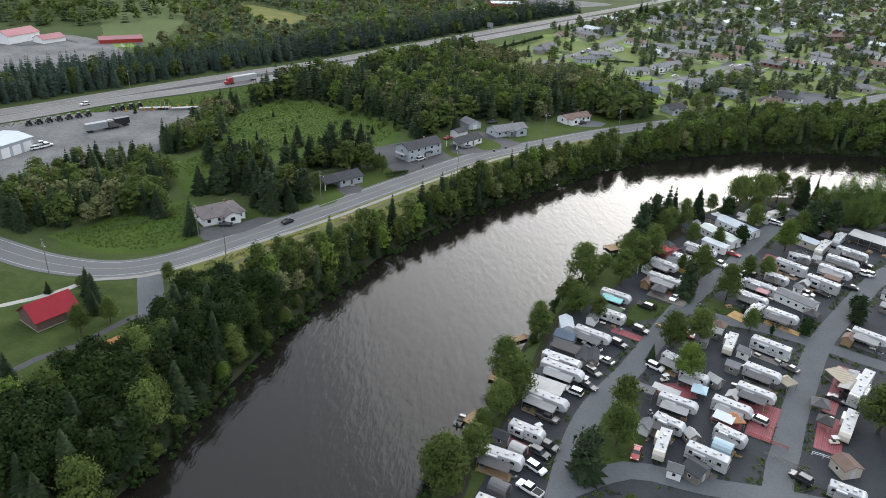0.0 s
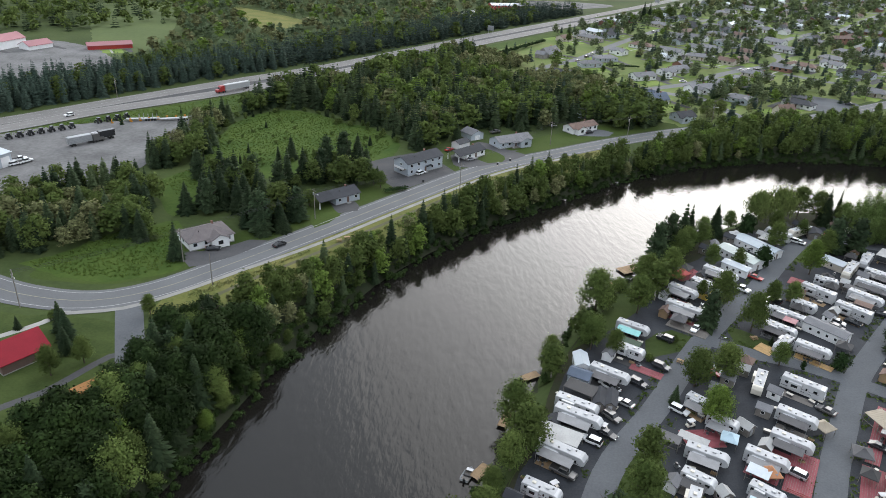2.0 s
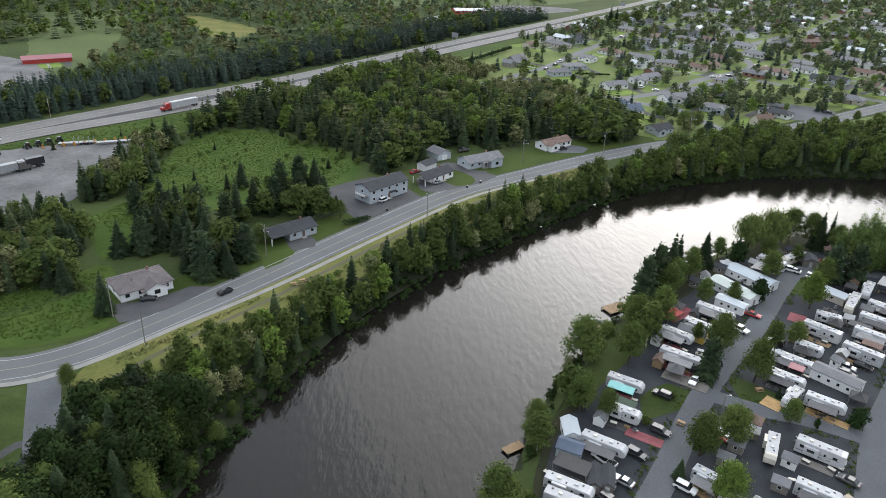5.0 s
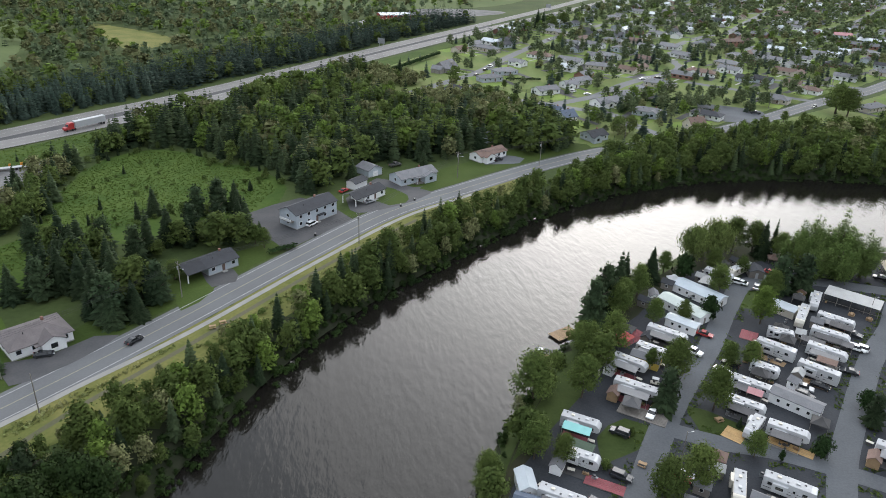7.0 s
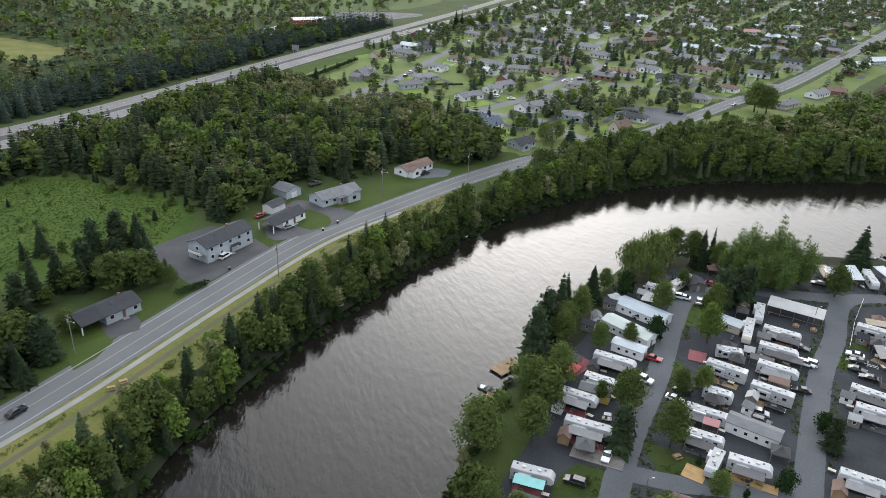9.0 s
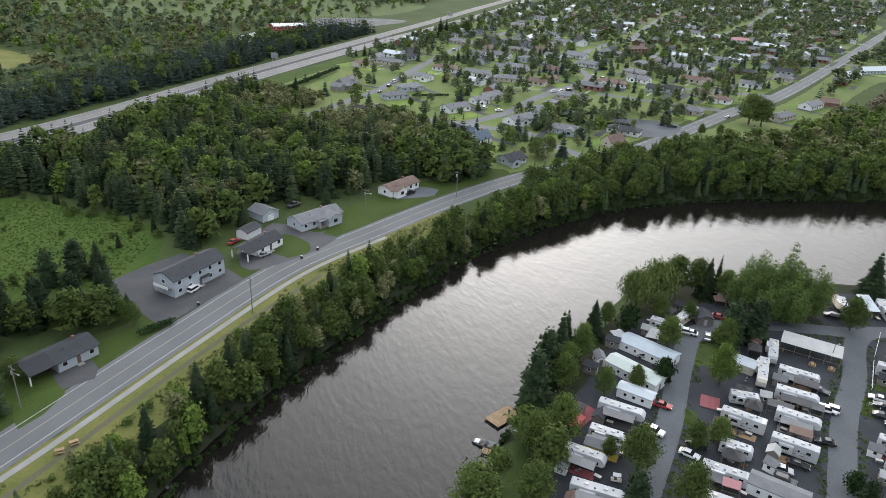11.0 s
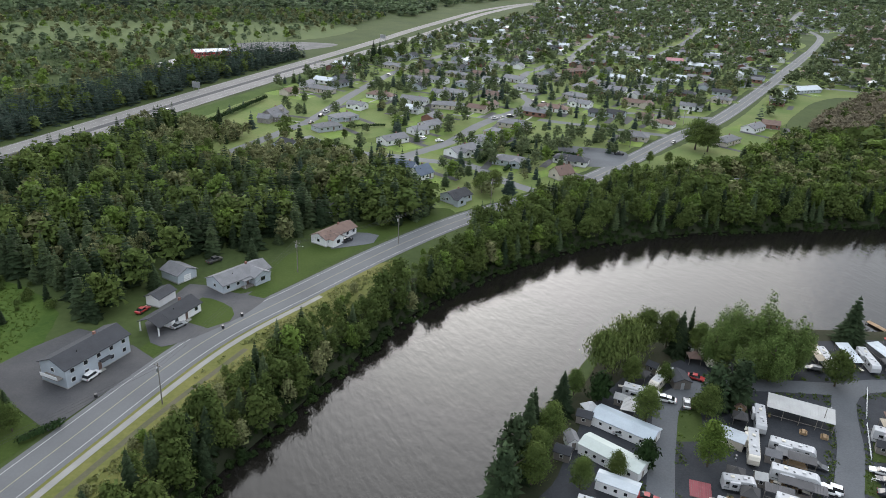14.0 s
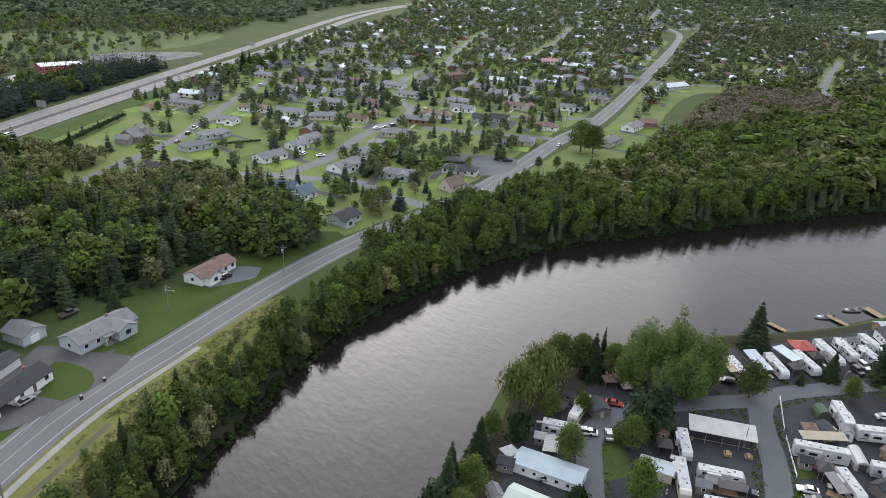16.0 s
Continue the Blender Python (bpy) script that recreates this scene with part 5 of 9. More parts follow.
shed(60.3, 163.0, -27, 3.2, 2.6, 2.2, M_GREYWOOD, M_SHGREY, "weathered grey board shed with shingle roof")
shelter(41.7, 147.8, -25, 6.5, 2.6, 2.4, M_GREYMETAL, "dull metal awning roof beside a caravan", "awning_roof", 0.25)
gazebo(49.0, 232.2, -36, 3.6, M_CANVDARK, "dark canvas gazebo on thin posts")
gazebo(48.4, 227.8, -35, 3.2, M_CANVRED, "red canvas gazebo between caravans")
gazebo(82.2, 214.3, -33, 3.6, M_CANVDARK, "dark canvas gazebo on thin posts")
gazebo(97.0, 236.9, -36, 3.6, M_CANVDARK, "dark canvas gazebo on thin posts")
shelter(102.8, 229.8, -35, 6.0, 2.8, 2.4, M_CANVGREY, "grey canvas awning on posts beside a caravan", "awning_roof", 0.25)
shelter(77.3, 205.4, -32, 3.6, 2.6, 2.3, M_PINKMETAL, "faded pink awning on posts", "awning_roof", 0.25)
shelter(102.0, 220.0, -34, 5.0, 2.8, 2.4, M_SHBROWN, "brown awning roof on posts beside a caravan", "awning_roof", 0.25)
gazebo(88.6, 195.3, -31, 3.6, M_CANVDARK, "dark canvas gazebo on thin posts")
shelter(30.4, 184.4, -29, 7.5, 2.8, 2.4, M_CANVGREEN, "dark green canvas awning on posts", "awning_roof", 0.25)
shelter(114.8, 238.1, -36, 6.0, 2.8, 2.4, M_CANVGREY, "grey canvas awning on posts beside a caravan", "awning_roof", 0.25)
shed(109.6, 241.2, -37, 3.2, 2.6, 2.2, M_GREYWOOD, M_SHGREY, "weathered grey board shed with shingle roof")
gazebo(96.4, 230.7, -35, 3.6, M_CANVDARK, "dark canvas gazebo on thin posts")
shed(72.3, 262.0, -37, 3.6, 3.0, 2.2, M_GREYWOOD, M_SHDARK, "grey board shed with charcoal roof")
shed(131.9, 219.3, -34, 3.6, 3.0, 2.2, M_GREYWOOD, M_SHDARK, "grey board shed with charcoal roof")
shed(62.0, 250.3, -37, 3.6, 3.0, 2.2, M_GREYWOOD, M_SHDARK, "grey board shed with charcoal roof")
shelter(110.4, 229.2, -35, 6.0, 2.8, 2.4, M_CANVGREY, "grey canvas awning on posts beside a caravan", "awning_roof", 0.25)
gazebo(49.1, 179.0, -29, 3.6, M_CANVDARK, "dark canvas gazebo on thin posts")
shed(54.4, 174.0, -28, 3.2, 2.6, 2.2, M_GREYWOOD, M_SHGREY, "weathered grey board shed with shingle roof")
shelter(36.1, 147.5, -25, 6.0, 2.8, 2.4, M_CANVGREY, "grey canvas awning on posts beside a caravan", "awning_roof", 0.25)

shed(212.0, 272.0, -114, 14.0, 7.0, 2.8, M_WALLWHITE, M_SHDARK, "long white cabin with charcoal roof near the shore", "cabin", None, 1.1, 5)
shed(218.0, 280.5, -18, 6.0, 5.0, 2.5, M_WOOD, M_BLUEMETAL, "brown wooden hut with pale blue metal roof")
shed(153.1, 246.8, -110, 4.6, 3.2, 2.2, M_WOOD, M_SHDARK, "brown board shed with charcoal roof")
shed(147.6, 227.4, 7, 4.6, 3.0, 2.2, M_GREYWOOD, M_SHDARK, "dark board shed with charcoal roof")
shed(160.2, 234.6, -96, 3.6, 3.0, 2.2, M_WOOD, M_SHBROWN, "brown board shed with brown shingle roof")
shed(136.6, 222.8, -25, 3.0, 2.8, 2.1, M_GREYWOOD, M_SHDARK, "dark board shed with charcoal roof")

# small things on the pitches
patio_mat(15.7, 152.5, -23, 7.4, M_WOOD, "brown wooden")
barbecue(18.0, 152.1, -3)
patio_mat(15.9, 147.8, -22, 7.9, M_CANVGREY, "grey")
patio_mat(12.1, 135.6, -24, 8.0, M_WOOD, "brown wooden")
patio_set(9.6, 136.6, -5)
planter(13.9, 135.3, -43)
patio_mat(8.4, 123.8, -22, 5.8, M_REDDECK, "faded red")
storage_box(11.0, 123.3, -35)
patio_mat(3.6, 114.7, -16, 7.4, M_WOOD, "brown wooden")
barbecue(0.9, 115.4, -27)
barbecue(7.6, 114.1, -31)
patio_mat(3.3, 100.7, -17, 5.0, M_REDDECK, "faded red")
barbecue(2.1, 101.0, -5)
barbecue(4.3, 100.9, -18)
patio_mat(23.7, 165.9, -26, 7.1, M_CANVGREY, "grey")
wood_stack(26.0, 165.4, -12)
patio_mat(44.0, 159.4, -36, 5.0, M_WOOD, "brown wooden")
planter(43.7, 159.5, -55)
storage_box(45.5, 158.9, -37)
patio_mat(48.0, 152.9, -29, 5.0, M_GREYWOOD, "grey wooden")
patio_set(46.4, 153.7, -35)
patio_mat(42.7, 140.5, -22, 5.4, M_CANVDARK, "dark")
wood_stack(45.1, 140.1, -21)
patio_mat(39.5, 133.2, -29, 5.0, M_GREYWOOD, "grey wooden")
planter(41.4, 132.7, -30)
patio_mat(46.3, 123.6, -27, 6.3, M_CANVGREY, "grey")
storage_box(45.3, 124.0, -10)
planter(47.7, 123.5, -17)
patio_mat(52.3, 131.9, -33, 5.0, M_WOOD, "brown wooden")
storage_box(53.5, 131.7, -51)
patio_mat(54.9, 141.7, -26, 6.8, M_REDDECK, "faded red")
patio_set(53.3, 142.4, -35)
wood_stack(57.3, 141.1, -13)
patio_mat(61.7, 148.6, -28, 6.9, M_REDDECK, "faded red")
planter(64.6, 147.6, -10)
patio_mat(65.2, 157.7, -30, 6.7, M_GREYWOOD, "grey wooden")
patio_set(64.5, 158.0, -50)
patio_mat(70.4, 171.1, -31, 7.3, M_GREYWOOD, "grey wooden")
storage_box(73.2, 170.0, -51)
patio_mat(73.0, 118.3, -23, 5.0, M_CANVGREY, "grey")
planter(74.4, 118.3, -24)
patio_mat(99.1, 182.5, -35, 5.3, M_CANVGREY, "grey")
storage_box(100.9, 181.8, -23)
patio_mat(31.3, 189.1, -25, 6.6, M_REDDECK, "faded red")
planter(29.6, 189.8, -25)
patio_mat(29.4, 178.1, -26, 5.6, M_CANVDARK, "dark")
storage_box(28.4, 178.5, -20)
wood_stack(31.4, 177.7, -26)
patio_mat(47.0, 202.9, -29, 8.2, M_REDDECK, "faded red")
planter(49.3, 202.2, -41)
patio_mat(47.7, 213.9, -35, 6.5, M_REDDECK, "faded red")
barbecue(47.1, 214.1, -16)
patio_mat(55.1, 220.6, -34, 6.2, M_GREYWOOD, "grey wooden")
storage_box(56.8, 220.1, -33)
patio_mat(61.4, 228.5, -34, 8.2, M_CANVDARK, "dark")
patio_mat(76.3, 206.5, -35, 7.5, M_CANVDARK, "dark")
patio_set(74.1, 207.9, -18)
storage_box(79.8, 204.6, -44)
patio_mat(82.5, 213.9, -36, 5.1, M_CANVDARK, "dark")
storage_box(82.0, 214.1, -54)
planter(84.7, 212.9, -18)
patio_mat(89.0, 223.4, -39, 7.6, M_WOOD, "brown wooden")
patio_set(89.0, 223.3, -56)
storage_box(90.9, 222.6, -43)
patio_mat(94.8, 231.2, -23, 5.0, M_CANVGREY, "grey")
wood_stack(95.9, 231.3, -9)
patio_mat(113.7, 240.0, -38, 7.2, M_WOOD, "brown wooden")
patio_set(112.2, 241.0, -47)
patio_mat(107.7, 231.0, -35, 7.4, M_GREYWOOD, "grey wooden")
patio_set(106.0, 232.1, -33)
storage_box(109.9, 230.0, -41)
patio_mat(102.5, 222.4, -38, 7.7, M_GREYWOOD, "grey wooden")
patio_set(102.4, 222.3, -57)
patio_mat(95.8, 213.3, -39, 7.6, M_WOOD, "brown wooden")
planter(95.4, 213.5, -57)
wood_stack(98.8, 211.5, -49)
patio_mat(77.7, 188.5, -32, 6.1, M_GREYWOOD, "grey wooden")
patio_set(77.6, 188.4, -24)
wood_stack(80.0, 187.6, -51)
patio_mat(71.7, 198.3, -34, 6.8, M_CANVGREY, "grey")
patio_set(69.8, 199.5, -49)
storage_box(73.7, 197.6, -43)
patio_mat(142.2, 238.3, -38, 8.9, M_REDDECK, "faded red")
wood_stack(144.7, 237.0, -31)
patio_mat(88.4, 266.0, -38, 5.2, M_GREYWOOD, "grey wooden")
patio_mat(107.4, 232.5, -37, 7.1, M_WOOD, "brown wooden")
storage_box(105.6, 233.8, -47)
planter(110.3, 231.0, -41)
patio_mat(120.6, 211.6, -42, 6.5, M_REDDECK, "faded red")
storage_box(119.3, 212.7, -26)
barbecue(122.8, 210.3, -31)
patio_mat(117.0, 203.7, -35, 5.0, M_CANVGREY, "grey")
barbecue(116.7, 203.7, -45)

# vehicles
put_vehicle("pick_w", 25.0, 165.7, 137)
put_vehicle("suv_d", 32.1, 168.6, -36)
put_vehicle("sed_s", 28.3, 160.0, 146)
put_vehicle("suv_g", 24.9, 154.1, -42)
put_vehicle("sed_d", 23.6, 147.9, -32)
put_vehicle("suv_w", 20.0, 145.0, 156)
put_vehicle("pick_g", 13.9, 134.0, -27)
put_vehicle("suv_d", 14.4, 124.3, -28)
put_vehicle("suv_d", 12.6, 121.8, -32)
put_vehicle("suv_w", 12.0, 117.1, -35)
put_vehicle("pick_w", 11.0, 110.8, 149)
put_vehicle("sed_g", 75.5, 166.9, 139)
put_vehicle("suv_s", 62.1, 143.2, 147)
put_vehicle("suv_d", 66.6, 125.2, 142)
put_vehicle("sed_d", 83.3, 155.6, -35)
put_vehicle("car_r", 33.1, 126.1, 255)
put_vehicle("suv_w", 40.7, 159.8, -34)
put_vehicle("car_w", 50.5, 198.1, 240)
put_vehicle("suv_d", 41.4, 190.9, 150)
put_vehicle("sed_s", 52.4, 178.3, -32)
put_vehicle("car_r", 51.3, 177.5, -34)
put_vehicle("pick_w", 68.5, 225.2, -43)
put_vehicle("car_r", 74.9, 234.3, -33)
put_vehicle("suv_w", 96.2, 266.9, -30)
put_vehicle("suv_d", 76.9, 219.9, 142)
put_vehicle("sed_w", 73.7, 216.8, -43)
put_vehicle("sed_d", 118.5, 237.3, -43)
put_vehicle("suv_w", 115.3, 229.6, -34)
put_vehicle("sed_d", 107.5, 218.4, 152)
put_vehicle("sed_d", 96.7, 211.7, -38)
put_vehicle("suv_s", 91.9, 210.3, -30)
put_vehicle("suv_d", 90.7, 207.2, -37)
put_vehicle("suv_d", 38.6, 177.0, -31)
put_vehicle("sed_w", 131.9, 233.1, 142)
put_vehicle("sed_d", 131.0, 230.1, 144)
put_vehicle("sed_d", 127.9, 226.3, -37)
put_vehicle("suv_w", 116.4, 230.0, 140)
put_vehicle("car_r", 110.2, 274.7, -41)
put_vehicle("sed_s", 101.2, 264.1, 60)
put_vehicle("car_w", 97.0, 266.6, 149)
put_vehicle("suv_d", 146.3, 273.6, 146)
put_vehicle("sed_w", 174.2, 246.8, -30)
put_vehicle("suv_w", 191.4, 267.0, -100)
put_vehicle("suv_d", 187.2, 265.6, -104)
put_vehicle("sed_d", 128.6, 222.6, 146)
put_vehicle("sed_s", 79.2, 255.2, -34)
put_vehicle("sed_s", -26.5, 318.5, 45, "parked in front of a house")
put_vehicle("suv_w", -44.6, 295.4, 60, "parked in front of a house")
put_vehicle("pick_g", -19.4, 362.1, 40, "parked in front of a house")

# ---- houses of the town ----
house(35.8, 649.9, -40, 21.5, 8.8, "hip", M_WALLBEIGE, M_SHGREY, label="beige bungalow with grey hipped roof")
house(56.0, 596.7, -36, 11.7, 8.2, "gable", M_WALLWHITE, M_SHGREY, label="white bungalow with grey shingle roof", wing=(3.0, 2.2, 5.2))
house(43.8, 564.7, 28, 16.9, 8.2, "hip", M_WALLGREY, M_SHGREY, label="grey-blue bungalow with grey hipped roof", porch=True)
house(32.1, 540.8, 28, 15.6, 8.2, "hip", M_WALLGREY, M_SHGREY, label="grey-blue bungalow with grey hipped roof")
house(65.5, 511.9, 32, 15.9, 8.8, "gable", M_WALLWHITE, M_SHGREY, label="long white bungalow with grey roof")
house(83.3, 531.2, 30, 10.0, 8.8, "gable", M_WALLWHITE, M_SHGREY, label="white bungalow with grey shingle roof", wing=(-3.5, 2.2, 5.2))
house(93.1, 544.5, 35, 13.0, 8.2, "gable", M_WALLWHITE, M_SHGREY, label="white bungalow with grey shingle roof", porch=True)
house(9.6, 503.4, -43, 10, 8.8, "gable", M_WALLGREY, M_SHDARK, label="bungalow with charcoal roof", wing=(-2.5, 2.2, 5.2))
house(62.9, 457.3, -38, 10, 8, "gable", M_WALLWHITE, M_SHBLUE, label="white house with steep blue-grey roof", rise=3.2)
house(68.5, 449.3, 38, 10, 8, "gable", M_WALLWHITE, M_SHBLUE, label="white house with steep blue-grey roof", rise=3.2)
house(76.4, 628.7, -35, 18.8, 9.4, "hip", M_WALLWHITE, M_SHBROWN, label="white bungalow with brown hipped roof")
house(97.0, 612.7, -31, 18.0, 9.4, "gable", M_WALLWHITE, M_SHGREY, label="white bungalow with grey shingle roof", wing=(-3.5, 2.2, 5.2))
house(111.3, 692.3, -26, 12.6, 8.2, "gable", M_WALLWHITE, M_SHGREY, label="white bungalow with grey shingle roof", porch=True)
house(130.2, 687.4, -42, 15.2, 9.4, "gable", M_WALLWHITE, M_SHGREY, label="white bungalow with grey shingle roof")
house(151.0, 671.9, -44, 21.1, 8.2, "hip", M_WALLGREY, M_SHGREY, label="grey-blue bungalow with grey hipped roof", wing=(-3.5, 2.2, 5.2))
house(196.5, 696.5, -46, 17.6, 9.4, "gable", M_WALLWHITE, M_SHGREY, label="white bungalow with grey shingle roof", porch=True)
house(195.4, 658.0, -43, 17.2, 8.8, "gable", M_WALLWHITE, M_SHGREY, label="white bungalow with grey shingle roof", porch=True)
house(222.4, 629.3, -50, 19.9, 9.4, "hip", M_WALLBEIGE, M_SHGREY, label="beige bungalow with grey hipped roof", porch=True)
house(214.8, 604.8, -46, 16.1, 8.8, "gable", M_WALLWHITE, M_SHGREY, label="white bungalow with grey shingle roof", wing=(-2.5, 2.2, 5.2))
house(188.4, 589.8, -36, 21.5, 8.8, "hip", M_WALLWHITE, M_SHBROWN, label="white bungalow with brown hipped roof", wing=(-3.5, 2.2, 5.2))
house(146.6, 545.5, -32, 19.7, 9.4, "hip", M_WALLBEIGE, M_SHGREY, label="beige bungalow with grey hipped roof")
house(128.9, 524.3, -46, 13.4, 8.8, "hip", M_WALLBEIGE, M_SHGREY, label="beige bungalow with grey hipped roof", wing=(3.0, 2.2, 5.2))
house(115.8, 509.9, 25, 13.2, 8.8, "gable", M_WALLWHITE, M_SHGREY, label="white bungalow with grey shingle roof", wing=(-3.5, 2.2, 5.2))
house(98.3, 488.0, 35, 17.7, 9.4, "gable", M_WALLWHITE, M_SHGREY, label="white bungalow with grey shingle roof", wing=(-2.5, 2.2, 5.2))
house(119.4, 467.9, -31, 17.8, 8.8, "hip", M_WALLGREY, M_SHGREY, label="pale bungalow with grey hipped roof", wing=(3.0, 2.2, 5.2))
house(152.2, 467.9, -38, 17.3, 8.2, "hip", M_WALLWHITE, M_SHDARK, label="white bungalow with charcoal hipped roof", porch=True)
house(137.8, 445.1, 24, 10.0, 7.5, "gable", M_WALLBEIGE, M_SHBROWN, label="house with a steep brown roof beside the road", rise=3.2)
house(77.8, 416.5, 34, 11.0, 8.8, "gable", M_WALLGREY, M_SHDARK, label="bungalow with charcoal roof", wing=(-3.5, 2.2, 5.2))
house(119.8, 637.0, -27, 10.8, 9.4, "gable", M_WALLWHITE, M_SHGREY, label="white bungalow with grey shingle roof", wing=(3.0, 2.2, 5.2))
house(131.4, 638.9, -44, 17.9, 8.8, "gable", M_WALLWHITE, M_SHGREY, label="white bungalow with grey shingle roof", wing=(-3.5, 2.2, 5.2))
house(116.7, 597.2, -17, 21.5, 8.8, "hip", M_WALLBEIGE, M_SHGREY, label="beige bungalow with grey hipped roof")
house(203.8, 763.8, -39, 15.7, 9.4, "gable", M_WALLWHITE, M_SHGREY, label="white bungalow with grey shingle roof", wing=(-3.5, 2.2, 5.2), detail=False)
house(258.5, 722.7, 20, 20.3, 8.8, "hip", M_BRICK, M_SHBROWN, label="two-storey red brick house", floors=2, detail=False)
house(230.2, 713.0, -34, 20.7, 8.2, "hip", M_WALLBEIGE, M_SHGREY, label="beige bungalow with grey hipped roof", detail=False)
house(243.0, 664.7, -42, 16.9, 9.4, "hip", M_WALLBEIGE, M_SHGREY, label="beige bungalow with grey hipped roof", wing=(-2.5, 2.2, 5.2))
house(156.4, 763.8, -28, 21.5, 9.4, "hip", M_WALLBEIGE, M_SHGREY, label="beige bungalow with grey hipped roof", detail=False)
house(392.6, 790.9, -19, 15.7, 9.4, "gable", M_WALLGREY, M_PINKMETAL, label="two-storey building with red roof", floors=2, detail=False)
house(415.1, 772.5, -52, 28.5, 11, "gable", M_WALLGREY, M_PALEMETAL, label="long pale commercial building with metal roof", detail=False)
house(372.6, 712.4, -38, 21.5, 8.2, "hip", M_WALLBEIGE, M_SHGREY, label="beige bungalow with grey hipped roof", wing=(3.0, 2.2, 5.2), detail=False)
house(316.4, 643.2, -38, 21.5, 8.8, "hip", M_BRICK, M_SHDARK, label="long brick bungalow with dark roof")
house(336.8, 619.5, -46, 14.1, 8.8, "hip", M_WALLBEIGE, M_SHGREY, label="beige bungalow with grey hipped roof", wing=(-3.5, 2.2, 5.2))
house(445.6, 745.5, -76, 13.0, 9.4, "hip", M_WALLGREY, M_SHGREY, label="two-storey grey house with hipped roof", floors=2, porch=True, detail=False)
house(247.5, 545.0, -46, 13.3, 8.8, "hip", M_WALLWHITE, M_SHBROWN, label="white bungalow with brown hipped roof", wing=(-2.5, 2.2, 5.2))
house(212.1, 515.4, -38, 16.1, 9.4, "hip", M_WALLBEIGE, M_SHGREY, label="beige bungalow with grey hipped roof", porch=True)
house(214.4, 574.3, -38, 10.7, 8.8, "gable", M_WALLGREY, M_SHDARK, label="bungalow with charcoal roof")
house(226.5, 572.0, -41, 12.1, 8.8, "gable", M_WALLGREY, M_SHDARK, label="bungalow with charcoal roof")
house(305.1, 533.3, 32, 17.5, 8.8, "gable", M_WALLWHITE, M_SHGREY, label="white bungalow with grey shingle roof")
house(323.4, 540.9, -32, 11.1, 9.4, "gable", M_BRICK, M_SHBROWN, label="brick bungalow with brown roof")
house(266.2, 503.2, 31, 19.4, 8.8, "hip", M_WALLBEIGE, M_SHGREY, label="beige bungalow with grey hipped roof")
house(219.8, 423.5, -20, 10, 8.2, "hip", M_WALLBEIGE, M_SHGREY, label="beige bungalow with grey hipped roof", wing=(-2.5, 2.2, 5.2))
house(267.1, 654.5, -38, 13.7, 9.4, "gable", M_WALLWHITE, M_SHGREY, label="white bungalow with grey shingle roof")
house(441.1, 661.4, 13, 33.0, 11, "gable", M_WALLGREY, M_PALEMETAL, label="long pale commercial building with metal roof")
house(195.8, 884.4, -44, 11.7, 9.4, "gable", M_WALLWHITE, M_SHGREY, label="white bungalow with grey shingle roof", wing=(3.0, 2.2, 5.2), detail=False)
house(228.2, 929.7, -39, 14.6, 8.8, "gable", M_WALLWHITE, M_SHGREY, label="white bungalow with grey shingle roof", detail=False)
house(181.9, 869.8, 26, 15.8, 9.4, "hip", M_WALLBEIGE, M_SHGREY, label="beige bungalow with grey hipped roof", wing=(-2.5, 2.2, 5.2), detail=False)
house(215.6, 852.4, -48, 10.2, 9.4, "gable", M_WALLWHITE, M_SHGREY, label="white bungalow with grey shingle roof", wing=(-2.5, 2.2, 5.2), detail=False)
house(233.2, 858.5, -52, 21.5, 8.2, "hip", M_WALLBEIGE, M_SHGREY, label="beige bungalow with grey hipped roof", detail=False)
house(260.4, 831.4, -34, 20.0, 9.4, "gable", M_WALLWHITE, M_SHGREY, label="white bungalow with grey shingle roof", detail=False)
house(259.4, 931.0, -35, 18.8, 8.8, "hip", M_WALLBEIGE, M_SHGREY, label="beige bungalow with grey hipped roof", detail=False)
house(315.6, 923.8, -32, 21.5, 8.8, "hip", M_WALLBEIGE, M_SHGREY, label="beige bungalow with grey hipped roof", wing=(-2.5, 2.2, 5.2), detail=False)
house(358.6, 888.1, -28, 21.5, 9.4, "hip", M_WALLBEIGE, M_SHGREY, label="beige bungalow with grey hipped roof", wing=(-3.5, 2.2, 5.2), detail=False)
house(387.9, 884.3, -46, 21.5, 9.4, "hip", M_WALLBEIGE, M_SHGREY, label="beige bungalow with grey hipped roof", detail=False)
house(122.8, 855.6, -49, 21.5, 8.8, "hip", M_WALLBEIGE, M_SHGREY, label="beige bungalow with grey hipped roof", wing=(-2.5, 2.2, 5.2), detail=False)
house(105.0, 751.1, -36, 21.5, 9.4, "hip", M_WALLBEIGE, M_SHGREY, label="beige bungalow with grey hipped roof", wing=(3.0, 2.2, 5.2), detail=False)
house(151.3, 714.8, -44, 20.4, 8.2, "hip", M_WALLBEIGE, M_SHGREY, label="beige bungalow with grey hipped roof", detail=False)

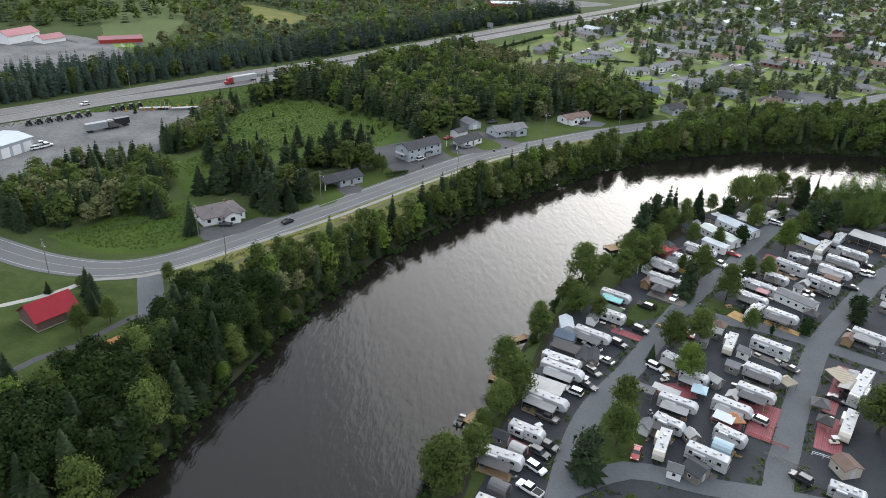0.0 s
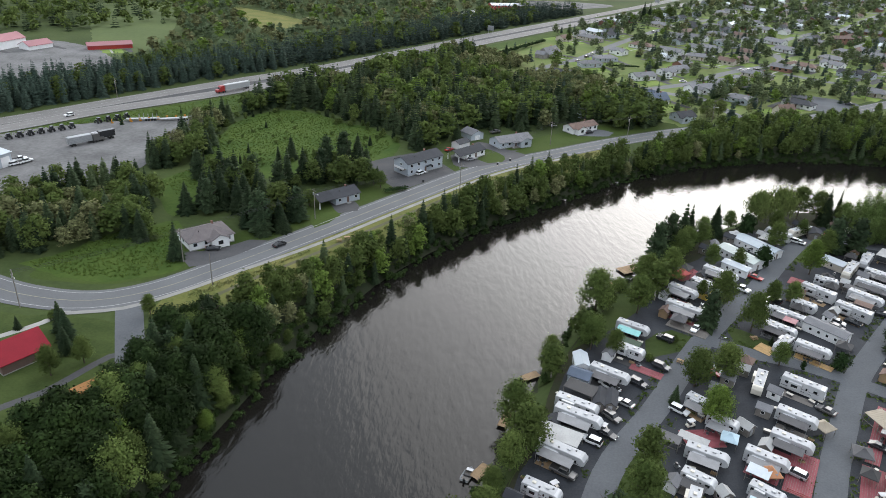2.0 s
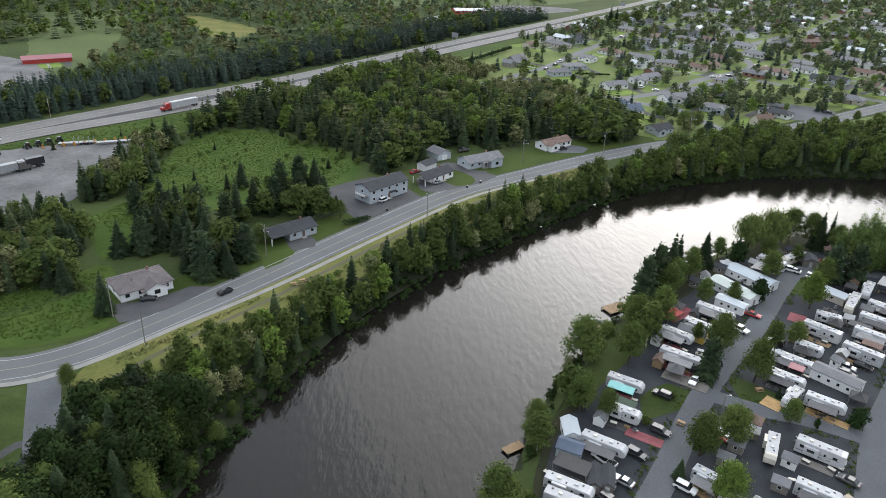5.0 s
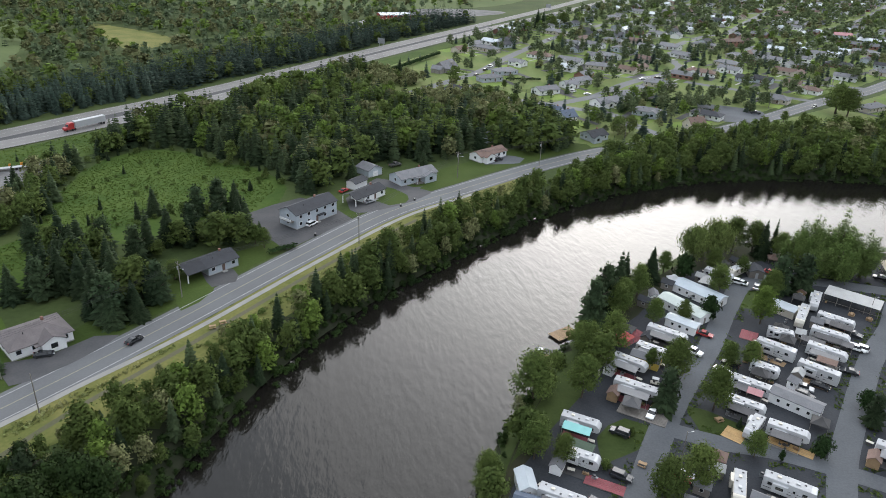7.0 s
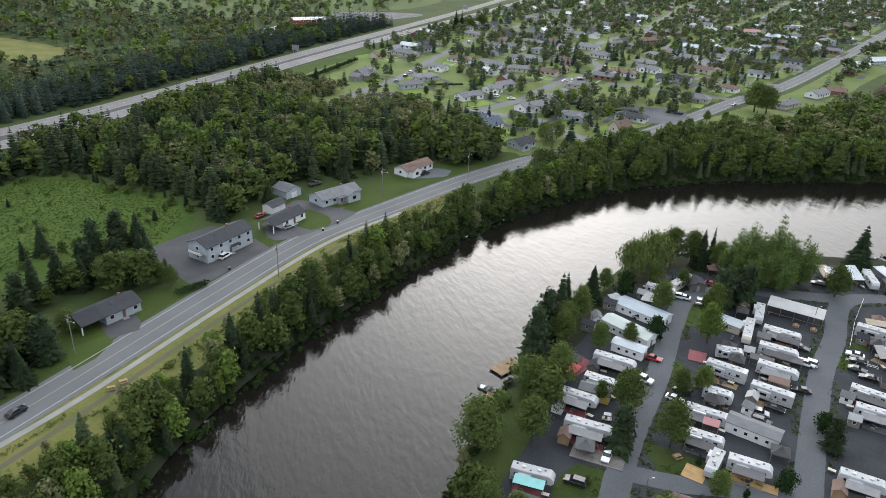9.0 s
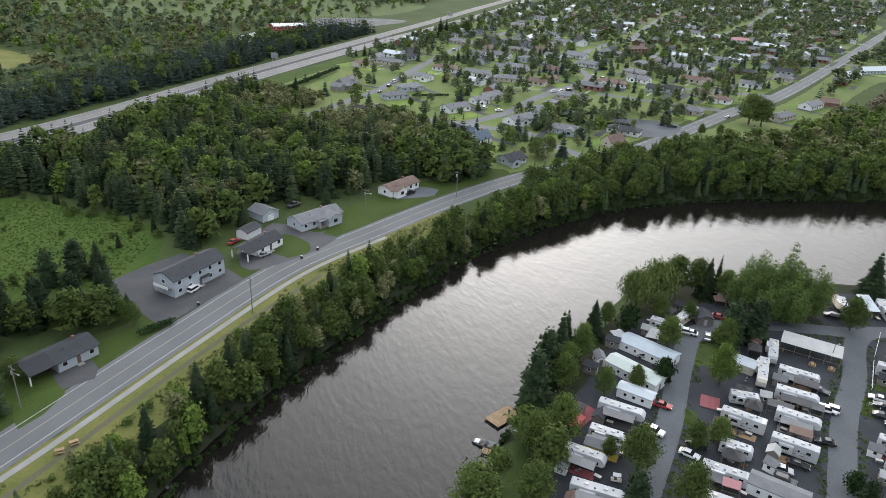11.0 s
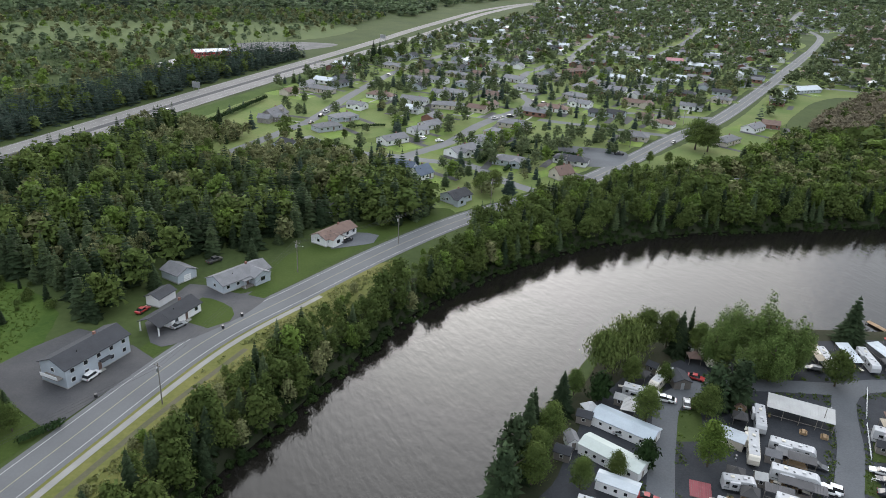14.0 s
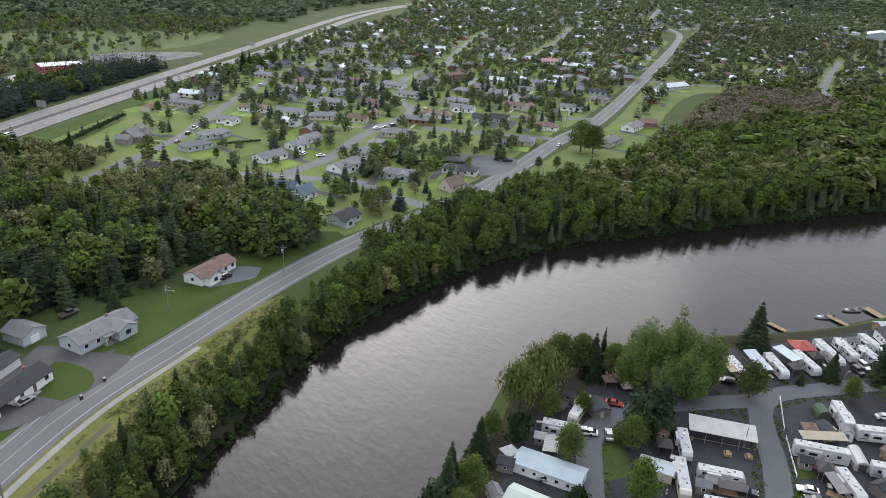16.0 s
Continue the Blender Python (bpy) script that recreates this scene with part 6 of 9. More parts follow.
# ---- houses along the road ----
ap = house(-46.6, 301.2, 53, 19.5, 8.5, "gable", M_WALLGREY, M_SHDARK, floors=2, label="two-storey grey apartment house with charcoal roof", rise=1.9, name="apartment_house")
part("balcony", boxed(-11.3, -9.75, -3.2, 2.5, 2.8, 3.0), M_GREYWOOD, ap)
part("balcony_rail", boxed(-11.35, -11.25, -3.2, 2.5, 3.0, 3.9), M_WALLWHITE, ap)
part("entrance_canopy", box(bmesh.new(), -0.2, 3.2, -5.6, -4.2, 2.7, 2.9), M_SHDARK, ap)
house(-68.4, 261.2, 49, 10.4, 8.0, "gable", M_WALLGREY, M_SHDARK, label="grey bungalow with charcoal roof and open carport", carport=7.0)
house(-27.6, 324.4, 54, 12.0, 7.2, "gable", M_WALLWHITE, M_SHDARK, label="white bungalow with charcoal roof and carport", carport=5.0)
house(-33.1, 334.9, 57, 7.2, 4.8, "gable", M_WALLWHITE, M_SHDARK, label="small white garage with charcoal roof", name="garage", garage_door=False, chimney=False, windows=False)
gd = house(-29.6, 351.5, -46, 8.0, 7.2, "gable", M_WALLGREY, M_SHGREY, label="grey detached garage with pale door", name="garage", garage_door=True, chimney=False, windows=False)
house(-10.9, 346.5, 40, 18.5, 8.4, "gable", M_WALLGREY, M_SHGREY, label="pale grey bungalow with front gable and porch", wing=(4.0, 2.6, 6.0), porch=True)
house(22.1, 379.2, 44, 17.0, 7.2, "gable", M_WALLWHITE, M_SHBROWN, label="white bungalow with brown roof and front gable", wing=(-4.5, 2.4, 5.5))
house(-101.2, 216.6, 46, 14.5, 11.0, "hip", M_WALLWHITE, M_SHROSE, label="white bungalow with worn rose-grey hipped roof", wing=(2.0, 2.2, 5.5), porch=True)
house(24.5, 407.0, 35, 9.5, 7.5, "gable", M_WALLGREY, M_SHDARK, label="small grey house half hidden by trees")
house(-115.5, 145.5, 62, 11.0, 9.0, "gable", M_SHBROWN, M_REDMETAL, label="dark wooden barn with bright red metal roof", name="barn", chimney=False, rise=3.2, windows=False)
dp = house(-213.0, 257.0, 77, 16.0, 16.0, "gable", M_WALLGREY, M_PALEMETAL, floors=2, label="pale blue depot building with metal roof", name="depot_building", rise=1.0, chimney=False, windows=False)
for k in (-5.2, 0, 5.2):
    part("roller_door", boxed(k - 1.9, k + 1.9, -8.07, -8.0, 0.1, 4.2), M_WALLWHITE, dp, "white roller door")
house(-356.0, 460.0, 80, 26.0, 14.0, "gable", M_WALLWHITE, M_PINKMETAL, floors=2, label="large shed with faded red metal roof", name="machine_hall", chimney=False, windows=False)
house(-336.0, 466.0, 70, 17.0, 11.0, "gable", M_WALLWHITE, M_PINKMETAL, label="white hall with faded red roof", name="machine_hall", chimney=False, windows=False)
house(-293.0, 482.0, 38, 28.0, 8.0, "gable", M_RED, M_PINKMETAL, label="long low red storage building", name="storage_building", chimney=False, windows=False)
house(-47.0, 797.0, 20, 30.0, 16.0, "gable", M_RED, M_PALEMETAL, floors=2, label="red and white works building beside its yard", name="works_building", chimney=False, rise=1.4)
house(1165.0, 1020.0, 38, 62.0, 42.0, "gable", M_BLUEMETAL, M_PALEMETAL, floors=3, label="large pale blue hall with a low metal roof", name="sports_hall", rise=5.0, chimney=False, windows=False)
mn = house(3.0, 569.0, 60, 17.0, 10.0, "gable", M_STONE, M_SHGREY, floors=1, label="large stone house with steep gabled grey roof", rise=3.8, wing=(-4.0, 3.0, 6.5), porch=True)
part("dormer", prism(bmesh.new(), [(2.2, 4.2), (4.6, 4.2), (4.6, 5.6), (3.4, 6.6), (2.2, 5.6)], -4.4, -0.6), M_STONE, mn)
part("garage_wing", box(bmesh.new(), -13.5, -8.5, -4.0, 3.5, 0, 3.0), M_STONE, mn)
part("garage_roof", prism(bmesh.new(), [(-14.0, 2.9), (-8.4, 2.9), (-11.2, 5.2)], -4.4, 3.9), M_SHGREY, mn)


# ---- depot machines and trucks ----
def tractor(x, y, heading, mt):
    ob = thing("tractor", pose(x, y, WEST_Z + 0.1, 0, 0, heading), "dark farm tractor parked in a row", "tractor", "tractors in the depot")
    part("bonnet", box(bmesh.new(), 0.3, 1.9, -0.4, 0.4, 0.9, 1.5, 0.1), mt, ob)
    part("cab", box(bmesh.new(), -0.9, 0.4, -0.7, 0.7, 1.0, 2.6, 0.1), M_GLASS, ob)
    part("cab_roof", box(bmesh.new(), -1.0, 0.5, -0.8, 0.8, 2.6, 2.75, 0.05), mt, ob)
    for s in (-1, 1):
        part("rear_wheel", rod(bmesh.new(), (-0.6, s * 0.75, 0.8), (-0.6, s * 1.1, 0.8), 0.8, 0.8, 12), M_RUBBER, ob)
        part("front_wheel", rod(bmesh.new(), (1.5, s * 0.7, 0.5), (1.5, s * 0.95, 0.5), 0.5, 0.5, 10), M_RUBBER, ob)
    return ob


t0 = tractor(-226.0, 291.0, 150, M_CARDARK)
for k in range(1, 11):
    xx, yy = -226.0 + k * 2.6 + (7 if k > 6 else 0), 291.0 + k * 3.6 + (9 if k > 6 else 0)
    if k > 6:
        xx, yy = xx - 3, yy - 2
    copy_thing(t0, pose(xx, yy, WEST_Z + 0.1, 0, 0, 145 + (k * 37) % 20))
for k in range(9):
    bk = thing("loader_bucket", pose(-198 + k * 3.4, 325 + k * 2.3, WEST_Z + 0.1, 0, 0, 40 + k * 11), "orange machine attachment standing on gravel", "machine part", "attachments in the depot")
    part("frame", prism(bmesh.new(), [(-0.5, 0), (0.6, 0), (0.5, 0.4), (0.1, 0.5), (-0.1, 1.7), (-0.4, 1.7)], -0.5, 0.5), M_ORANGEMACH, bk)
    part("arm", rod(bmesh.new(), (-0.2, 0, 1.2), (0.6, 0, 0.4), 0.1, 0.08), M_STEEL, bk)


def flatbed(x, y, heading, L, logs):
    ob = thing("flatbed_trailer", pose(x, y, WEST_Z + 0.1, 0, 0, heading), "long flatbed trailer with dark wheels", "trailer")
    part("bed", box(bmesh.new(), -L / 2, L / 2, -1.2, 1.2, 1.0, 1.25, 0.04), M_STEEL, ob)
    for i in range(4):
        for s in (-1, 1):
            part("wheel", rod(bmesh.new(), (L * 0.1 + i * 1.3, s * 0.9, 0.5), (L * 0.1 + i * 1.3, s * 1.2, 0.5), 0.5, 0.5, 10), M_RUBBER, ob)
    if logs:
        for i in range(5):
            for s in (-1, 1):
                part("stake", boxed(-L * 0.1 + i * 2 - 0.08, -L * 0.1 + i * 2 + 0.08, s * 1.1 - 0.06, s * 1.1 + 0.06, 1.25, 3.4), M_STEEL, ob)
    part("drawbar", rod(bmesh.new(), (-L / 2, 0, 1.0), (-L / 2 - 1.5, 0, 0.2), 0.12, 0.08), M_STEEL, ob)
    return ob


flatbed(-187, 333, 25, 15, True)
flatbed(-173, 338, 28, 14, False)


def lorry(x, y, heading, z, cab_mt, box_mt, L, label):
    ob = thing("lorry", pose(x, y, z, 0, 0, heading), label, "lorry")
    part("trailer_box", box(bmesh.new(), -L / 2, L / 2 - 5.2, -1.3, 1.3, 1.2, 4.1, 0.06), box_mt, ob)
    cb = part("cab", prism(bmesh.new(), [(L / 2 - 4.6, 0.8), (L / 2, 0.8), (L / 2, 1.9), (L / 2 - 1.4, 2.1), (L / 2 - 1.9, 3.2), (L / 2 - 2.6, 3.8), (L / 2 - 4.6, 3.8)], -1.2, 1.2), cab_mt, ob)
    part("windscreen", prism(bmesh.new(), [(L / 2 - 1.38, 2.15), (L / 2 - 1.86, 3.15), (L / 2 - 1.9, 3.15), (L / 2 - 1.5, 2.15)], -1.05, 1.05), M_GLASS, cb)
    for xx in (L / 2 - 1.0, L / 2 - 3.6, L / 2 - 4.8, -L / 2 + 1.2, -L / 2 + 2.5):
        for s in (-1, 1):
            part("wheel", rod(bmesh.new(), (xx, s * 0.9, 0.52), (xx, s * 1.25, 0.52), 0.52, 0.52, 10), M_RUBBER, ob)
    return ob


lorry(-170.0, 399.5, 237, WEST_Z + 0.33, M_RED, M_WHITE, 21.0, "white box lorry with red cab on the highway")
lorry(-192.0, 294.5, 55, WEST_Z + 0.1, M_CARGREY, M_STEEL, 15.0, "grey dump lorry parked in the yard")
lorry(-189.0, 301.0, 236, WEST_Z + 0.1, M_WHITE, M_CARDARK, 12.0, "white lorry tractor parked in the yard")
put_vehicle("suv_w", -202.5, 263.0, 60, "parked at the depot")
put_vehicle("pick_w", -200.5, 266.5, 70, "parked at the depot")
put_vehicle("pick_w", -204, 268, 50, "parked at the depot")
put_vehicle("suv_w", -222.5, 329.0, 236, "driving on the highway", WEST_Z + 0.22)
put_vehicle("sed_d", -112.0, 487.5, 57, "driving on the highway", WEST_Z + 0.22)
put_vehicle("suv_w", -60.0, 585.0, 239, "driving on the highway", WEST_Z + 0.22)
put_vehicle("sed_d", -77.0, 218.0, 58, "driving on the road")
put_vehicle("sed_d", -96.0, 210.5, 20, "parked in front of a house")
put_vehicle("sed_d", 23.5, 373.5, 40, "parked in front of a house")
put_vehicle("suv_d", 26.5, 375.5, 40, "parked in front of a house")
put_vehicle("car_r", -37.5, 329.0, 57, "parked in front of a house")
for code, x, y, h in (("sed_d", 24, 556, 60), ("suv_d", 31, 573, 60), ("pick_w", 35, 585, 60), ("suv_w", 42, 600, 62), ("sed_w", 92, 513, 10), ("suv_w", 84, 518, 50), ("sed_w", 140, 566, 20),
                      ("sed_s", 146, 568, 20), ("suv_d", 152, 571, 20), ("pick_d", 186, 482, 160), ("sed_d", 150, 437, 42), ("sed_d", 232, 505, 222), ("suv_d", 190, 612, 30), ("sed_d", 186, 620, 30),
                      ("suv_w", 70, 455, 30), ("sed_w", 118, 750, 50), ("suv_s", 95, 715, 60), ("suv_w", 150, 818, 55), ("sed_s", 215, 690, 0), ("suv_w", 220, 684, 0)):
    put_vehicle(code, x, y, h, "parked beside a town street")


# ---- poles and wires ----
def pole(x, y, H, arm, lamp=False):
    ob = thing("utility_pole", pose(x, y, ground_z(x, y), 0, 0, 50), "tall weathered wooden utility pole with crossarm", "utility pole", "poles along the road")
    part("post", rod(bmesh.new(), (0, 0, 0), (0, 0, H), 0.16, 0.11, 8), M_GREYWOOD, ob)
    if arm:
        ca = part("crossarm", boxed(-0.06, 0.06, -1.2, 1.2, H - 0.9, H - 0.76), M_GREYWOOD, ob)
        for k in (-1.05, 0, 1.05):
            part("insulator", rod(bmesh.new(), (0, k, H - 0.76), (0, k, H - 0.55), 0.06, 0.04, 6), M_STEEL, ca)
        part("transformer", rod(bmesh.new(), (0, 0.4, H - 2.6), (0, 0.4, H - 1.6), 0.25, 0.25, 8), M_STEEL, ob)
    if lamp:
        ar = part("lamp_arm", rod(bmesh.new(), (0, 0, H - 2.0), (0, -2.2, H - 1.6), 0.05, 0.04, 6), M_STEEL, ob)
        part("lamp_head", box(bmesh.new(), -0.12, 0.12, -2.6, -2.1, H - 1.68, H - 1.55, 0.03), M_CHROME, ar)
    return ob


LINE = [(-130.4, 166.6), (-101, 200.5), (-72.6, 241.5), (-26.6, 281.5), (7.6, 351), (44.8, 371), (92, 411), (140, 446)]
for k, (x, y) in enumerate(LINE):
    pole(x, y, 11.5, True, k % 2 == 0)
for k, (x, y) in enumerate([(200, 497), (262, 546), (325, 600), (390, 668), (460, 738), (-86.5, 189.0), (-219.5, 366)]):
    pole(x, y, 10.5, k != 5, False)
for a, b in zip(LINE[:-1], LINE[1:]):
    for s in (-1.0, 0.0, 1.0):
        cu = bpy.data.curves.new("power_line", "CURVE")
        cu.dimensions, cu.bevel_depth, cu.bevel_resolution = "3D", 0.03, 0
        sp = cu.splines.new("POLY")
        sp.points.add(8)
        for i in range(9):
            u = i / 8
            sp.points[i].co = (a[0] + (b[0] - a[0]) * u + s * 0.75, a[1] + (b[1] - a[1]) * u - s * 0.65, WEST_Z + 10.85 - 1.6 * u * (1 - u) * 2, 1)
        cu.materials.append(M_CABLE)
        tagged(new("power_line", cu), "thin black sagging power line between poles", "cable", "wires along the road")
for x, y, h in ((53.5, 184.2, 7.0), (171, 258, 8.0), (130, 250, 6.0)):
    lp = thing("lamp_post", pose(x, y, PARK_Z, 0, 0, 0), "slim dark lamp post beside the park lane", "lamp post")
    part("post", rod(bmesh.new(), (0, 0, 0), (0, 0, h), 0.11, 0.08, 8), M_GREYWOOD, lp)
    part("lamp_arm", rod(bmesh.new(), (0, 0, h - 0.3), (1.0, 0, h), 0.04, 0.03, 6), M_STEEL, lp)
    part("lamp_head", box(bmesh.new(), 0.8, 1.3, -0.12, 0.12, h - 0.02, h + 0.1, 0.03), M_CHROME, lp)
for x, y, h in ((-47.4, 646.0, 62), (121, 921, 58)):
    sg = thing("highway_sign", pose(x, y, WEST_Z, 0, 0, h), "large blank-backed highway sign on two posts", "road sign")
    part("panel", boxed(-0.08, 0.08, -3.0, 3.0, 3.0, 7.0), M_STEEL, sg)
    for s in (-1.8, 1.8):
        part("post", boxed(-0.12, 0.12, s - 0.12, s + 0.12, 0, 6.8), M_STEEL, sg)

# ---- decks, docks and boats ----
deck("deck", ((40.3, 150.0), (48.8, 152.2), 6.0), M_REDDECK, "red painted wooden deck beside a caravan")
deck("deck", ((60.6, 137.1), (66.3, 150.2), 5.6), M_REDDECK, "large red painted deck with railing")
deck("deck", ((80.2, 148.5), (75.0, 135.5), 5.6), M_REDDECK, "red painted deck beside a park home")
deck("deck", ((90.4, 171.3), (79.8, 150.0), 3.0), M_REDDECK, "long red painted deck beside an awning")
deck("deck", ((89.0, 237.5), (86.4, 232.8), 4.6), M_REDDECK, "faded red boarded pitch")
deck("deck", ((136.0, 231.5), (140.2, 223.5), 2.2), M_WOOD, "brown wooden deck beside a trailer")
deck("deck", ((31.0, 176.5), (38.5, 173.0), 3.0), M_REDDECK, "faded red boarded deck")
deck("deck", ((66.0, 193.5), (69.5, 190.5), 4.6), M_NEWWOOD, "new pine deck with steps beside a trailer")
deck("deck", ((75.0, 191.0), (83.0, 185.5), 2.6), M_NEWWOOD, "new pine deck beside a fifth-wheel trailer")
deck("deck", ((43.5, 201.0), (53.5, 195.5), 4.4), M_GREYWOOD, "grey board deck under a gazebo")
deck("deck", ((49.0, 229.0), (57.0, 235.5), 6.0), M_REDDECK, "dark red deck between cabins")


def dock(x, y, heading, L, W):
    ob = thing("dock", pose(x, y, WATER_Z, 0, 0, heading), "small weathered wooden dock over the water", "dock")
    n = int(L / 0.45)
    me = bpy.data.meshes.new("plank")
    bm = boxed(-0.2, 0.2, -W / 2, W / 2, 0.55, 0.6)
    bm.to_mesh(me)
    bm.free()
    me.materials.append(M_WOOD)
    for i in range(n):
        o = new("plank", me)
        o.parent = ob
        o.location.x = -L / 2 + (i + 0.5) * L / n
    for sx in (-L / 2 + 0.3, L / 2 - 0.3):
        for s in (-1, 1):
            part("pile", rod(bmesh.new(), (sx, s * W / 2 * 0.9, -1.5), (sx, s * W / 2 * 0.9, 1.0), 0.1, 0.1, 7), M_GREYWOOD, ob)
    for s in (-1, 1):
        part("beam", boxed(-L / 2, L / 2, s * W * 0.4 - 0.06, s * W * 0.4 + 0.06, 0.4, 0.55), M_GREYWOOD, ob)
    return ob


for a in ((36.0, 236.5, 35, 8.0, 4.5), (1.0, 152.0, 75, 6.0, 2.2), (-3.0, 134.0, 60, 5.0, 2.4), (6.0, 170.0, 40, 5.0, 2.4), (190, 297.5, 100, 7.0, 2.0), (214, 294.5, 95, 8.0, 2.0), (30.5, 224.0, -30, 4.0, 2.0), (232, 294, 85, 9.0, 3.0)):
    dock(*a)


def boat(x, y, heading, L, mt, label):
    ob = thing("motor_boat", pose(x, y, WATER_Z - 0.05, 0, 0, heading), label, "boat")
    bm = bmesh.new()
    n = 9
    rows = []
    for z, k in ((-0.1, 0.7), (0.65, 1.0)):
        rows.append([bm.verts.new((L * (u - 0.5), s * k * 1.05 * (1 - max(0, u - 0.45) ** 2 * 3.2), z)) for s in (-1, 1) for u in np.linspace(0, 1, n)])
    for s in (0, n):
        for i in range(n - 1):
            bm.faces.new((rows[0][s + i], rows[0][s + i + 1], rows[1][s + i + 1], rows[1][s + i]))
    for i in range(n - 1):
        bm.faces.new((rows[0][i], rows[0][i + 1], rows[0][n + i + 1], rows[0][n + i]))
    bm.faces.new((rows[0][0], rows[0][n], rows[1][n], rows[1][0]))
    bmesh.ops.recalc_face_normals(bm, faces=bm.faces[:])
    part("hull", bm, mt, ob)
    part("cockpit_floor", boxed(-L * 0.42, L * 0.15, -0.8, 0.8, 0.2, 0.26), M_GREYWOOD, ob)
    part("foredeck", boxed(L * 0.12, L * 0.36, -0.72, 0.72, 0.55, 0.64), mt, ob)
    part("windscreen", prism(bmesh.new(), [(L * 0.1, 0.6), (L * 0.16, 0.6), (L * 0.08, 1.05), (L * 0.05, 1.05)], -0.8, 0.8), M_GLASS, ob)
    part("seat", box(bmesh.new(), -L * 0.2, -L * 0.08, -0.7, 0.7, 0.26, 0.75, 0.05), M_CANVDARK, ob)
    part("outboard_motor", box(bmesh.new(), -L * 0.5 - 0.45, -L * 0.5, -0.2, 0.2, 0.1, 1.1, 0.08), M_RUBBER, ob)
    return ob


boat(29.5, 227.5, 150, 5.4, M_WHITE, "white motor boat moored at the bank")
boat(212, 298, 160, 6.5, M_WHITE, "white and dark pontoon boat at a dock")
boat(226, 299, 165, 6.5, M_GREYMETAL, "grey pontoon boat at a dock")
boat(184.5, 296.5, 110, 4.6, M_STEEL, "small aluminium boat drawn to the shore")
boat(-5.5, 133.0, 75, 4.4, M_WHITE, "small white boat below the trees")


def fence(x0, y0, x1, y1, mt, H=1.0):
    d = math.hypot(x1 - x0, y1 - y0)
    z = ground_z(x0, y0) + 0.04
    ob = thing("fence", pose(x0, y0, z, 0, 0, math.degrees(math.atan2(y1 - y0, x1 - x0))), "low rail fence along a pitch", "fence")
    n = max(2, int(d / 2.2) + 1)
    for i in range(n):
        xx = d * i / (n - 1)
        part("post", boxed(xx - 0.06, xx + 0.06, -0.06, 0.06, 0, H), mt, ob)
    for zz in (H * 0.45, H * 0.85):
        part("rail", boxed(0, d, -0.03, 0.03, zz, zz + 0.12), mt, ob)


for f in ((61, 132, 69.5, 127.5, M_GREYWOOD), (59, 138, 66.5, 134.5, M_CANVRED), (71.5, 134.2, 80, 131.5, M_WALLWHITE), (154.8, 263, 144.7, 251.8, M_WALLWHITE), (142.5, 249.2, 133.3, 237.4, M_WALLWHITE), (128, 231.3, 134.2, 226.6, M_WALLWHITE),
          (36, 228, 43, 225, M_WALLWHITE), (-93, 144, -92, 136, M_NEWWOOD)):
    fence(*f)
patch("mulch_bed", [(-97, 137), (-93.5, 143), (-92.5, 136), (-95.5, 130)], M_MULCH, "orange wood-chip bed beside the path", "bed", 0.1)


def picnic_table(x, y, heading):
    ob = thing("picnic_table", pose(x, y, ground_z(x, y) + 0.05, 0, 0, heading), "wooden picnic table with two benches", "table", "picnic tables")
    part("tabletop", boxed(-0.9, 0.9, -0.38, 0.38, 0.7, 0.76), M_WOOD, ob)
    for s in (-1, 1):
        part("bench", boxed(-0.9, 0.9, s * 0.75 - 0.14, s * 0.75 + 0.14, 0.42, 0.47), M_WOOD, ob)
        part("leg_frame", boxed(s * 0.65 - 0.04, s * 0.65 + 0.04, -0.8, 0.8, 0.0, 0.7), M_WOOD, ob)


for a in ((-59.5, 226.0, 20), (-57.5, 228.5, 30), (124, 249, 50), (128, 246.5, 50), (44, 181, -30), (66, 197, 20), (28, 188, 60)):
    picnic_table(*a)
for a in ((25.5, 158.3, -30), (22.8, 149.5, 60), (75.8, 171.2, 60), (87, 155, 0), (77.5, 139, 10), (54.5, 210.5, -20), (42.5, 155.0, 30), (72.5, 212.2, 30), (12.0, 129.5, 40)):
    golf_cart(*a)


def bin_(x, y):
    ob = thing("wheelie_bin", pose(x, y, ground_z(x, y) + 0.08, 0, 0, 30), "dark wheeled rubbish bin at the roadside", "bin")
    part("body", box(bmesh.new(), -0.3, 0.3, -0.35, 0.35, 0.05, 0.95, 0.05), M_RUBBER, ob)
    part("lid", box(bmesh.new(), -0.34, 0.34, -0.4, 0.4, 0.95, 1.03, 0.02), M_CARDARK, ob)


for a in ((-42.0, 286.5), (-9.5, 322.5), (-14.5, 316.0)):
    bin_(*a)

def timber_rack(x, y, heading, L):
    ob = thing("timber_rack", pose(x, y, PARK_Z + 0.05, 0, 0, heading), "long yellow pine rail rack beside a caravan", "rack")
    for k in (-0.5, 0, 0.5):
        part("post", boxed(k * (L - 0.3) - 0.06, k * (L - 0.3) + 0.06, -0.06, 0.06, 0, 1.3), M_NEWWOOD, ob)
    for k, z in enumerate((0.35, 0.75, 1.15)):
        part("rail", boxed(-L / 2, L / 2, 0.06, 0.11, z, z + 0.16), M_NEWWOOD, ob)


timber_rack(160.6, 277.0, -108, 9.6)

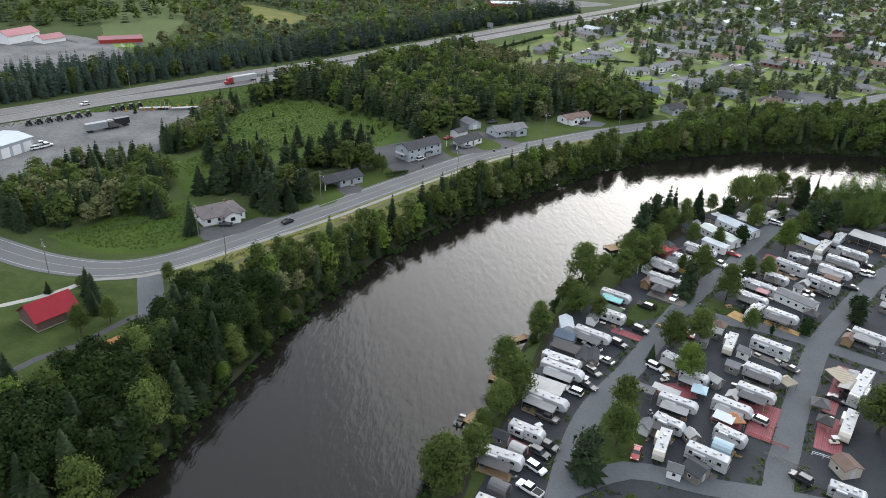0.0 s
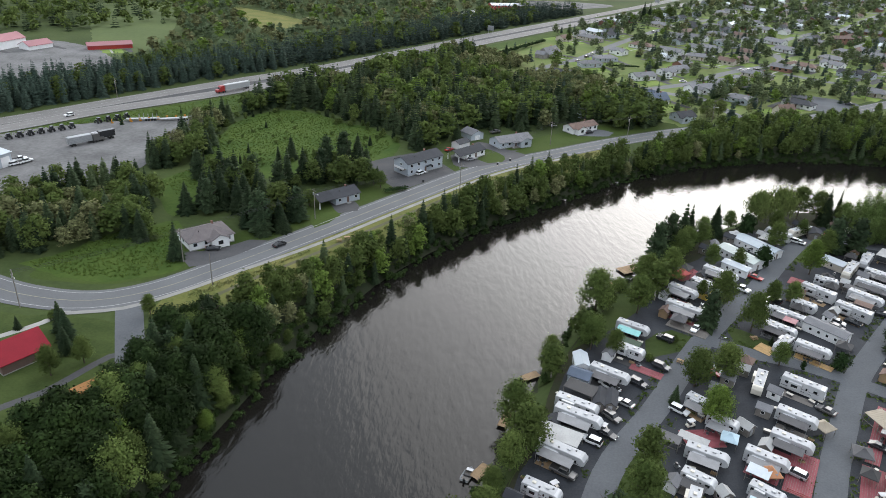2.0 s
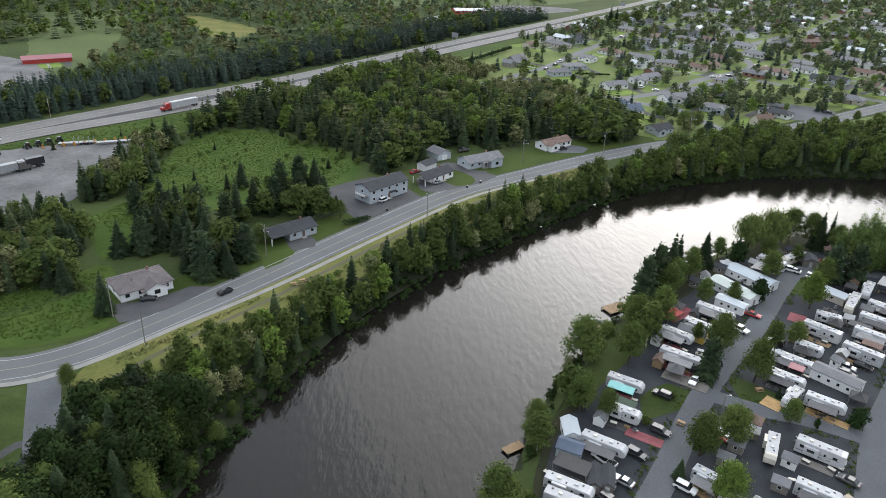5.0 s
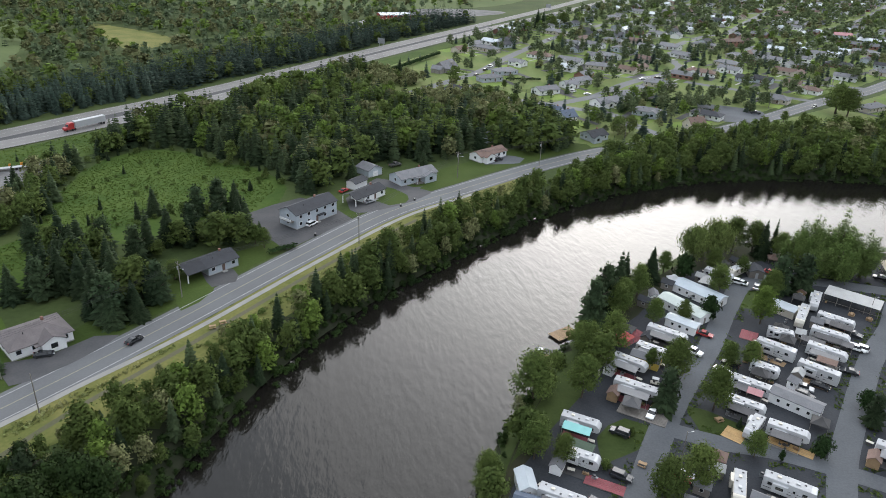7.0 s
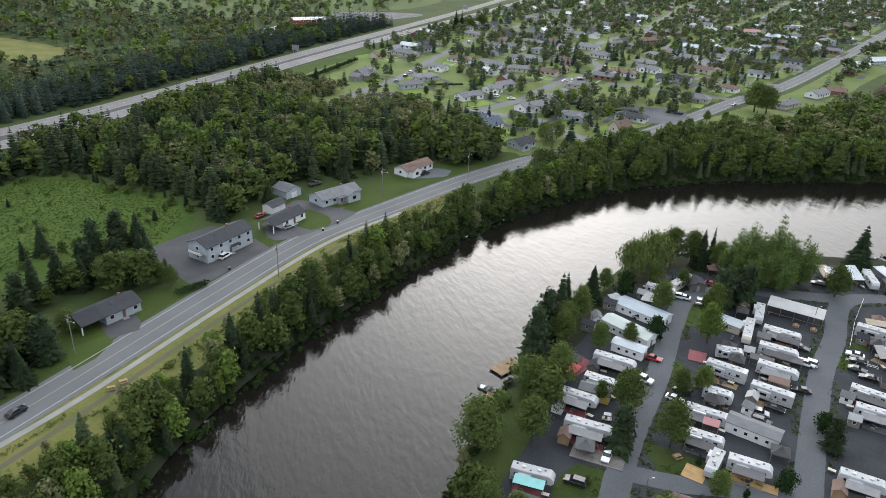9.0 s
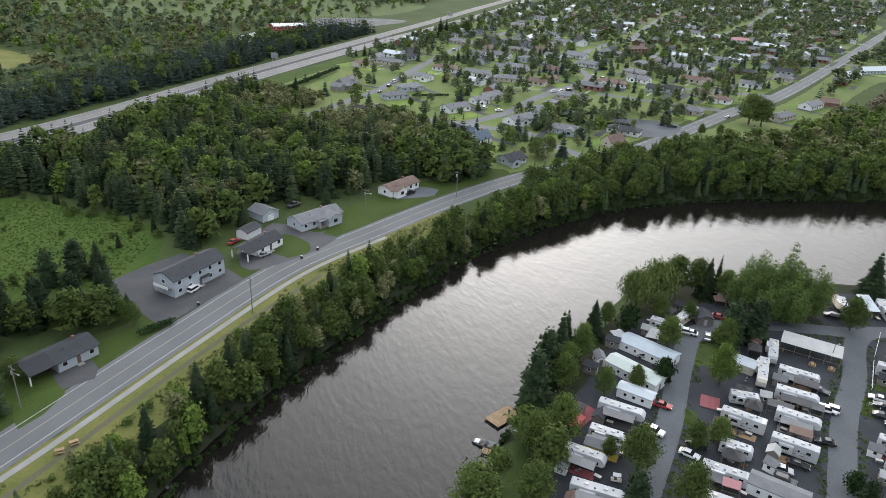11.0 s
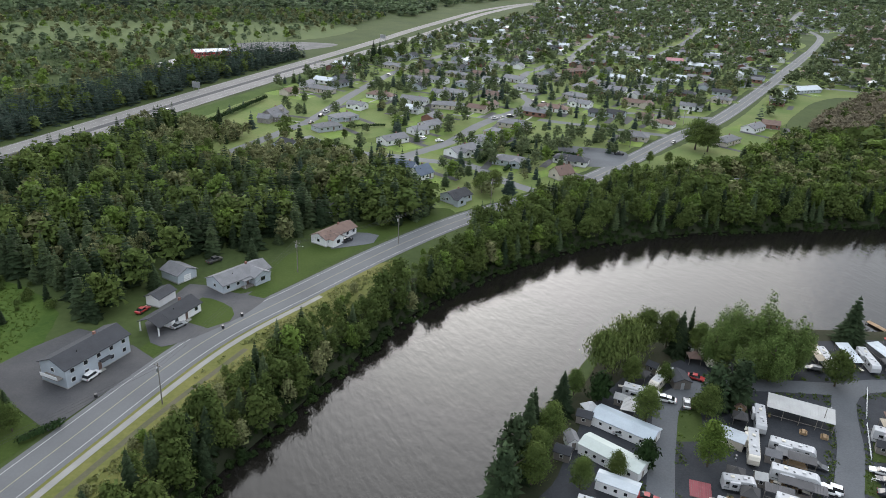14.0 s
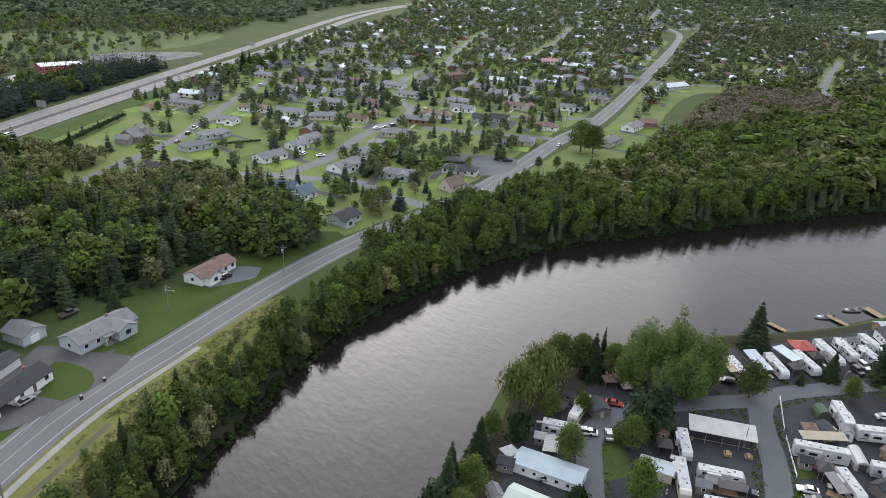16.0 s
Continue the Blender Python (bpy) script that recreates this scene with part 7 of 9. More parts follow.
# more on the pitches, wherever a pitch still has room
TAKEN = []
for o in [o for o in bpy.data.objects if o.parent is None and o.get("category") and o.get("kind") not in ("structure", "stuff")]:
    if 0 < o.location.x < 230 and 90 < o.location.y < 300 and o.location.z < 0:
        c = o["category"]
        d = Vector((math.cos(o.matrix_basis.to_euler().z), math.sin(o.matrix_basis.to_euler().z), 0))
        if c == "caravan":
            TAKEN += [(*(o.location + d * k)[:2], 1.9) for k in (-5, -3, -1, 1, 3, 5)]
        else:
            TAKEN += [(*(o.location + d * k)[:2], {"car": 1.3, "shed": 1.8, "gazebo": 1.9, "deck": 0.3}.get(c, 1.0)) for k in ((-1.6, 0, 1.6) if c in ("car", "shed", "shelter") else (0,))]
LANES = [spline(q, 3.0) for q in PARK_ROADS]


def room(x, y, r, lane):
    if min(float(line_distance(np.array([x]), np.array([y]), q)[0]) for q in LANES) < lane + r or float(bank_distance(np.array([x]), np.array([y]))[0]) < 6 + r:
        return False
    return all((x - a) ** 2 + (y - b) ** 2 > (r + c) ** 2 for a, b, c in TAKEN)


pitch_rng = random.Random(77)
SHEDS = [(M_GREYWOOD, M_SHDARK, "dark board shed with charcoal roof"), (M_WALLWHITE, M_SHGREY, "white garden shed with grey roof"), (M_WOOD, M_SHBROWN, "brown board shed with brown shingle roof"), (M_GREYWOOD, M_GREYMETAL, "grey board shed with dull metal roof")]
for o in [o for o in bpy.data.objects if o.parent is None and o.get("category") == "caravan"]:
    h = math.degrees(o.matrix_basis.to_euler().z)
    tries = [("shed", -6.6, -1.0), ("shed", -4.0, -4.2), ("car", 8.0, 1.6), ("gazebo", 1.5, -4.6), ("car", 8.0, -1.8), ("shed", -6.8, 1.8), ("small", 3.8, -3.2), ("small", -2.0, -3.6), ("small", -5.2, 2.6)]
    for what, u, v in tries:
        p = o.matrix_basis @ Vector((u + pitch_rng.uniform(-0.5, 0.5), v + pitch_rng.uniform(-0.3, 0.3), 0))
        r = {"shed": 1.7, "car": 2.0, "gazebo": 2.0, "small": 0.8}[what]
        if not room(p.x, p.y, r, 3.2):
            continue
        if what == "shed":
            wm, rm, words = pitch_rng.choice(SHEDS)
            shed(p.x, p.y, h + pitch_rng.choice([0, 90]), pitch_rng.uniform(2.4, 3.4), 2.5, 2.1, wm, rm, words)
        elif what == "car":
            put_vehicle(pitch_rng.choice(["suv_d", "sed_d", "suv_w", "sed_s", "pick_g", "suv_g", "sed_w"]), p.x, p.y, h + 180)
        elif what == "gazebo":
            gazebo(p.x, p.y, h, 3.2, pitch_rng.choice([M_CANVDARK, M_CANVGREY, M_SHBROWN]), "small cloth gazebo on thin posts beside a caravan")
        else:
            pitch_rng.choice([barbecue, storage_box, planter, storage_box])(p.x, p.y, h + pitch_rng.uniform(-20, 20))
        TAKEN.append((p.x, p.y, r))

# ---- trees ----
def leaf_cloud(rng, lobes, n, size, droop=0.0):
    """Small leaf clumps spread over the skins of a set of lobes; returns corners with the crown's own normals."""
    vol = np.array([l[3] * l[4] for l in lobes])
    pick = rng.choice(len(lobes), n, p=vol / vol.sum())
    lb = np.array(lobes)[pick]
    d = rng.normal(size=(n, 3))
    d[:, 2] = np.abs(d[:, 2]) * 0.9 + d[:, 2] * 0.35
    d /= np.linalg.norm(d, axis=1)[:, None]
    r = (0.6 + 0.75 * rng.uniform(0, 1, n) ** 1.6)[:, None]
    r[: n // 4] *= 0.75
    c = lb[:, :3] + d * r * lb[:, [3, 3, 4]]
    c[:, 2] -= droop * rng.uniform(0, 1, n) ** 2
    nrm = d + rng.normal(size=(n, 3)) * 0.55
    nrm[:, 2] += 0.25
    nrm /= np.linalg.norm(nrm, axis=1)[:, None]
    a = np.cross(nrm, rng.normal(size=(n, 3)))
    a /= np.linalg.norm(a, axis=1)[:, None]
    b = np.cross(nrm, a)
    s = size * rng.uniform(0.6, 1.35, n)[:, None]
    s[: n // 4] *= 1.5
    e = s * rng.uniform(0.55, 0.9, n)[:, None]
    if droop:
        b = b * 0.4 + np.array([0, 0, -1.0])
        e = e * 1.6
    tri = np.stack([c - a * s * 0.55 - b * e * 0.4, c + a * s * 0.6 - b * e * 0.35 + nrm * s * 0.05, c + a * s * rng.uniform(-0.3, 0.3, n)[:, None] + b * e * 0.85 - nrm * s * 0.08], 1)
    soft = d + nrm * 0.35 + np.array([0, 0, 0.35])
    return np.hstack([tri.reshape(-1, 3), np.repeat(soft, 3, 0)])


def spruce_cloud(rng, H, R, layers, branches, bare=0.06, fine=True):
    """Drooping branch fans in whorls that narrow to a tip."""
    q, nr = [], []
    for k in range(layers):
        u = (k + rng.uniform(-0.3, 0.3)) / layers
        u = min(max(u, 0), 0.97)
        z = H * (bare + (1 - bare) * u)
        rad = R * (1 - u) ** 0.85 * rng.uniform(0.85, 1.12) + 0.12
        n = max(4, int(branches * (1 - 0.5 * u)))
        off = rng.uniform(0, 6.28)
        for i in range(n):
            t = off + 6.283 * i / n + rng.uniform(-0.2, 0.2)
            r = rad * rng.uniform(0.72, 1.12)
            wd = rad * 2.6 / n * rng.uniform(0.8, 1.2) + 0.1
            dx, dy = math.cos(t), math.sin(t)
            drop = r * rng.uniform(0.18, 0.42)
            mid_l = (dx * r * 0.5 - dy * wd, dy * r * 0.5 + dx * wd, z - drop * 0.55)
            mid_r = (dx * r * 0.5 + dy * wd, dy * r * 0.5 - dx * wd, z - drop * 0.55)
            tip, root = (dx * r, dy * r, z - drop * 0.75), (dx * r * 0.1, dy * r * 0.1, z + 0.12 * r)
            if fine:
                q += [root, mid_l, tip, root, tip, mid_r]
                nr += [(dx * 0.4, dy * 0.4, 1.0), (dx - dy * 0.5, dy + dx * 0.5, 0.6), (dx, dy, 0.25), (dx * 0.4, dy * 0.4, 1.0), (dx, dy, 0.25), (dx + dy * 0.5, dy - dx * 0.5, 0.6)]
            else:
                nr += [(dx, dy, 0.8)] * 3
                q += [(dx * r * 0.25 - dy * wd, dy * r * 0.25 + dx * wd, z - drop * 0.1), (dx * r * 0.25 + dy * wd, dy * r * 0.25 - dx * wd, z - drop * 0.1), tip]
    for t in (0.0, 2.1, 4.2):
        q += [(0.14 * math.cos(t), 0.14 * math.sin(t), H * 0.92), (0.14 * math.cos(t + 2.1), 0.14 * math.sin(t + 2.1), H * 0.92), (0, 0, H * 1.03)]
        nr += [(math.cos(t + 1), math.sin(t + 1), 0.4)] * 3
    return np.hstack([np.array(q), np.array(nr)])


def lobed(rng, H, R, base, n, top=0.85, lump=1.0):
    res = []
    for i in range(n):
        u = (i + 0.5) / n
        z = H * (base + (top - base) * u)
        rr = R * math.sin(math.pi * (0.22 + 0.68 * u)) ** 0.8
        t = i * 2.4 + rng.uniform(-0.5, 0.5)
        o = rr * (0.52 + 0.5 * (1 - lump)) * (1 - 0.6 * u) * rng.uniform(0.8, 1.15)
        s = rr * rng.uniform(0.5, 0.72) * lump
        res.append((o * math.cos(t), o * math.sin(t), z, s, s * rng.uniform(0.75, 1.0)))
    res.append((0, 0, H * (top - 0.1), R * 0.55, H * 0.16))
    return res


def leaf_mesh(name, verts):
    """Triangles from rows of corners; three more columns give the soft normals of the crown."""
    me = bpy.data.meshes.new(name)
    n = len(verts) // 3
    soft = None
    if verts.shape[1] == 6:
        tri = verts[: n * 3].reshape(n, 3, 6).copy()
        geo = np.cross(tri[:, 1, :3] - tri[:, 0, :3], tri[:, 2, :3] - tri[:, 0, :3])
        back = (geo * tri[:, :, 3:].sum(1)).sum(1) < 0
        tri[back] = tri[back][:, [0, 2, 1]]
        verts = tri.reshape(-1, 6)[:, :3]
        soft = tri.reshape(-1, 6)[:, 3:]
        soft = soft / np.linalg.norm(soft, axis=1)[:, None]
    me.vertices.add(n * 3)
    me.loops.add(n * 3)
    me.polygons.add(n)
    me.vertices.foreach_set("co", np.ascontiguousarray(verts[: n * 3], dtype=np.float32).ravel())
    me.loops.foreach_set("vertex_index", np.arange(n * 3, dtype=np.int32))
    me.polygons.foreach_set("loop_start", np.arange(n, dtype=np.int32) * 3)
    me.update(calc_edges=True)
    if soft is not None:
        me.attributes.new("custom_normal", "FLOAT_VECTOR", "POINT").data.foreach_set("vector", np.ascontiguousarray(soft, dtype=np.float32).ravel())
    return me


def trunk_mesh(H, r, rng, forks=4, lean=0.0):
    bm = bmesh.new()
    a = Vector((0, 0, -0.3))
    for k in range(3):
        b = Vector((lean * (k + 1) + rng.uniform(-0.12, 0.12), rng.uniform(-0.12, 0.12), H * (k + 1) / 3))
        rod(bm, a, b, r * (1 - 0.27 * k), r * (1 - 0.27 * (k + 1)), 7)
        a = b
    for k in range(forks):
        t = k * 6.28 / max(1, forks) + rng.uniform(-0.4, 0.4)
        z = H * rng.uniform(0.35, 0.75)
        rod(bm, (0, 0, z), (math.cos(t) * H * 0.26, math.sin(t) * H * 0.26, z + H * 0.22), r * 0.42, r * 0.12, 5)
    me = bpy.data.meshes.new("trunk")
    bm.to_mesh(me)
    bm.free()
    return me


WORDS = {
    "broad": ("deciduous_tree", "broad leafy green deciduous tree", M_LEAF, M_BARK),
    # alder: a leafy tree with bank shade painted into its leaf colour
    "alder": ("alder_tree", "dense dark green alder tree", M_SHADELEAF, M_BARK),
    "bright": ("deciduous_tree", "rounded tree with bright yellow-green leaves", M_LEAFBRIGHT, M_BARK),
    "birch": ("birch_tree", "slim birch with pale trunk and loose leaves", M_LEAF, M_BIRCH),
    "pale": ("deciduous_tree", "sparse tree with pale yellowish catkins", M_PALE, M_BIRCH),
    "willow": ("willow_tree", "rounded drooping willow with yellow-green leaves", M_WILLOW, M_BARK),
    "poplar": ("poplar_tree", "tall poplar with upswept silvery green crown", M_POPLAR, M_BARK),
    "spruce": ("spruce_tree", "dark pointed spruce tree", M_NEEDLE, M_BARK),
    "larch": ("larch_tree", "soft green pointed larch tree", M_LARCH, M_BARK),
    "pine": ("pine_tree", "dark full pine tree", M_NEEDLE, M_BARK),
    "bush": ("bush", "rounded leafy bush", M_LEAF, M_BARK),
    "cedar": ("cedar_tree", "dense rounded cedar", M_HEDGE, M_BARK),
}
TEMPLATES = {}


def template(kind, k):
    """One standing tree of a kind, 10 m high, to be copied and scaled."""
    if (kind, k) in TEMPLATES:
        return TEMPLATES[kind, k]
    rng = np.random.default_rng(sum(map(ord, kind)) * 7 + k)
    H = 10.0
    if kind in ("spruce",):
        verts = spruce_cloud(rng, H, 2.6, 28, 16)
    elif kind == "larch":
        verts = spruce_cloud(rng, H, 2.9, 20, 13, 0.08)
    elif kind == "pine":
        verts = np.vstack([spruce_cloud(rng, H, 3.2, 16, 12, 0.12), leaf_cloud(rng, lobed(rng, H, 2.5, 0.2, 9, 0.9), 900, 0.5)])
    elif kind == "poplar":
        lobes = []
        for p in range(11):
            az, far_out = p * 2.4 + rng.uniform(-0.3, 0.3), math.sqrt(p / 11)
            tilt = 0.02 + 0.3 * far_out
            ln = H * (1.0 - 0.42 * far_out) * rng.uniform(0.9, 1.06)
            for q in range(10):
                u = 0.12 + 0.78 * q / 9
                rr = (1.05 * math.sin(math.pi * (0.16 + 0.8 * u)) ** 1.1 + 0.08) * rng.uniform(0.8, 1.15)
                out = ln * u * math.sin(tilt) * 1.2 + 0.9 * far_out
                lobes.append((out * math.cos(az), out * math.sin(az), ln * u * math.cos(tilt), rr * 0.98, rr * 1.4))
        verts = leaf_cloud(rng, lobes, 12000, 0.17)
    elif kind == "willow":
        verts = leaf_cloud(rng, lobed(rng, H, 4.6, 0.28, 14, 0.85), 5500, 0.3, 1.4)
    elif kind == "pale":
        verts = leaf_cloud(rng, lobed(rng, H, 2.7, 0.25, 10, 0.9), 1200, 0.34)
    elif kind == "birch":
        verts = leaf_cloud(rng, lobed(rng, H, 2.5, 0.25, 11, 0.9), 1700, 0.37)
    elif kind in ("bush", "cedar"):
        verts = leaf_cloud(rng, lobed(rng, H, 5.2, 0.08, 9, 0.75), 1000, 0.85)
    elif kind == "alder":
        verts = leaf_cloud(rng, lobed(rng, H, 3.6, 0.18, 20, 0.9, 0.85), 3400, 0.36)
    else:
        verts = leaf_cloud(rng, lobed(rng, H, 3.6, 0.2, 24, 0.92, 0.8), 5000, 0.27)
    TEMPLATES[kind, k] = (leaf_mesh("crown", verts), trunk_mesh(H * (0.9 if kind in ("spruce", "pine", "larch") else 0.62), 0.17 if kind == "birch" else 0.24, rng, 0 if kind in ("spruce", "larch") else 5))
    for me, mt in zip(TEMPLATES[kind, k], WORDS[kind][2:]):
        me.materials.append(mt)
    return TEMPLATES[kind, k]


TREE_RNG = random.Random(11)
STANDING = []


def tree(kind, x, y, H, wide=1.0, z=None):
    crown, trunk = template(kind, TREE_RNG.randrange(3))
    name, words = WORDS[kind][:2]
    zz = float(height(np.array([x]), np.array([y]))[0]) if z is None else z
    s = H / 10
    ob = new(name)
    ob.matrix_basis = Matrix.LocRotScale((x, y, zz), Euler((0, 0, TREE_RNG.uniform(0, 6.28))), (s * wide, s * wide, s))
    size = "tall" if H > 15 else "small" if H < 6 else "grown"
    where = "in the park" if zz < -1 and ground_z(x, y) == PARK_Z else "on the bank" if zz < 0.3 else "near the houses"
    tagged(ob, "%s %s %s" % (size, words, where), "bush" if kind == "bush" else "tree")
    for nm, me in (("crown", crown), ("trunk", trunk)):
        o = new(nm, me)
        o.parent = ob
    STANDING.append((x, y))
    return ob


# trees of the caravan park
for a in [
        ("broad", 23, 203, 15, 1.1), ("broad", -6, 109, 14, 1.15), ("broad", -1, 117, 9, 1.0), ("broad", -9, 114, 8, 1.0), ("broad", 2.8, 150, 12, 1.0), ("broad", 6, 140, 11, 1.1), ("broad", 3, 134, 9, 1.0), ("pine", 22, 117, 11.5, 1.05), ("broad", 29, 128, 10.5, 1.0),
        ("birch", 31, 139, 10, 1.3), ("broad", 46, 171, 10, 1.05), ("broad", 53.5, 175, 10, 1.05), ("bright", 48, 157, 9.5, 1.0), ("spruce", 40, 163, 5.5, 1.1), ("pine", 49, 247, 17, 0.95), ("pine", 44, 239, 16, 1.0), ("spruce", 54, 253, 18, 0.95),
        ("broad", 21, 182, 9, 1.0), ("birch", 11, 168, 9, 1.3), ("broad", 35, 204, 13, 0.9), ("birch", 41, 213, 14, 1.2), ("pine", 54, 200, 11, 0.95), ("broad", 60, 213, 11, 1.0),
        ("broad", 66, 201, 13, 0.95), ("bright", 93.5, 242, 11, 0.95), ("broad", 76, 219, 7, 1.0), ("broad", 82, 220, 7, 1.0), ("broad", 62, 240, 7.5, 1.0), ("cedar", 79, 244, 8, 0.62), ("broad", 71, 242, 6.5, 0.9)]:
    tree(a[0], a[1], a[2], a[3] * (1.16 if a[3] < 13 and a[0] not in ("bush", "spruce") else 1.0), a[4])
for a in [
        ("broad", 69.5, 185, 6.5, 1.0), ("cedar", 84.5, 186, 5.5, 0.75), ("pine", 102, 197, 8, 1.0), ("cedar", 103.5, 203, 6, 0.7), ("broad", 27, 181, 7, 1.0), ("broad", 22, 186, 7.5, 1.1), ("willow", 86, 281, 14.5, 0.95), ("willow", 95, 286, 14.5, 0.95),
        ("broad", 103, 291, 12, 1.05), ("broad", 110, 291, 11, 1.0), ("spruce", 112, 288, 14, 1.1), ("spruce", 117, 291, 13.5, 0.6), ("broad", 118, 287, 9, 1.0), ("poplar", 119, 281, 15, 1.1), ("poplar", 127, 285, 20, 1.05), ("poplar", 135, 282, 22, 1.1), ("poplar", 130, 271, 18, 1.1), ("poplar", 140, 275, 19, 1.1),
        ("poplar", 123, 272, 15, 1.15), ("pine", 114, 262, 14, 1.15), ("pine", 107, 262, 12, 1.1), ("broad", 103, 258, 9, 1.0), ("broad", 147, 266, 10, 1.1), ("broad", 100, 274, 6, 1.0), ("broad", 91, 275, 8, 1.0), ("birch", 119, 277, 8, 1.1), ("broad", 74, 273, 7, 1.0), ("spruce", 168, 286, 16, 1.35), ("spruce", 176, 265.3, 9.5, 1.2), ("pine", 188.5, 259, 12, 1.2), ("bright", 181, 250, 9, 1.0), ("broad", 172, 255.5, 7, 1.0), ("spruce", 67.5, 266, 12.5, 1.15),
        ("broad", 61, 256, 10, 0.9), ("spruce", 57, 258, 16, 0.85), ("broad", 87, 259, 9.5, 1.0), ("cedar", 79, 269, 9, 0.65), ("broad", 55, 249, 9, 1.0), ("broad", 52, 243, 10, 1.0), ("spruce", 165.8, 266.4, 4.5, 1.2), ("broad", 89, 145, 12, 1.2), ("broad", 94, 137, 12, 1.2), ("broad", 96, 150, 9, 1.1)]:
    tree(a[0], a[1], a[2], a[3] * (1.16 if a[3] < 13 and a[0] not in ("bush", "spruce") else 1.0), a[4])
for a in [("bush", 36, 180, 2.5, 1), ("bush", 44, 191, 2.2, 1), ("bush", 9, 152, 3, 1), ("bush", 103, 262, 5, 0.9), ("broad", 177, 242, 7, 1), ("broad", 176, 232, 8, 1), ("broad", 182, 225, 8, 1), ("broad", 70, 110, 7, 1), ("broad", 60, 104, 7, 1), ("bright", 53, 107, 5, 1), ("broad", 30, 108, 5, 1),
          ("birch", 55, 217, 6, 1), ("broad", 46, 223, 14, 0.9), ("broad", 39, 219, 13, 0.85), ("bush", 44, 215, 4, 1), ("spruce", 70, 195, 3, 1), ("cedar", 75, 184, 3.2, 0.4)]:
    tree(a[0], a[1], a[2], a[3] * (1.16 if a[3] < 13 and a[0] not in ("bush", "spruce") else 1.0), a[4])

shore_rng = random.Random(8)
shore = BANK_R[(BANK_R[:, 1] > 100) & (BANK_R[:, 1] < 262) & (BANK_R[:, 0] < 70)]
for a, b in zip(shore[:-1], shore[1:]):
    t = (b - a) / np.linalg.norm(b - a)
    for k in range(max(1, int(np.linalg.norm(b - a) / 7.5))):
        u, d = shore_rng.random(), shore_rng.uniform(0.8, 6.0)
        x, y = a + (b - a) * u + np.array([t[1], -t[0]]) * d
        if min((x - sx) ** 2 + (y - sy) ** 2 for sx, sy in STANDING) > 9:
            tree(shore_rng.choice(["broad", "broad", "birch", "broad", "bush", "pale"]), round(float(x), 1), round(float(y), 1), round(shore_rng.uniform(5.0, 10.5), 1), shore_rng.uniform(0.9, 1.15))

# ---- woods ----
CLEAR = [(o.location.x, o.location.y, 9.0) for o in bpy.data.objects if o.parent is None and o.get("category") == "house"]
CLEAR += [(o.location.x, o.location.y, 3.0) for o in bpy.data.objects if o.parent is None and o.get("category") in ("car", "lorry", "tractor")]
CLEAR += [(1150.0, 1005.0, 75.0)]
CX = np.array(CLEAR)
YARDS = [o for o in bpy.data.objects if o.get("category") in ("yard", "drive")]


def free(p, margin):
    ok = np.ones(len(p), bool)
    for line, w in ROADS:
        if np.abs(line).max() > 1e4:
            continue
        ok &= line_distance(p[:, 0], p[:, 1], line) > w / 2 + margin
    for x, y, r in CX:
        ok &= (p[:, 0] - x) ** 2 + (p[:, 1] - y) ** 2 > (r + margin * 0.4) ** 2
    return ok


def scatter(poly, spacing, seed, margin=3.0, keep=1.0):
    """Loose points over an area, on a jittered lattice."""
    rng = np.random.default_rng(seed)
    poly = np.array(poly, float)
    lo, hi = poly.min(0), poly.max(0)
    g = np.stack(np.meshgrid(np.arange(lo[0], hi[0], spacing), np.arange(lo[1], hi[1], spacing)), -1).reshape(-1, 2)
    g = g + rng.uniform(-0.48, 0.48, g.shape) * spacing
    g = g[inside(g[:, 0], g[:, 1], poly) & (rng.uniform(size=len(g)) < keep)]
    return g[free(g, margin)]


LOW = {}


def low_tree(kind, k, far):
    """Three levels of detail: 2 near, False middling, True far."""
    if (kind, k, str(far)) not in LOW:
        rng = np.random.default_rng(500 + k + len(kind))
        if kind == "spruce":
            v = spruce_cloud(rng, 10, 2.3, {2: 22, False: 15, True: 8}[far], {2: 11, False: 9, True: 6}[far], 0.06, far is not True)
        elif kind == "bush":
            v = leaf_cloud(rng, lobed(rng, 10, 6.0, 0.1, 6, 0.7), {2: 340, False: 150, True: 75}[far], {2: 1.05, False: 1.6, True: 2.4}[far])
        else:
            v = leaf_cloud(rng, lobed(rng, 10, 3.3, 0.18, 12, 0.9, 0.9), {2: 660, False: 300, True: 60}[far], {2: 0.55, False: 0.8, True: 1.7}[far])
        LOW[kind, k, str(far)] = v
    return LOW[kind, k, str(far)]


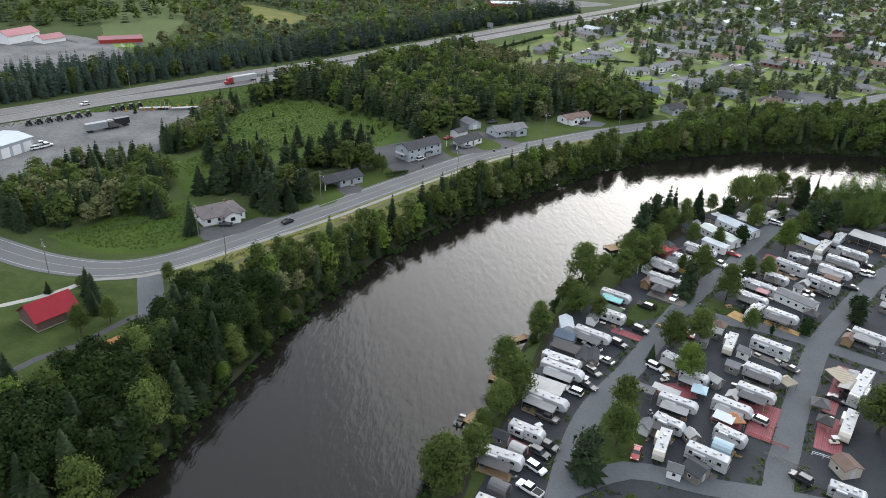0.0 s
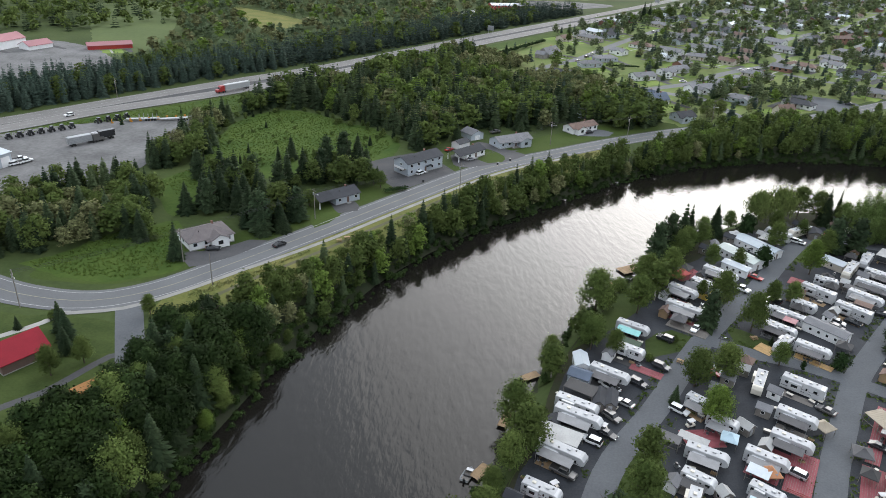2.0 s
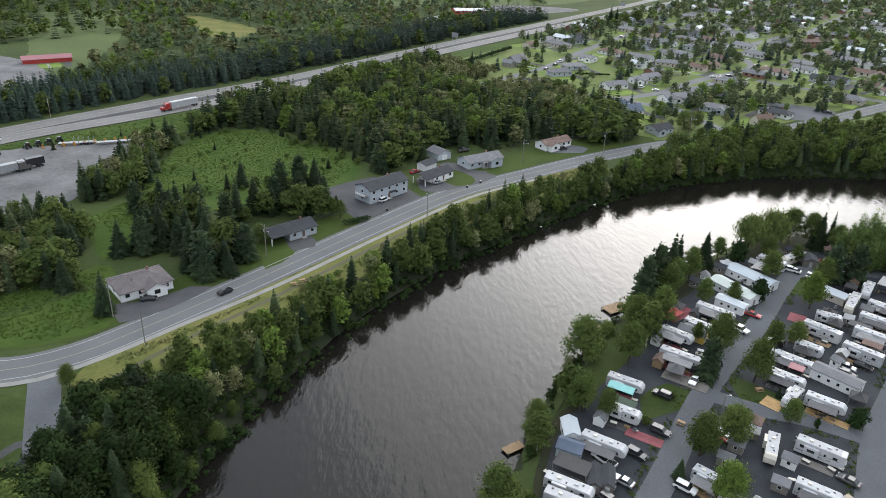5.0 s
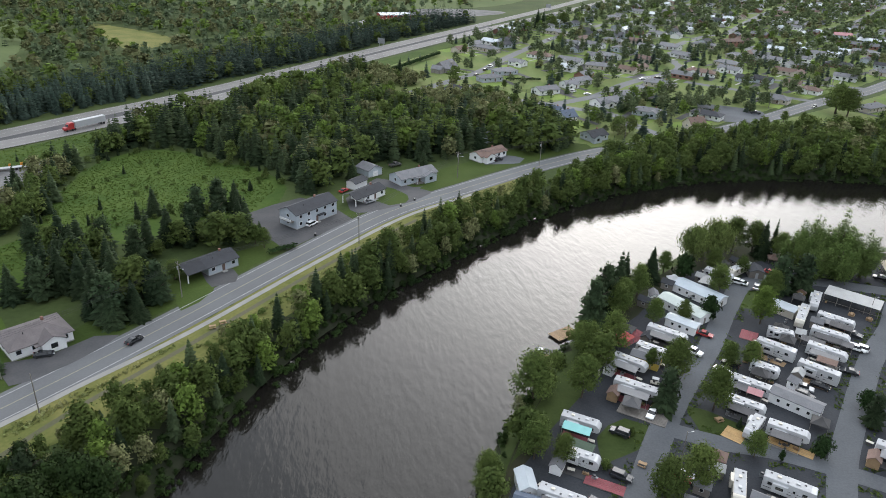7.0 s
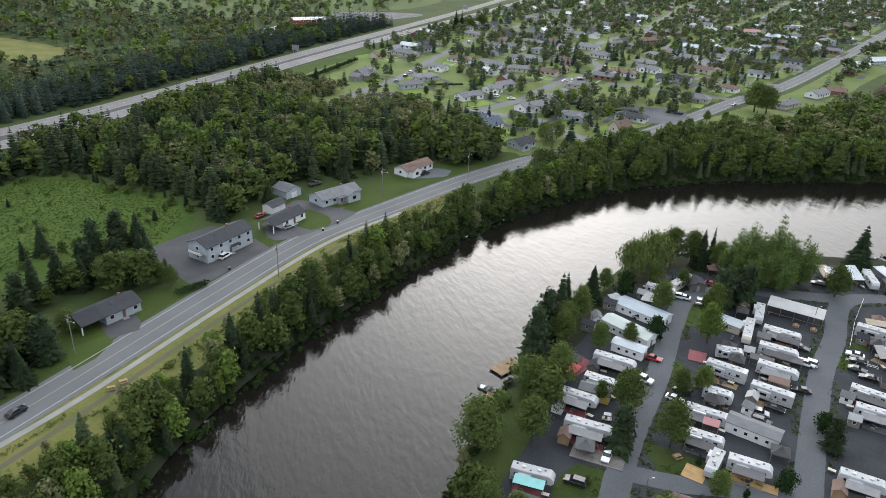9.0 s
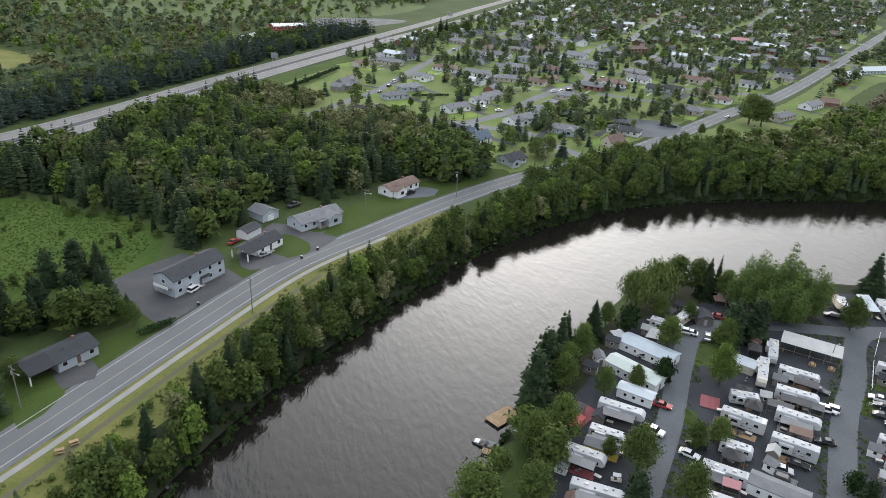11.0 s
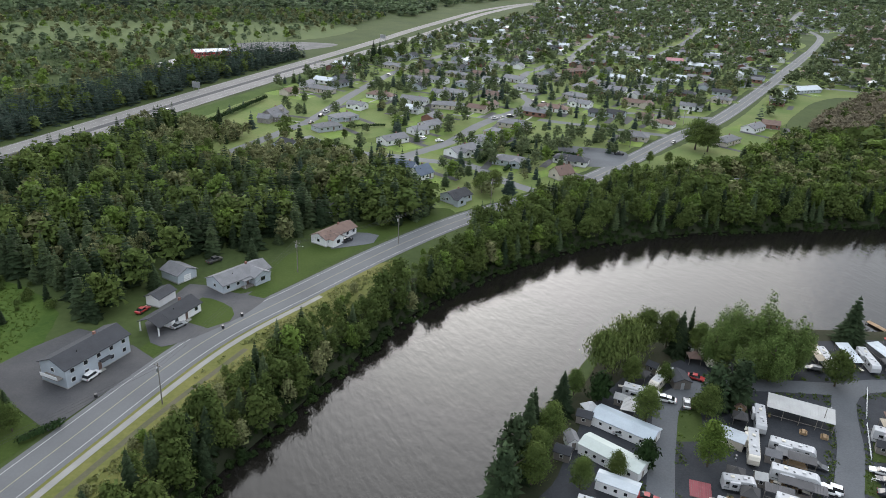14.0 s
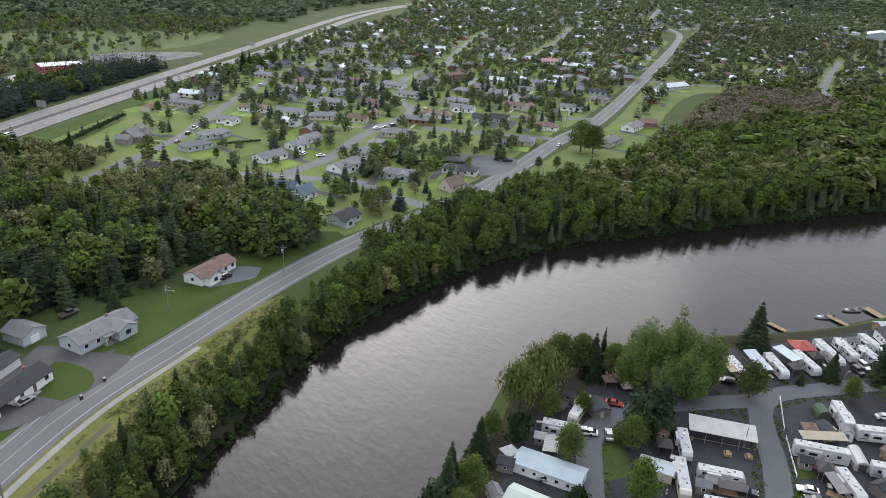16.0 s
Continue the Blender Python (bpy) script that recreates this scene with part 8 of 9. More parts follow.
def woods(name, label, pts, mix, seed, hlow, hhigh, mt_of, wide=1.0, far=False):
    """Many trees joined by leaf colour: each object is one stand of trees."""
    rng = np.random.default_rng(seed)
    hs = height(pts[:, 0], pts[:, 1])
    heaps = {}
    kinds = list(mix)
    pr = np.array([mix[k] for k in kinds], float)
    for (x, y), z in zip(pts, hs):
        cl = noise.noise(Vector((x * 0.02, y * 0.02, seed)))
        w = pr.copy()
        if len(w) > 1:
            w[0] *= max(0.05, 1 + 1.6 * cl)
        kind = kinds[rng.choice(len(kinds), p=w / w.sum())]
        H = rng.uniform(hlow, hhigh) * (0.5 if kind == "bush" else 1.12 if kind == "spruce" else 1.0)
        base = low_tree("spruce" if kind in ("spruce", "larch") else "bush" if kind == "bush" else "leafy", int(rng.integers(4)), far)
        t = rng.uniform(0, 6.28)
        c, s = math.cos(t), math.sin(t)
        f = H / 10
        fw = f * wide * rng.uniform(0.85, 1.2)
        v = np.column_stack([(base[:, 0] * c - base[:, 1] * s) * fw + x, (base[:, 0] * s + base[:, 1] * c) * fw + y, base[:, 2] * f + z,
                             base[:, 3] * c - base[:, 4] * s, base[:, 3] * s + base[:, 4] * c, base[:, 5]])
        heaps.setdefault(kind, []).append(v)
    for kind, vs in heaps.items():
        word = {"spruce": "dark pointed spruces", "larch": "soft green pointed larches", "leafy": "mixed green deciduous trees", "bright": "fresh light green trees", "pale": "pale yellowish sparse trees", "bush": "low green bushes"}[kind]
        tagged(part_mesh(name, leaf_mesh(name, np.vstack(vs)), mt_of[kind]), "%s, %s" % (word, label), "trees", kind="stuff")


MT_OF = {"spruce": M_NEEDLE, "larch": M_LARCH, "leafy": M_LEAF, "bright": M_LEAFBRIGHT, "pale": M_PALE, "bush": M_LEAF}

# near bank: single trees, nearest first; the rest of the belt is a stand
rngb = np.random.default_rng(3)
belt = []
for y0, y1, depth, sp in ((86, 150, 30, 4.4), (150, 210, 26, 4.2), (210, 262, 22, 3.9), (262, 330, 20, 3.5), (330, 372, 20, 3.5)):
    sel = BANK_L[(BANK_L[:, 1] >= y0 - 10) & (BANK_L[:, 1] < y1 + 10) & (BANK_L[:, 0] < 330)]
    box_ = [(sel[:, 0].min() - depth - 8, y0), (sel[:, 0].max() + 4, y0), (sel[:, 0].max() + 4, y1), (sel[:, 0].min() - depth - 8, y1)]
    p = scatter(box_, sp, int(y0), 3.0)
    d = bank_distance(p[:, 0], p[:, 1])
    p = p[(d > 0.6) & (d < depth) & ~inside(p[:, 0], p[:, 1], PARK_SIDE)]
    belt.append(p[line_distance(p[:, 0], p[:, 1], ROADS[0][0]) > 12.5])
belt = np.vstack(belt)
order = np.argsort(belt[:, 1])
belt = belt[order]
near, belt_far = belt[:120], belt[120:]
to_road = line_distance(belt_far[:, 0], belt_far[:, 1], ROADS[0][0])
roadside, belt_far = belt_far[(to_road < 22) & (np.random.default_rng(12).uniform(size=len(belt_far)) < 0.7)], belt_far[to_road >= 22]
for x, y in near:
    d = float(bank_distance(np.array([x]), np.array([y]))[0])
    k = rngb.uniform()
    # Low on the near bank most trees take the shade-darkened leaves.
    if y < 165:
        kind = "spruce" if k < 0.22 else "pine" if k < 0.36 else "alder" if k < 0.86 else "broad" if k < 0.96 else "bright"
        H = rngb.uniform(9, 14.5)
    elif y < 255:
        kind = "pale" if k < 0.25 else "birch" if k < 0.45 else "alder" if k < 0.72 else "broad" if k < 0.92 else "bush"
        H = rngb.uniform(5, 9.5)
    else:
        kind = "spruce" if k < 0.1 else "larch" if k < 0.36 else "broad" if k < 0.78 else "birch"
        H = rngb.uniform(7.5, 11.5)
    if y > 165 and float(line_distance(np.array([x]), np.array([y]), ROADS[0][0])[0]) < 21:
        kind, H = ("pale" if k < 0.3 else "birch" if k < 0.45 else "bush"), H * 0.45
    if d < 2.5:
        H *= 0.6
        kind = "bush" if k < 0.4 else kind
        H = H * 0.5 if kind == "bush" else H
    tree(kind, round(float(x), 1), round(float(y), 1), round(float(H), 1), rngb.uniform(0.95, 1.25))
brush = []
for line, lo, hi, ya, yb in ((BANK_L, -2.2, 5.0, 80, 390), (BANK_R, 0.2, 3.2, 95, 262)):
    sel = line[(line[:, 1] > ya - 20) & (line[:, 1] < yb + 10) & (line[:, 0] < 420)]
    for a, b in zip(sel[:-1], sel[1:]):
        for u in np.arange(0, 1, 2.2 / max(2.2, np.linalg.norm(b - a))):
            for d0 in np.arange(lo, hi, 2.2):
                t = (b - a) / np.linalg.norm(b - a)
                side = np.array([-t[1], t[0]]) * (1 if line is BANK_L else -1)
                if rngb.uniform() < (0.8 if line is BANK_L else 0.45):
                    brush.append(a + (b - a) * u + side * (d0 + rngb.uniform(-0.8, 0.8)) + rngb.uniform(-0.6, 0.6, 2))
# The bank bushes carry shade in their leaf colour too.
woods("bank_brush", "hanging over the water's edge", np.array(brush), {"bush": 1.0}, 20, 3.0, 6.5, {"bush": M_SHADELEAF}, 0.8)
woods("bank_shrubs", "between road and wooded bank", roadside, {"bush": 0.5, "leafy": 0.15, "pale": 0.25, "bright": 0.1}, 97, 2.2, 4.6, MT_OF, 1.1, 2)
woods("bank_woods", "along the river bank", belt_far, {"spruce": 0.12, "larch": 0.12, "leafy": 0.56, "bright": 0.12, "pale": 0.08}, 21, 5, 12, MT_OF, 1.0, 2)
far_bank = scatter([(60, 330), (120, 360), (200, 372), (360, 372), (360, 395), (220, 400), (175, 440), (120, 410), (75, 385)], 4.2, 31, 3.5)
far_bank = far_bank[bank_distance(far_bank[:, 0], far_bank[:, 1]) > 1.0]
woods("north_bank_woods", "behind the river bend", far_bank, {"spruce": 0.12, "larch": 0.25, "leafy": 0.53, "bright": 0.1}, 22, 7, 12.5, MT_OF, 1.05, 2)
east = scatter([(228, 441), (262, 470), (300, 498), (334, 496), (345, 530), (474, 626), (560, 640), (700, 540), (900, 480), (900, 440), (500, 385), (330, 386), (230, 392), (180, 400), (190, 440)], 4.8, 32, 5.0)
east = east[(bank_distance(east[:, 0], east[:, 1]) > 2.0) & (np.hypot(east[:, 0] - 206, east[:, 1] - 458) > 20) & (np.hypot(east[:, 0] - 230, east[:, 1] - 480) > 17)]
EASTMIX = {"pale": 0.12, "leafy": 0.46, "larch": 0.2, "spruce": 0.1, "bright": 0.12}
CATKIN = np.array([(334, 495), (341, 529), (474, 624), (535, 606), (518, 545), (458, 508), (416, 530), (365, 505)], float)
cz = inside(east[:, 0], east[:, 1], CATKIN)
woods("catkin_woods", "behind the eastern woods", east[cz], {"pale": 0.8, "leafy": 0.2}, 101, 7, 12, {**MT_OF, "pale": M_CATKIN}, 1.3)
east = east[~cz]
woods("east_woods", "on the far side of the river", east[east[:, 0] < 330], EASTMIX, 23, 7, 14, MT_OF, 1.25)
woods("east_woods", "towards the eastern distance", east[(east[:, 0] >= 330) & (east[:, 0] < 720)][::2], EASTMIX, 53, 8, 15, MT_OF, 1.7, True)
MID = [(-147, 353), (-132, 372), (-112, 373), (-94, 361), (-77, 355), (-60, 343), (-52, 324), (-44, 329), (-39, 344), (-37, 355), (-29, 366), (-15, 368), (5, 375), (12, 379), (24, 394), (62, 426), (40, 500), (-54, 556), (-127, 455), (-152, 372)]
mid = scatter(MID, 4.9, 33, 5.0)
mid = mid[(line_distance(mid[:, 0], mid[:, 1], spline(HWY_B)) > 20)]
PALEZ = np.array([(-64, 505), (-10, 446), (26, 424), (58, 436), (34, 498), (-40, 550)], float)
pz = inside(mid[:, 0], mid[:, 1], PALEZ)
woods("pale_scrub", "on the edge of the town", mid[pz], {"pale": 0.6, "leafy": 0.3, "spruce": 0.1}, 54, 5, 10, MT_OF, 1.2)
woods("middle_woods", "between highway and road", mid[~pz], {"spruce": 0.34, "larch": 0.36, "leafy": 0.2, "bright": 0.05, "pale": 0.05}, 24, 7.5, 15.5, MT_OF, 1.2)
SW = [(-157, 186), (-148, 194), (-138.6, 200), (-134, 212), (-119.6, 215), (-128, 236), (-137, 250), (-148, 258), (-162, 250), (-174, 238), (-182, 212)]
woods("south_woods", "behind the depot yard", np.vstack([scatter(SW, 4.6, 34, 4.0), scatter([(-158, 280), (-147, 272), (-135, 286), (-140, 312), (-152, 312)], 4.6, 61, 4.0), scatter([(-157, 312), (-145, 312), (-147, 346), (-155, 348)], 4.6, 62, 4.0)]), {"spruce": 0.35, "larch": 0.2, "leafy": 0.35, "pale": 0.1}, 25, 7.5, 12.5, MT_OF, 1.2, 2)
GARDEN = [[(-125, 263.7), (-116.7, 272), (-102, 258), (-82, 242), (-76, 230), (-87, 226), (-102, 236), (-111, 234)], [(-95, 272), (-81.5, 276), (-64.6, 293), (-60, 279), (-71, 272), (-86, 264)]]
woods("garden_woods", "behind the roadside houses", np.vstack([scatter(g, 5.2, 35, 3.0, 0.9) for g in GARDEN]), {"spruce": 0.7, "leafy": 0.3}, 26, 6, 14, MT_OF, 1.2, 2)
woods("meadow_bushes", "scattered over the meadow", scatter([(-146, 300), (-142, 345), (-112, 366), (-70, 345), (-72, 312), (-102, 302), (-120, 285), (-128, 250)], 6.5, 36, 3, 0.42), {"bush": 0.9, "spruce": 0.1}, 27, 2.2, 5, MT_OF, 1.0, 2)
rim = np.vstack([spline([(-122, 281), (-134, 284), (-140, 300), (-144, 346), (-132, 369), (-114, 370), (-95, 358), (-78, 352), (-62, 336)], 3.5), spline([(-70, 306), (-90, 300), (-102, 296), (-116, 284)], 3.5)])
woods("meadow_edge_bushes", "round the edge of the meadow", rim + np.random.default_rng(5).normal(size=rim.shape) * 2.2, {"bush": 0.6, "leafy": 0.25, "spruce": 0.15}, 98, 3, 7, MT_OF, 1.0, 2)
woods("verge_shrubs", "along the highway verge", scatter([(-240, 280), (-160, 383), (-118, 450), (-100, 452), (-140, 392), (-158, 350), (-225, 300)], 9, 37, 3, 0.45), {"bush": 0.6, "spruce": 0.4}, 28, 3, 6, MT_OF)
ha = np.array(HWY_A, float)
nrm = np.gradient(ha, axis=0)
nrm = np.column_stack([-nrm[:, 1], nrm[:, 0]]) / np.linalg.norm(nrm, axis=1)[:, None]
BELT = np.vstack([(ha + nrm * 13)[:9], (ha + nrm * 62)[:9][::-1]])
pl = scatter(BELT, 4.6, 38, 3.0)
# The highway belt uses needles with haze painted into their colour.
woods("highway_spruces", "in a dense belt farther along the highway", pl[pl[:, 1] > 470], {"spruce": 0.93, "leafy": 0.07}, 59, 8.5, 12.5, {**MT_OF, "spruce": M_HAZESPRUCE}, 1.2, True)
woods("highway_spruces", "in a dense belt along the highway", pl[(pl[:, 1] > 200) & (pl[:, 1] <= 470)], {"spruce": 0.93, "leafy": 0.07}, 29, 8.5, 12.5, {**MT_OF, "spruce": M_HAZESPRUCE}, 1.15)
SCRUB = [(-262, 430), (-232, 470), (-150, 560), (-120, 640), (-70, 720), (-20, 850), (60, 960), (160, 1160), (60, 1200), (-200, 1150), (-420, 900), (-440, 720), (-330, 660), (-270, 540)]
sc = scatter(SCRUB, 8.5, 39, 4.0, 0.8)
for nm in ("far_clearing", "works_yard", "sand_pit"):
    ob_ = bpy.data.objects[nm]
    pv = np.array([v.co[:2] for v in ob_.data.vertices])
    sc = sc[~inside(sc[:, 0], sc[:, 1], pv)]
fm = bpy.data.objects["far_meadow"]
fm = inside(sc[:, 0], sc[:, 1], np.array([v.co[:2] for v in fm.data.vertices]))
sc = sc[~fm | (np.random.default_rng(9).uniform(size=len(sc)) < 0.35)]
# Leaves and bushes here have distance haze mixed into their colour.
woods("scrubland", "over open scrubland north of the highway", sc, {"leafy": 0.3, "larch": 0.15, "bush": 0.15, "bright": 0.15, "pale": 0.25}, 30, 5, 10, {**MT_OF, "leafy": M_HAZESCRUB, "bush": M_HAZESCRUB}, 1.5, True)
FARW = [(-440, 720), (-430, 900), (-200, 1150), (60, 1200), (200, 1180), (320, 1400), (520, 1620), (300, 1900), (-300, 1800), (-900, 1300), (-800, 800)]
woods("far_woods", "on the skyline", scatter([(-1800, 1000), (-900, 1300), (-300, 1800), (300, 1900), (520, 1620), (1300, 1900), (1800, 1300), (2500, 1500), (2300, 2600), (-600, 2700), (-1900, 1800)], 44, 99, 6.0, 0.95), {"spruce": 0.4, "leafy": 0.6}, 100, 12, 18, {**MT_OF, "leafy": M_HAZESCRUB, "spruce": M_HAZESPRUCE}, 4.0, True)
woods("far_woods", "covering the distance", scatter(FARW, 18, 40, 6.0, 0.95), {"spruce": 0.4, "leafy": 0.6}, 41, 9, 15, {**MT_OF, "leafy": M_HAZESCRUB, "spruce": M_HAZESPRUCE}, 2.3, True)
FARW2 = [(-440, 500), (-360, 520), (-300, 600), (-380, 680), (-440, 720), (-700, 760), (-700, 480)]
woods("far_woods", "behind the gravel yard", scatter(FARW2, 9, 42, 6.0, 0.55), {"spruce": 0.5, "leafy": 0.5}, 43, 8, 12, MT_OF, 1.4, True)
TOWN = [(30, 420), (72, 402), (128, 436), (172, 472), (236, 528), (296, 576), (430, 708), (620, 905), (760, 1080), (640, 1250), (420, 1280), (200, 1010), (100, 840), (-10, 640), (-40, 565), (0, 470)]
tw = scatter(TOWN, 8.8, 44, 3.5, 0.8)
tw = tw[~((tw[:, 0] < 70) & (tw[:, 1] > 505) & (tw[:, 1] < 660) & (np.random.default_rng(5).uniform(size=len(tw)) < 0.8))]
# Town leaves and spruces both carry haze in their base colour.
TOWN_OF = {**MT_OF, "leafy": M_HAZEGARDEN, "spruce": M_HAZESPRUCE}
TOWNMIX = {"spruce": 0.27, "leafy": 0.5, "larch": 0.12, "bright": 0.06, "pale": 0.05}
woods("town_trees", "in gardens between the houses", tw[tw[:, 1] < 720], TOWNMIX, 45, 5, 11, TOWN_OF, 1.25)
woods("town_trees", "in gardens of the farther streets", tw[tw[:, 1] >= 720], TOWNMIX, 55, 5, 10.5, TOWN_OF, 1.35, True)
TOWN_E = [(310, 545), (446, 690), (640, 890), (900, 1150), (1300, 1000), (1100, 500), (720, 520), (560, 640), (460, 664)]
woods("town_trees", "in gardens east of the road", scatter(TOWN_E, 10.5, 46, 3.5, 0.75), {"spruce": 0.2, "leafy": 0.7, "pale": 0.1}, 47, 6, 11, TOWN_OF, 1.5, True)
woods("far_woods", "covering the eastern distance", scatter([(900, 445), (1110, 505), (1310, 1000), (1810, 1300), (2500, 1500), (2500, 620), (1500, 420)], 19, 95, 6.0, 0.95), {"spruce": 0.35, "leafy": 0.65}, 96, 9, 15, {**MT_OF, "leafy": M_HAZESCRUB, "spruce": M_HAZESPRUCE}, 2.2, True)
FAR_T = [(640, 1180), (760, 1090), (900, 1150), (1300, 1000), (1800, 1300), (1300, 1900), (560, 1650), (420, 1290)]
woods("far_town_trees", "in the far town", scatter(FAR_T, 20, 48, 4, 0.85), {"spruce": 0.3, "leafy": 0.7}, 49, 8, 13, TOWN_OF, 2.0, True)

woods("roadside_woods", "beside the road into the town", scatter([(15, 384), (27, 391), (33, 398), (41, 381), (52, 391), (65, 404), (58, 428), (60, 446), (40, 440), (18, 398)], 4.4, 91, 2.0), {"spruce": 0.45, "leafy": 0.4, "larch": 0.15}, 92, 9, 15, MT_OF, 1.3)
BARN = [(-172, 128), (-128, 116), (-112, 130), (-103, 124), (-99, 100), (-120, 70), (-170, 90)]
woods("barn_woods", "round the red-roofed barn", scatter(BARN, 5.5, 51, 2.5, 0.8), {"leafy": 0.55, "spruce": 0.45}, 52, 7, 11.5, MT_OF, 1.2, 2)
for a in [("spruce", -113, 158.5, 9, 1.1), ("spruce", -109, 155, 9.5, 1.2), ("spruce", -106, 150, 8, 1.2), ("broad", -104, 141, 8.5, 1.0), ("broad", -99.5, 147, 8, 0.9), ("spruce", -124, 157, 4, 1.2), ("bush", -118, 163, 3.5, 1.0), ("broad", -95.5, 170.5, 6.5, 1.0),
          ("spruce", -103.9, 202, 13, 1.0), ("spruce", -121, 212, 11, 1.2), ("spruce", -117, 235.6, 12, 1.2), ("spruce", -85.5, 225, 12, 1.3), ("spruce", -80, 229, 10, 1.3), ("spruce", -90, 234, 10, 1.5), ("spruce", -85, 240, 10, 1.5), ("broad", -82, 247, 8, 1.2), ("spruce", -93, 229, 8, 1.3), ("broad", -78, 252, 7, 1.2), ("bush", -117, 213, 3, 1.2), ("spruce", -60, 283, 6.5, 1.3), ("broad", -57, 276, 7.5, 1.0), ("broad", -60.5, 279, 7, 1.0), ("spruce", -36, 344, 9, 1.3), ("spruce", -7, 362, 9, 1.2),
          ("pine", -110, 238, 13, 1.1), ("spruce", -107, 243, 15, 1.2), ("pine", -106, 252, 13, 1.1), ("pine", -87, 228, 15, 1.2), ("spruce", -92, 243, 15, 1.25), ("pine", -93, 262, 13, 1.1), ("pine", -78, 239, 13, 1.1), ("spruce", -88, 276, 14, 1.2), ("pine", -82, 281, 13, 1.1),
          ("pine", -75, 286, 12, 1.1), ("spruce", -69, 291, 12, 1.2), ("spruce", -101, 299, 11, 1.2), ("pine", -106, 270, 12, 1.1), ("pine", -128, 268, 12, 1.1), ("pine", -86, 300, 12, 1.1), ("pine", -80, 305, 13, 1.15), ("spruce", -74, 306, 12, 1.2), ("spruce", -98, 254, 13, 1.2), ("pine", -113, 262, 12, 1.1),
          ("pale", -58, 351, 12, 1.2), ("pale", -53.5, 352.5, 13, 1.1), ("pale", -49, 353, 12, 1.2), ("pale", -45, 359, 12, 1.2), ("pale", -42, 366, 11, 1.2), ("spruce", -52, 347, 9, 1.3)]:
    tree(*a)


def tufts(name, label, poly, spacing, mt, seed, size):
    rng = np.random.default_rng(seed)
    p = scatter(poly, spacing, seed, 1.5, 0.85)
    z = height(p[:, 0], p[:, 1])
    k = 7
    c = np.repeat(np.column_stack([p, z]), k, 0) + np.column_stack([rng.normal(size=(len(p) * k, 2)) * size * 0.5, np.zeros(len(p) * k)])
    n = len(c)
    t = rng.uniform(0, 6.28, n)
    w, hh = size * rng.uniform(0.3, 0.7, n), size * rng.uniform(0.35, 0.95, n)
    a = np.column_stack([np.cos(t) * w, np.sin(t) * w, np.zeros(n)])
    up = np.column_stack([rng.normal(size=n) * 0.4 * size, rng.normal(size=n) * 0.4 * size, hh])
    tagged(part_mesh(name, leaf_mesh(name, np.stack([c - a, c + a, c + up], 1).reshape(-1, 3)), mt), label, "grass", kind="stuff")


M_TUFT = material("grass_blades", (0.066, 0.104, 0.022), 0.9, scale=0.08, fine=0.9, other=(0.098, 0.132, 0.033), island=0.35, leaf=0.4, spec=0.08)
M_DRYTUFT = material("dry_grass_blades", (0.24, 0.235, 0.11), 0.9, scale=0.08, fine=0.9, other=(0.15, 0.18, 0.065), island=0.4, leaf=0.3, spec=0.08)
tufts("meadow_grass", "tall uneven meadow grass and weeds", [(-140, 262), (-135, 280), (-141, 300), (-143, 345), (-132, 368), (-114, 369), (-95, 357), (-78, 351), (-64, 330), (-70, 298), (-102, 298), (-116, 276), (-128, 250)], 1.25, M_TUFT, 71, 0.5)
tufts("verge_grass", "rough grass along the highway verge", [(-300, 200), (-238, 290), (-206, 339), (-166, 389), (-120, 459), (-110, 452), (-140, 395), (-160, 345), (-205, 327), (-230, 290)], 1.8, M_TUFT, 72, 0.6)
tufts("bank_grass", "dry yellowish grass and weeds on the bank", [(-95, 182), (-80, 206), (-62, 232), (-38, 272), (-12, 311), (14, 336), (40, 357), (38, 350), (16, 322), (-8, 296), (-32, 260), (-54, 226), (-74, 196), (-84, 182)], 1.2, M_DRYTUFT, 73, 0.8)
tufts("field_grass", "uncut grass beside the road bend", [(-145, 189), (-137, 199.4), (-133, 212), (-126, 217), (-117, 226), (-103, 203), (-103, 196), (-112, 188), (-127, 185.5)], 1.2, M_TUFT, 74, 0.6)

edge_spots = []
for line in LANES:
    tg = np.gradient(line, axis=0)
    tg /= np.linalg.norm(tg, axis=1)[:, None]
    side = np.column_stack([-tg[:, 1], tg[:, 0]])
    edge_spots += [line + side * 3.7, line - side * 3.7]
ep = np.vstack(edge_spots)
ep = np.repeat(ep[(ep[:, 1] > 95) & (ep[:, 0] < 205)], 7, 0)
ep = ep + np.random.default_rng(31).normal(size=ep.shape) * np.array([0.6, 0.9])
ep = ep[(np.min([line_distance(ep[:, 0], ep[:, 1], q) for q in LANES], axis=0) > 3.15) & np.array([noise.noise(Vector((x * 0.11, y * 0.11, 3))) > -0.1 for x, y in ep])]
blade_rng = np.random.default_rng(32)
c = np.repeat(np.column_stack([ep, np.full(len(ep), PARK_Z + 0.04)]), 6, 0) + np.column_stack([blade_rng.normal(size=(len(ep) * 6, 2)) * 0.35, np.zeros(len(ep) * 6)])
t = blade_rng.uniform(0, 6.28, len(c))
a = np.column_stack([np.cos(t), np.sin(t), np.zeros(len(c))]) * blade_rng.uniform(0.15, 0.4, len(c))[:, None]
up = np.column_stack([blade_rng.normal(size=(len(c), 2)) * 0.25, blade_rng.uniform(0.1, 0.4, len(c))])
tagged(part_mesh("lane_edge_grass", leaf_mesh("lane_edge_grass", np.stack([c - a, c + a, c + up], 1).reshape(-1, 3)), M_TUFT), "rough grass tufts along the gravel lanes", "grass", kind="stuff")

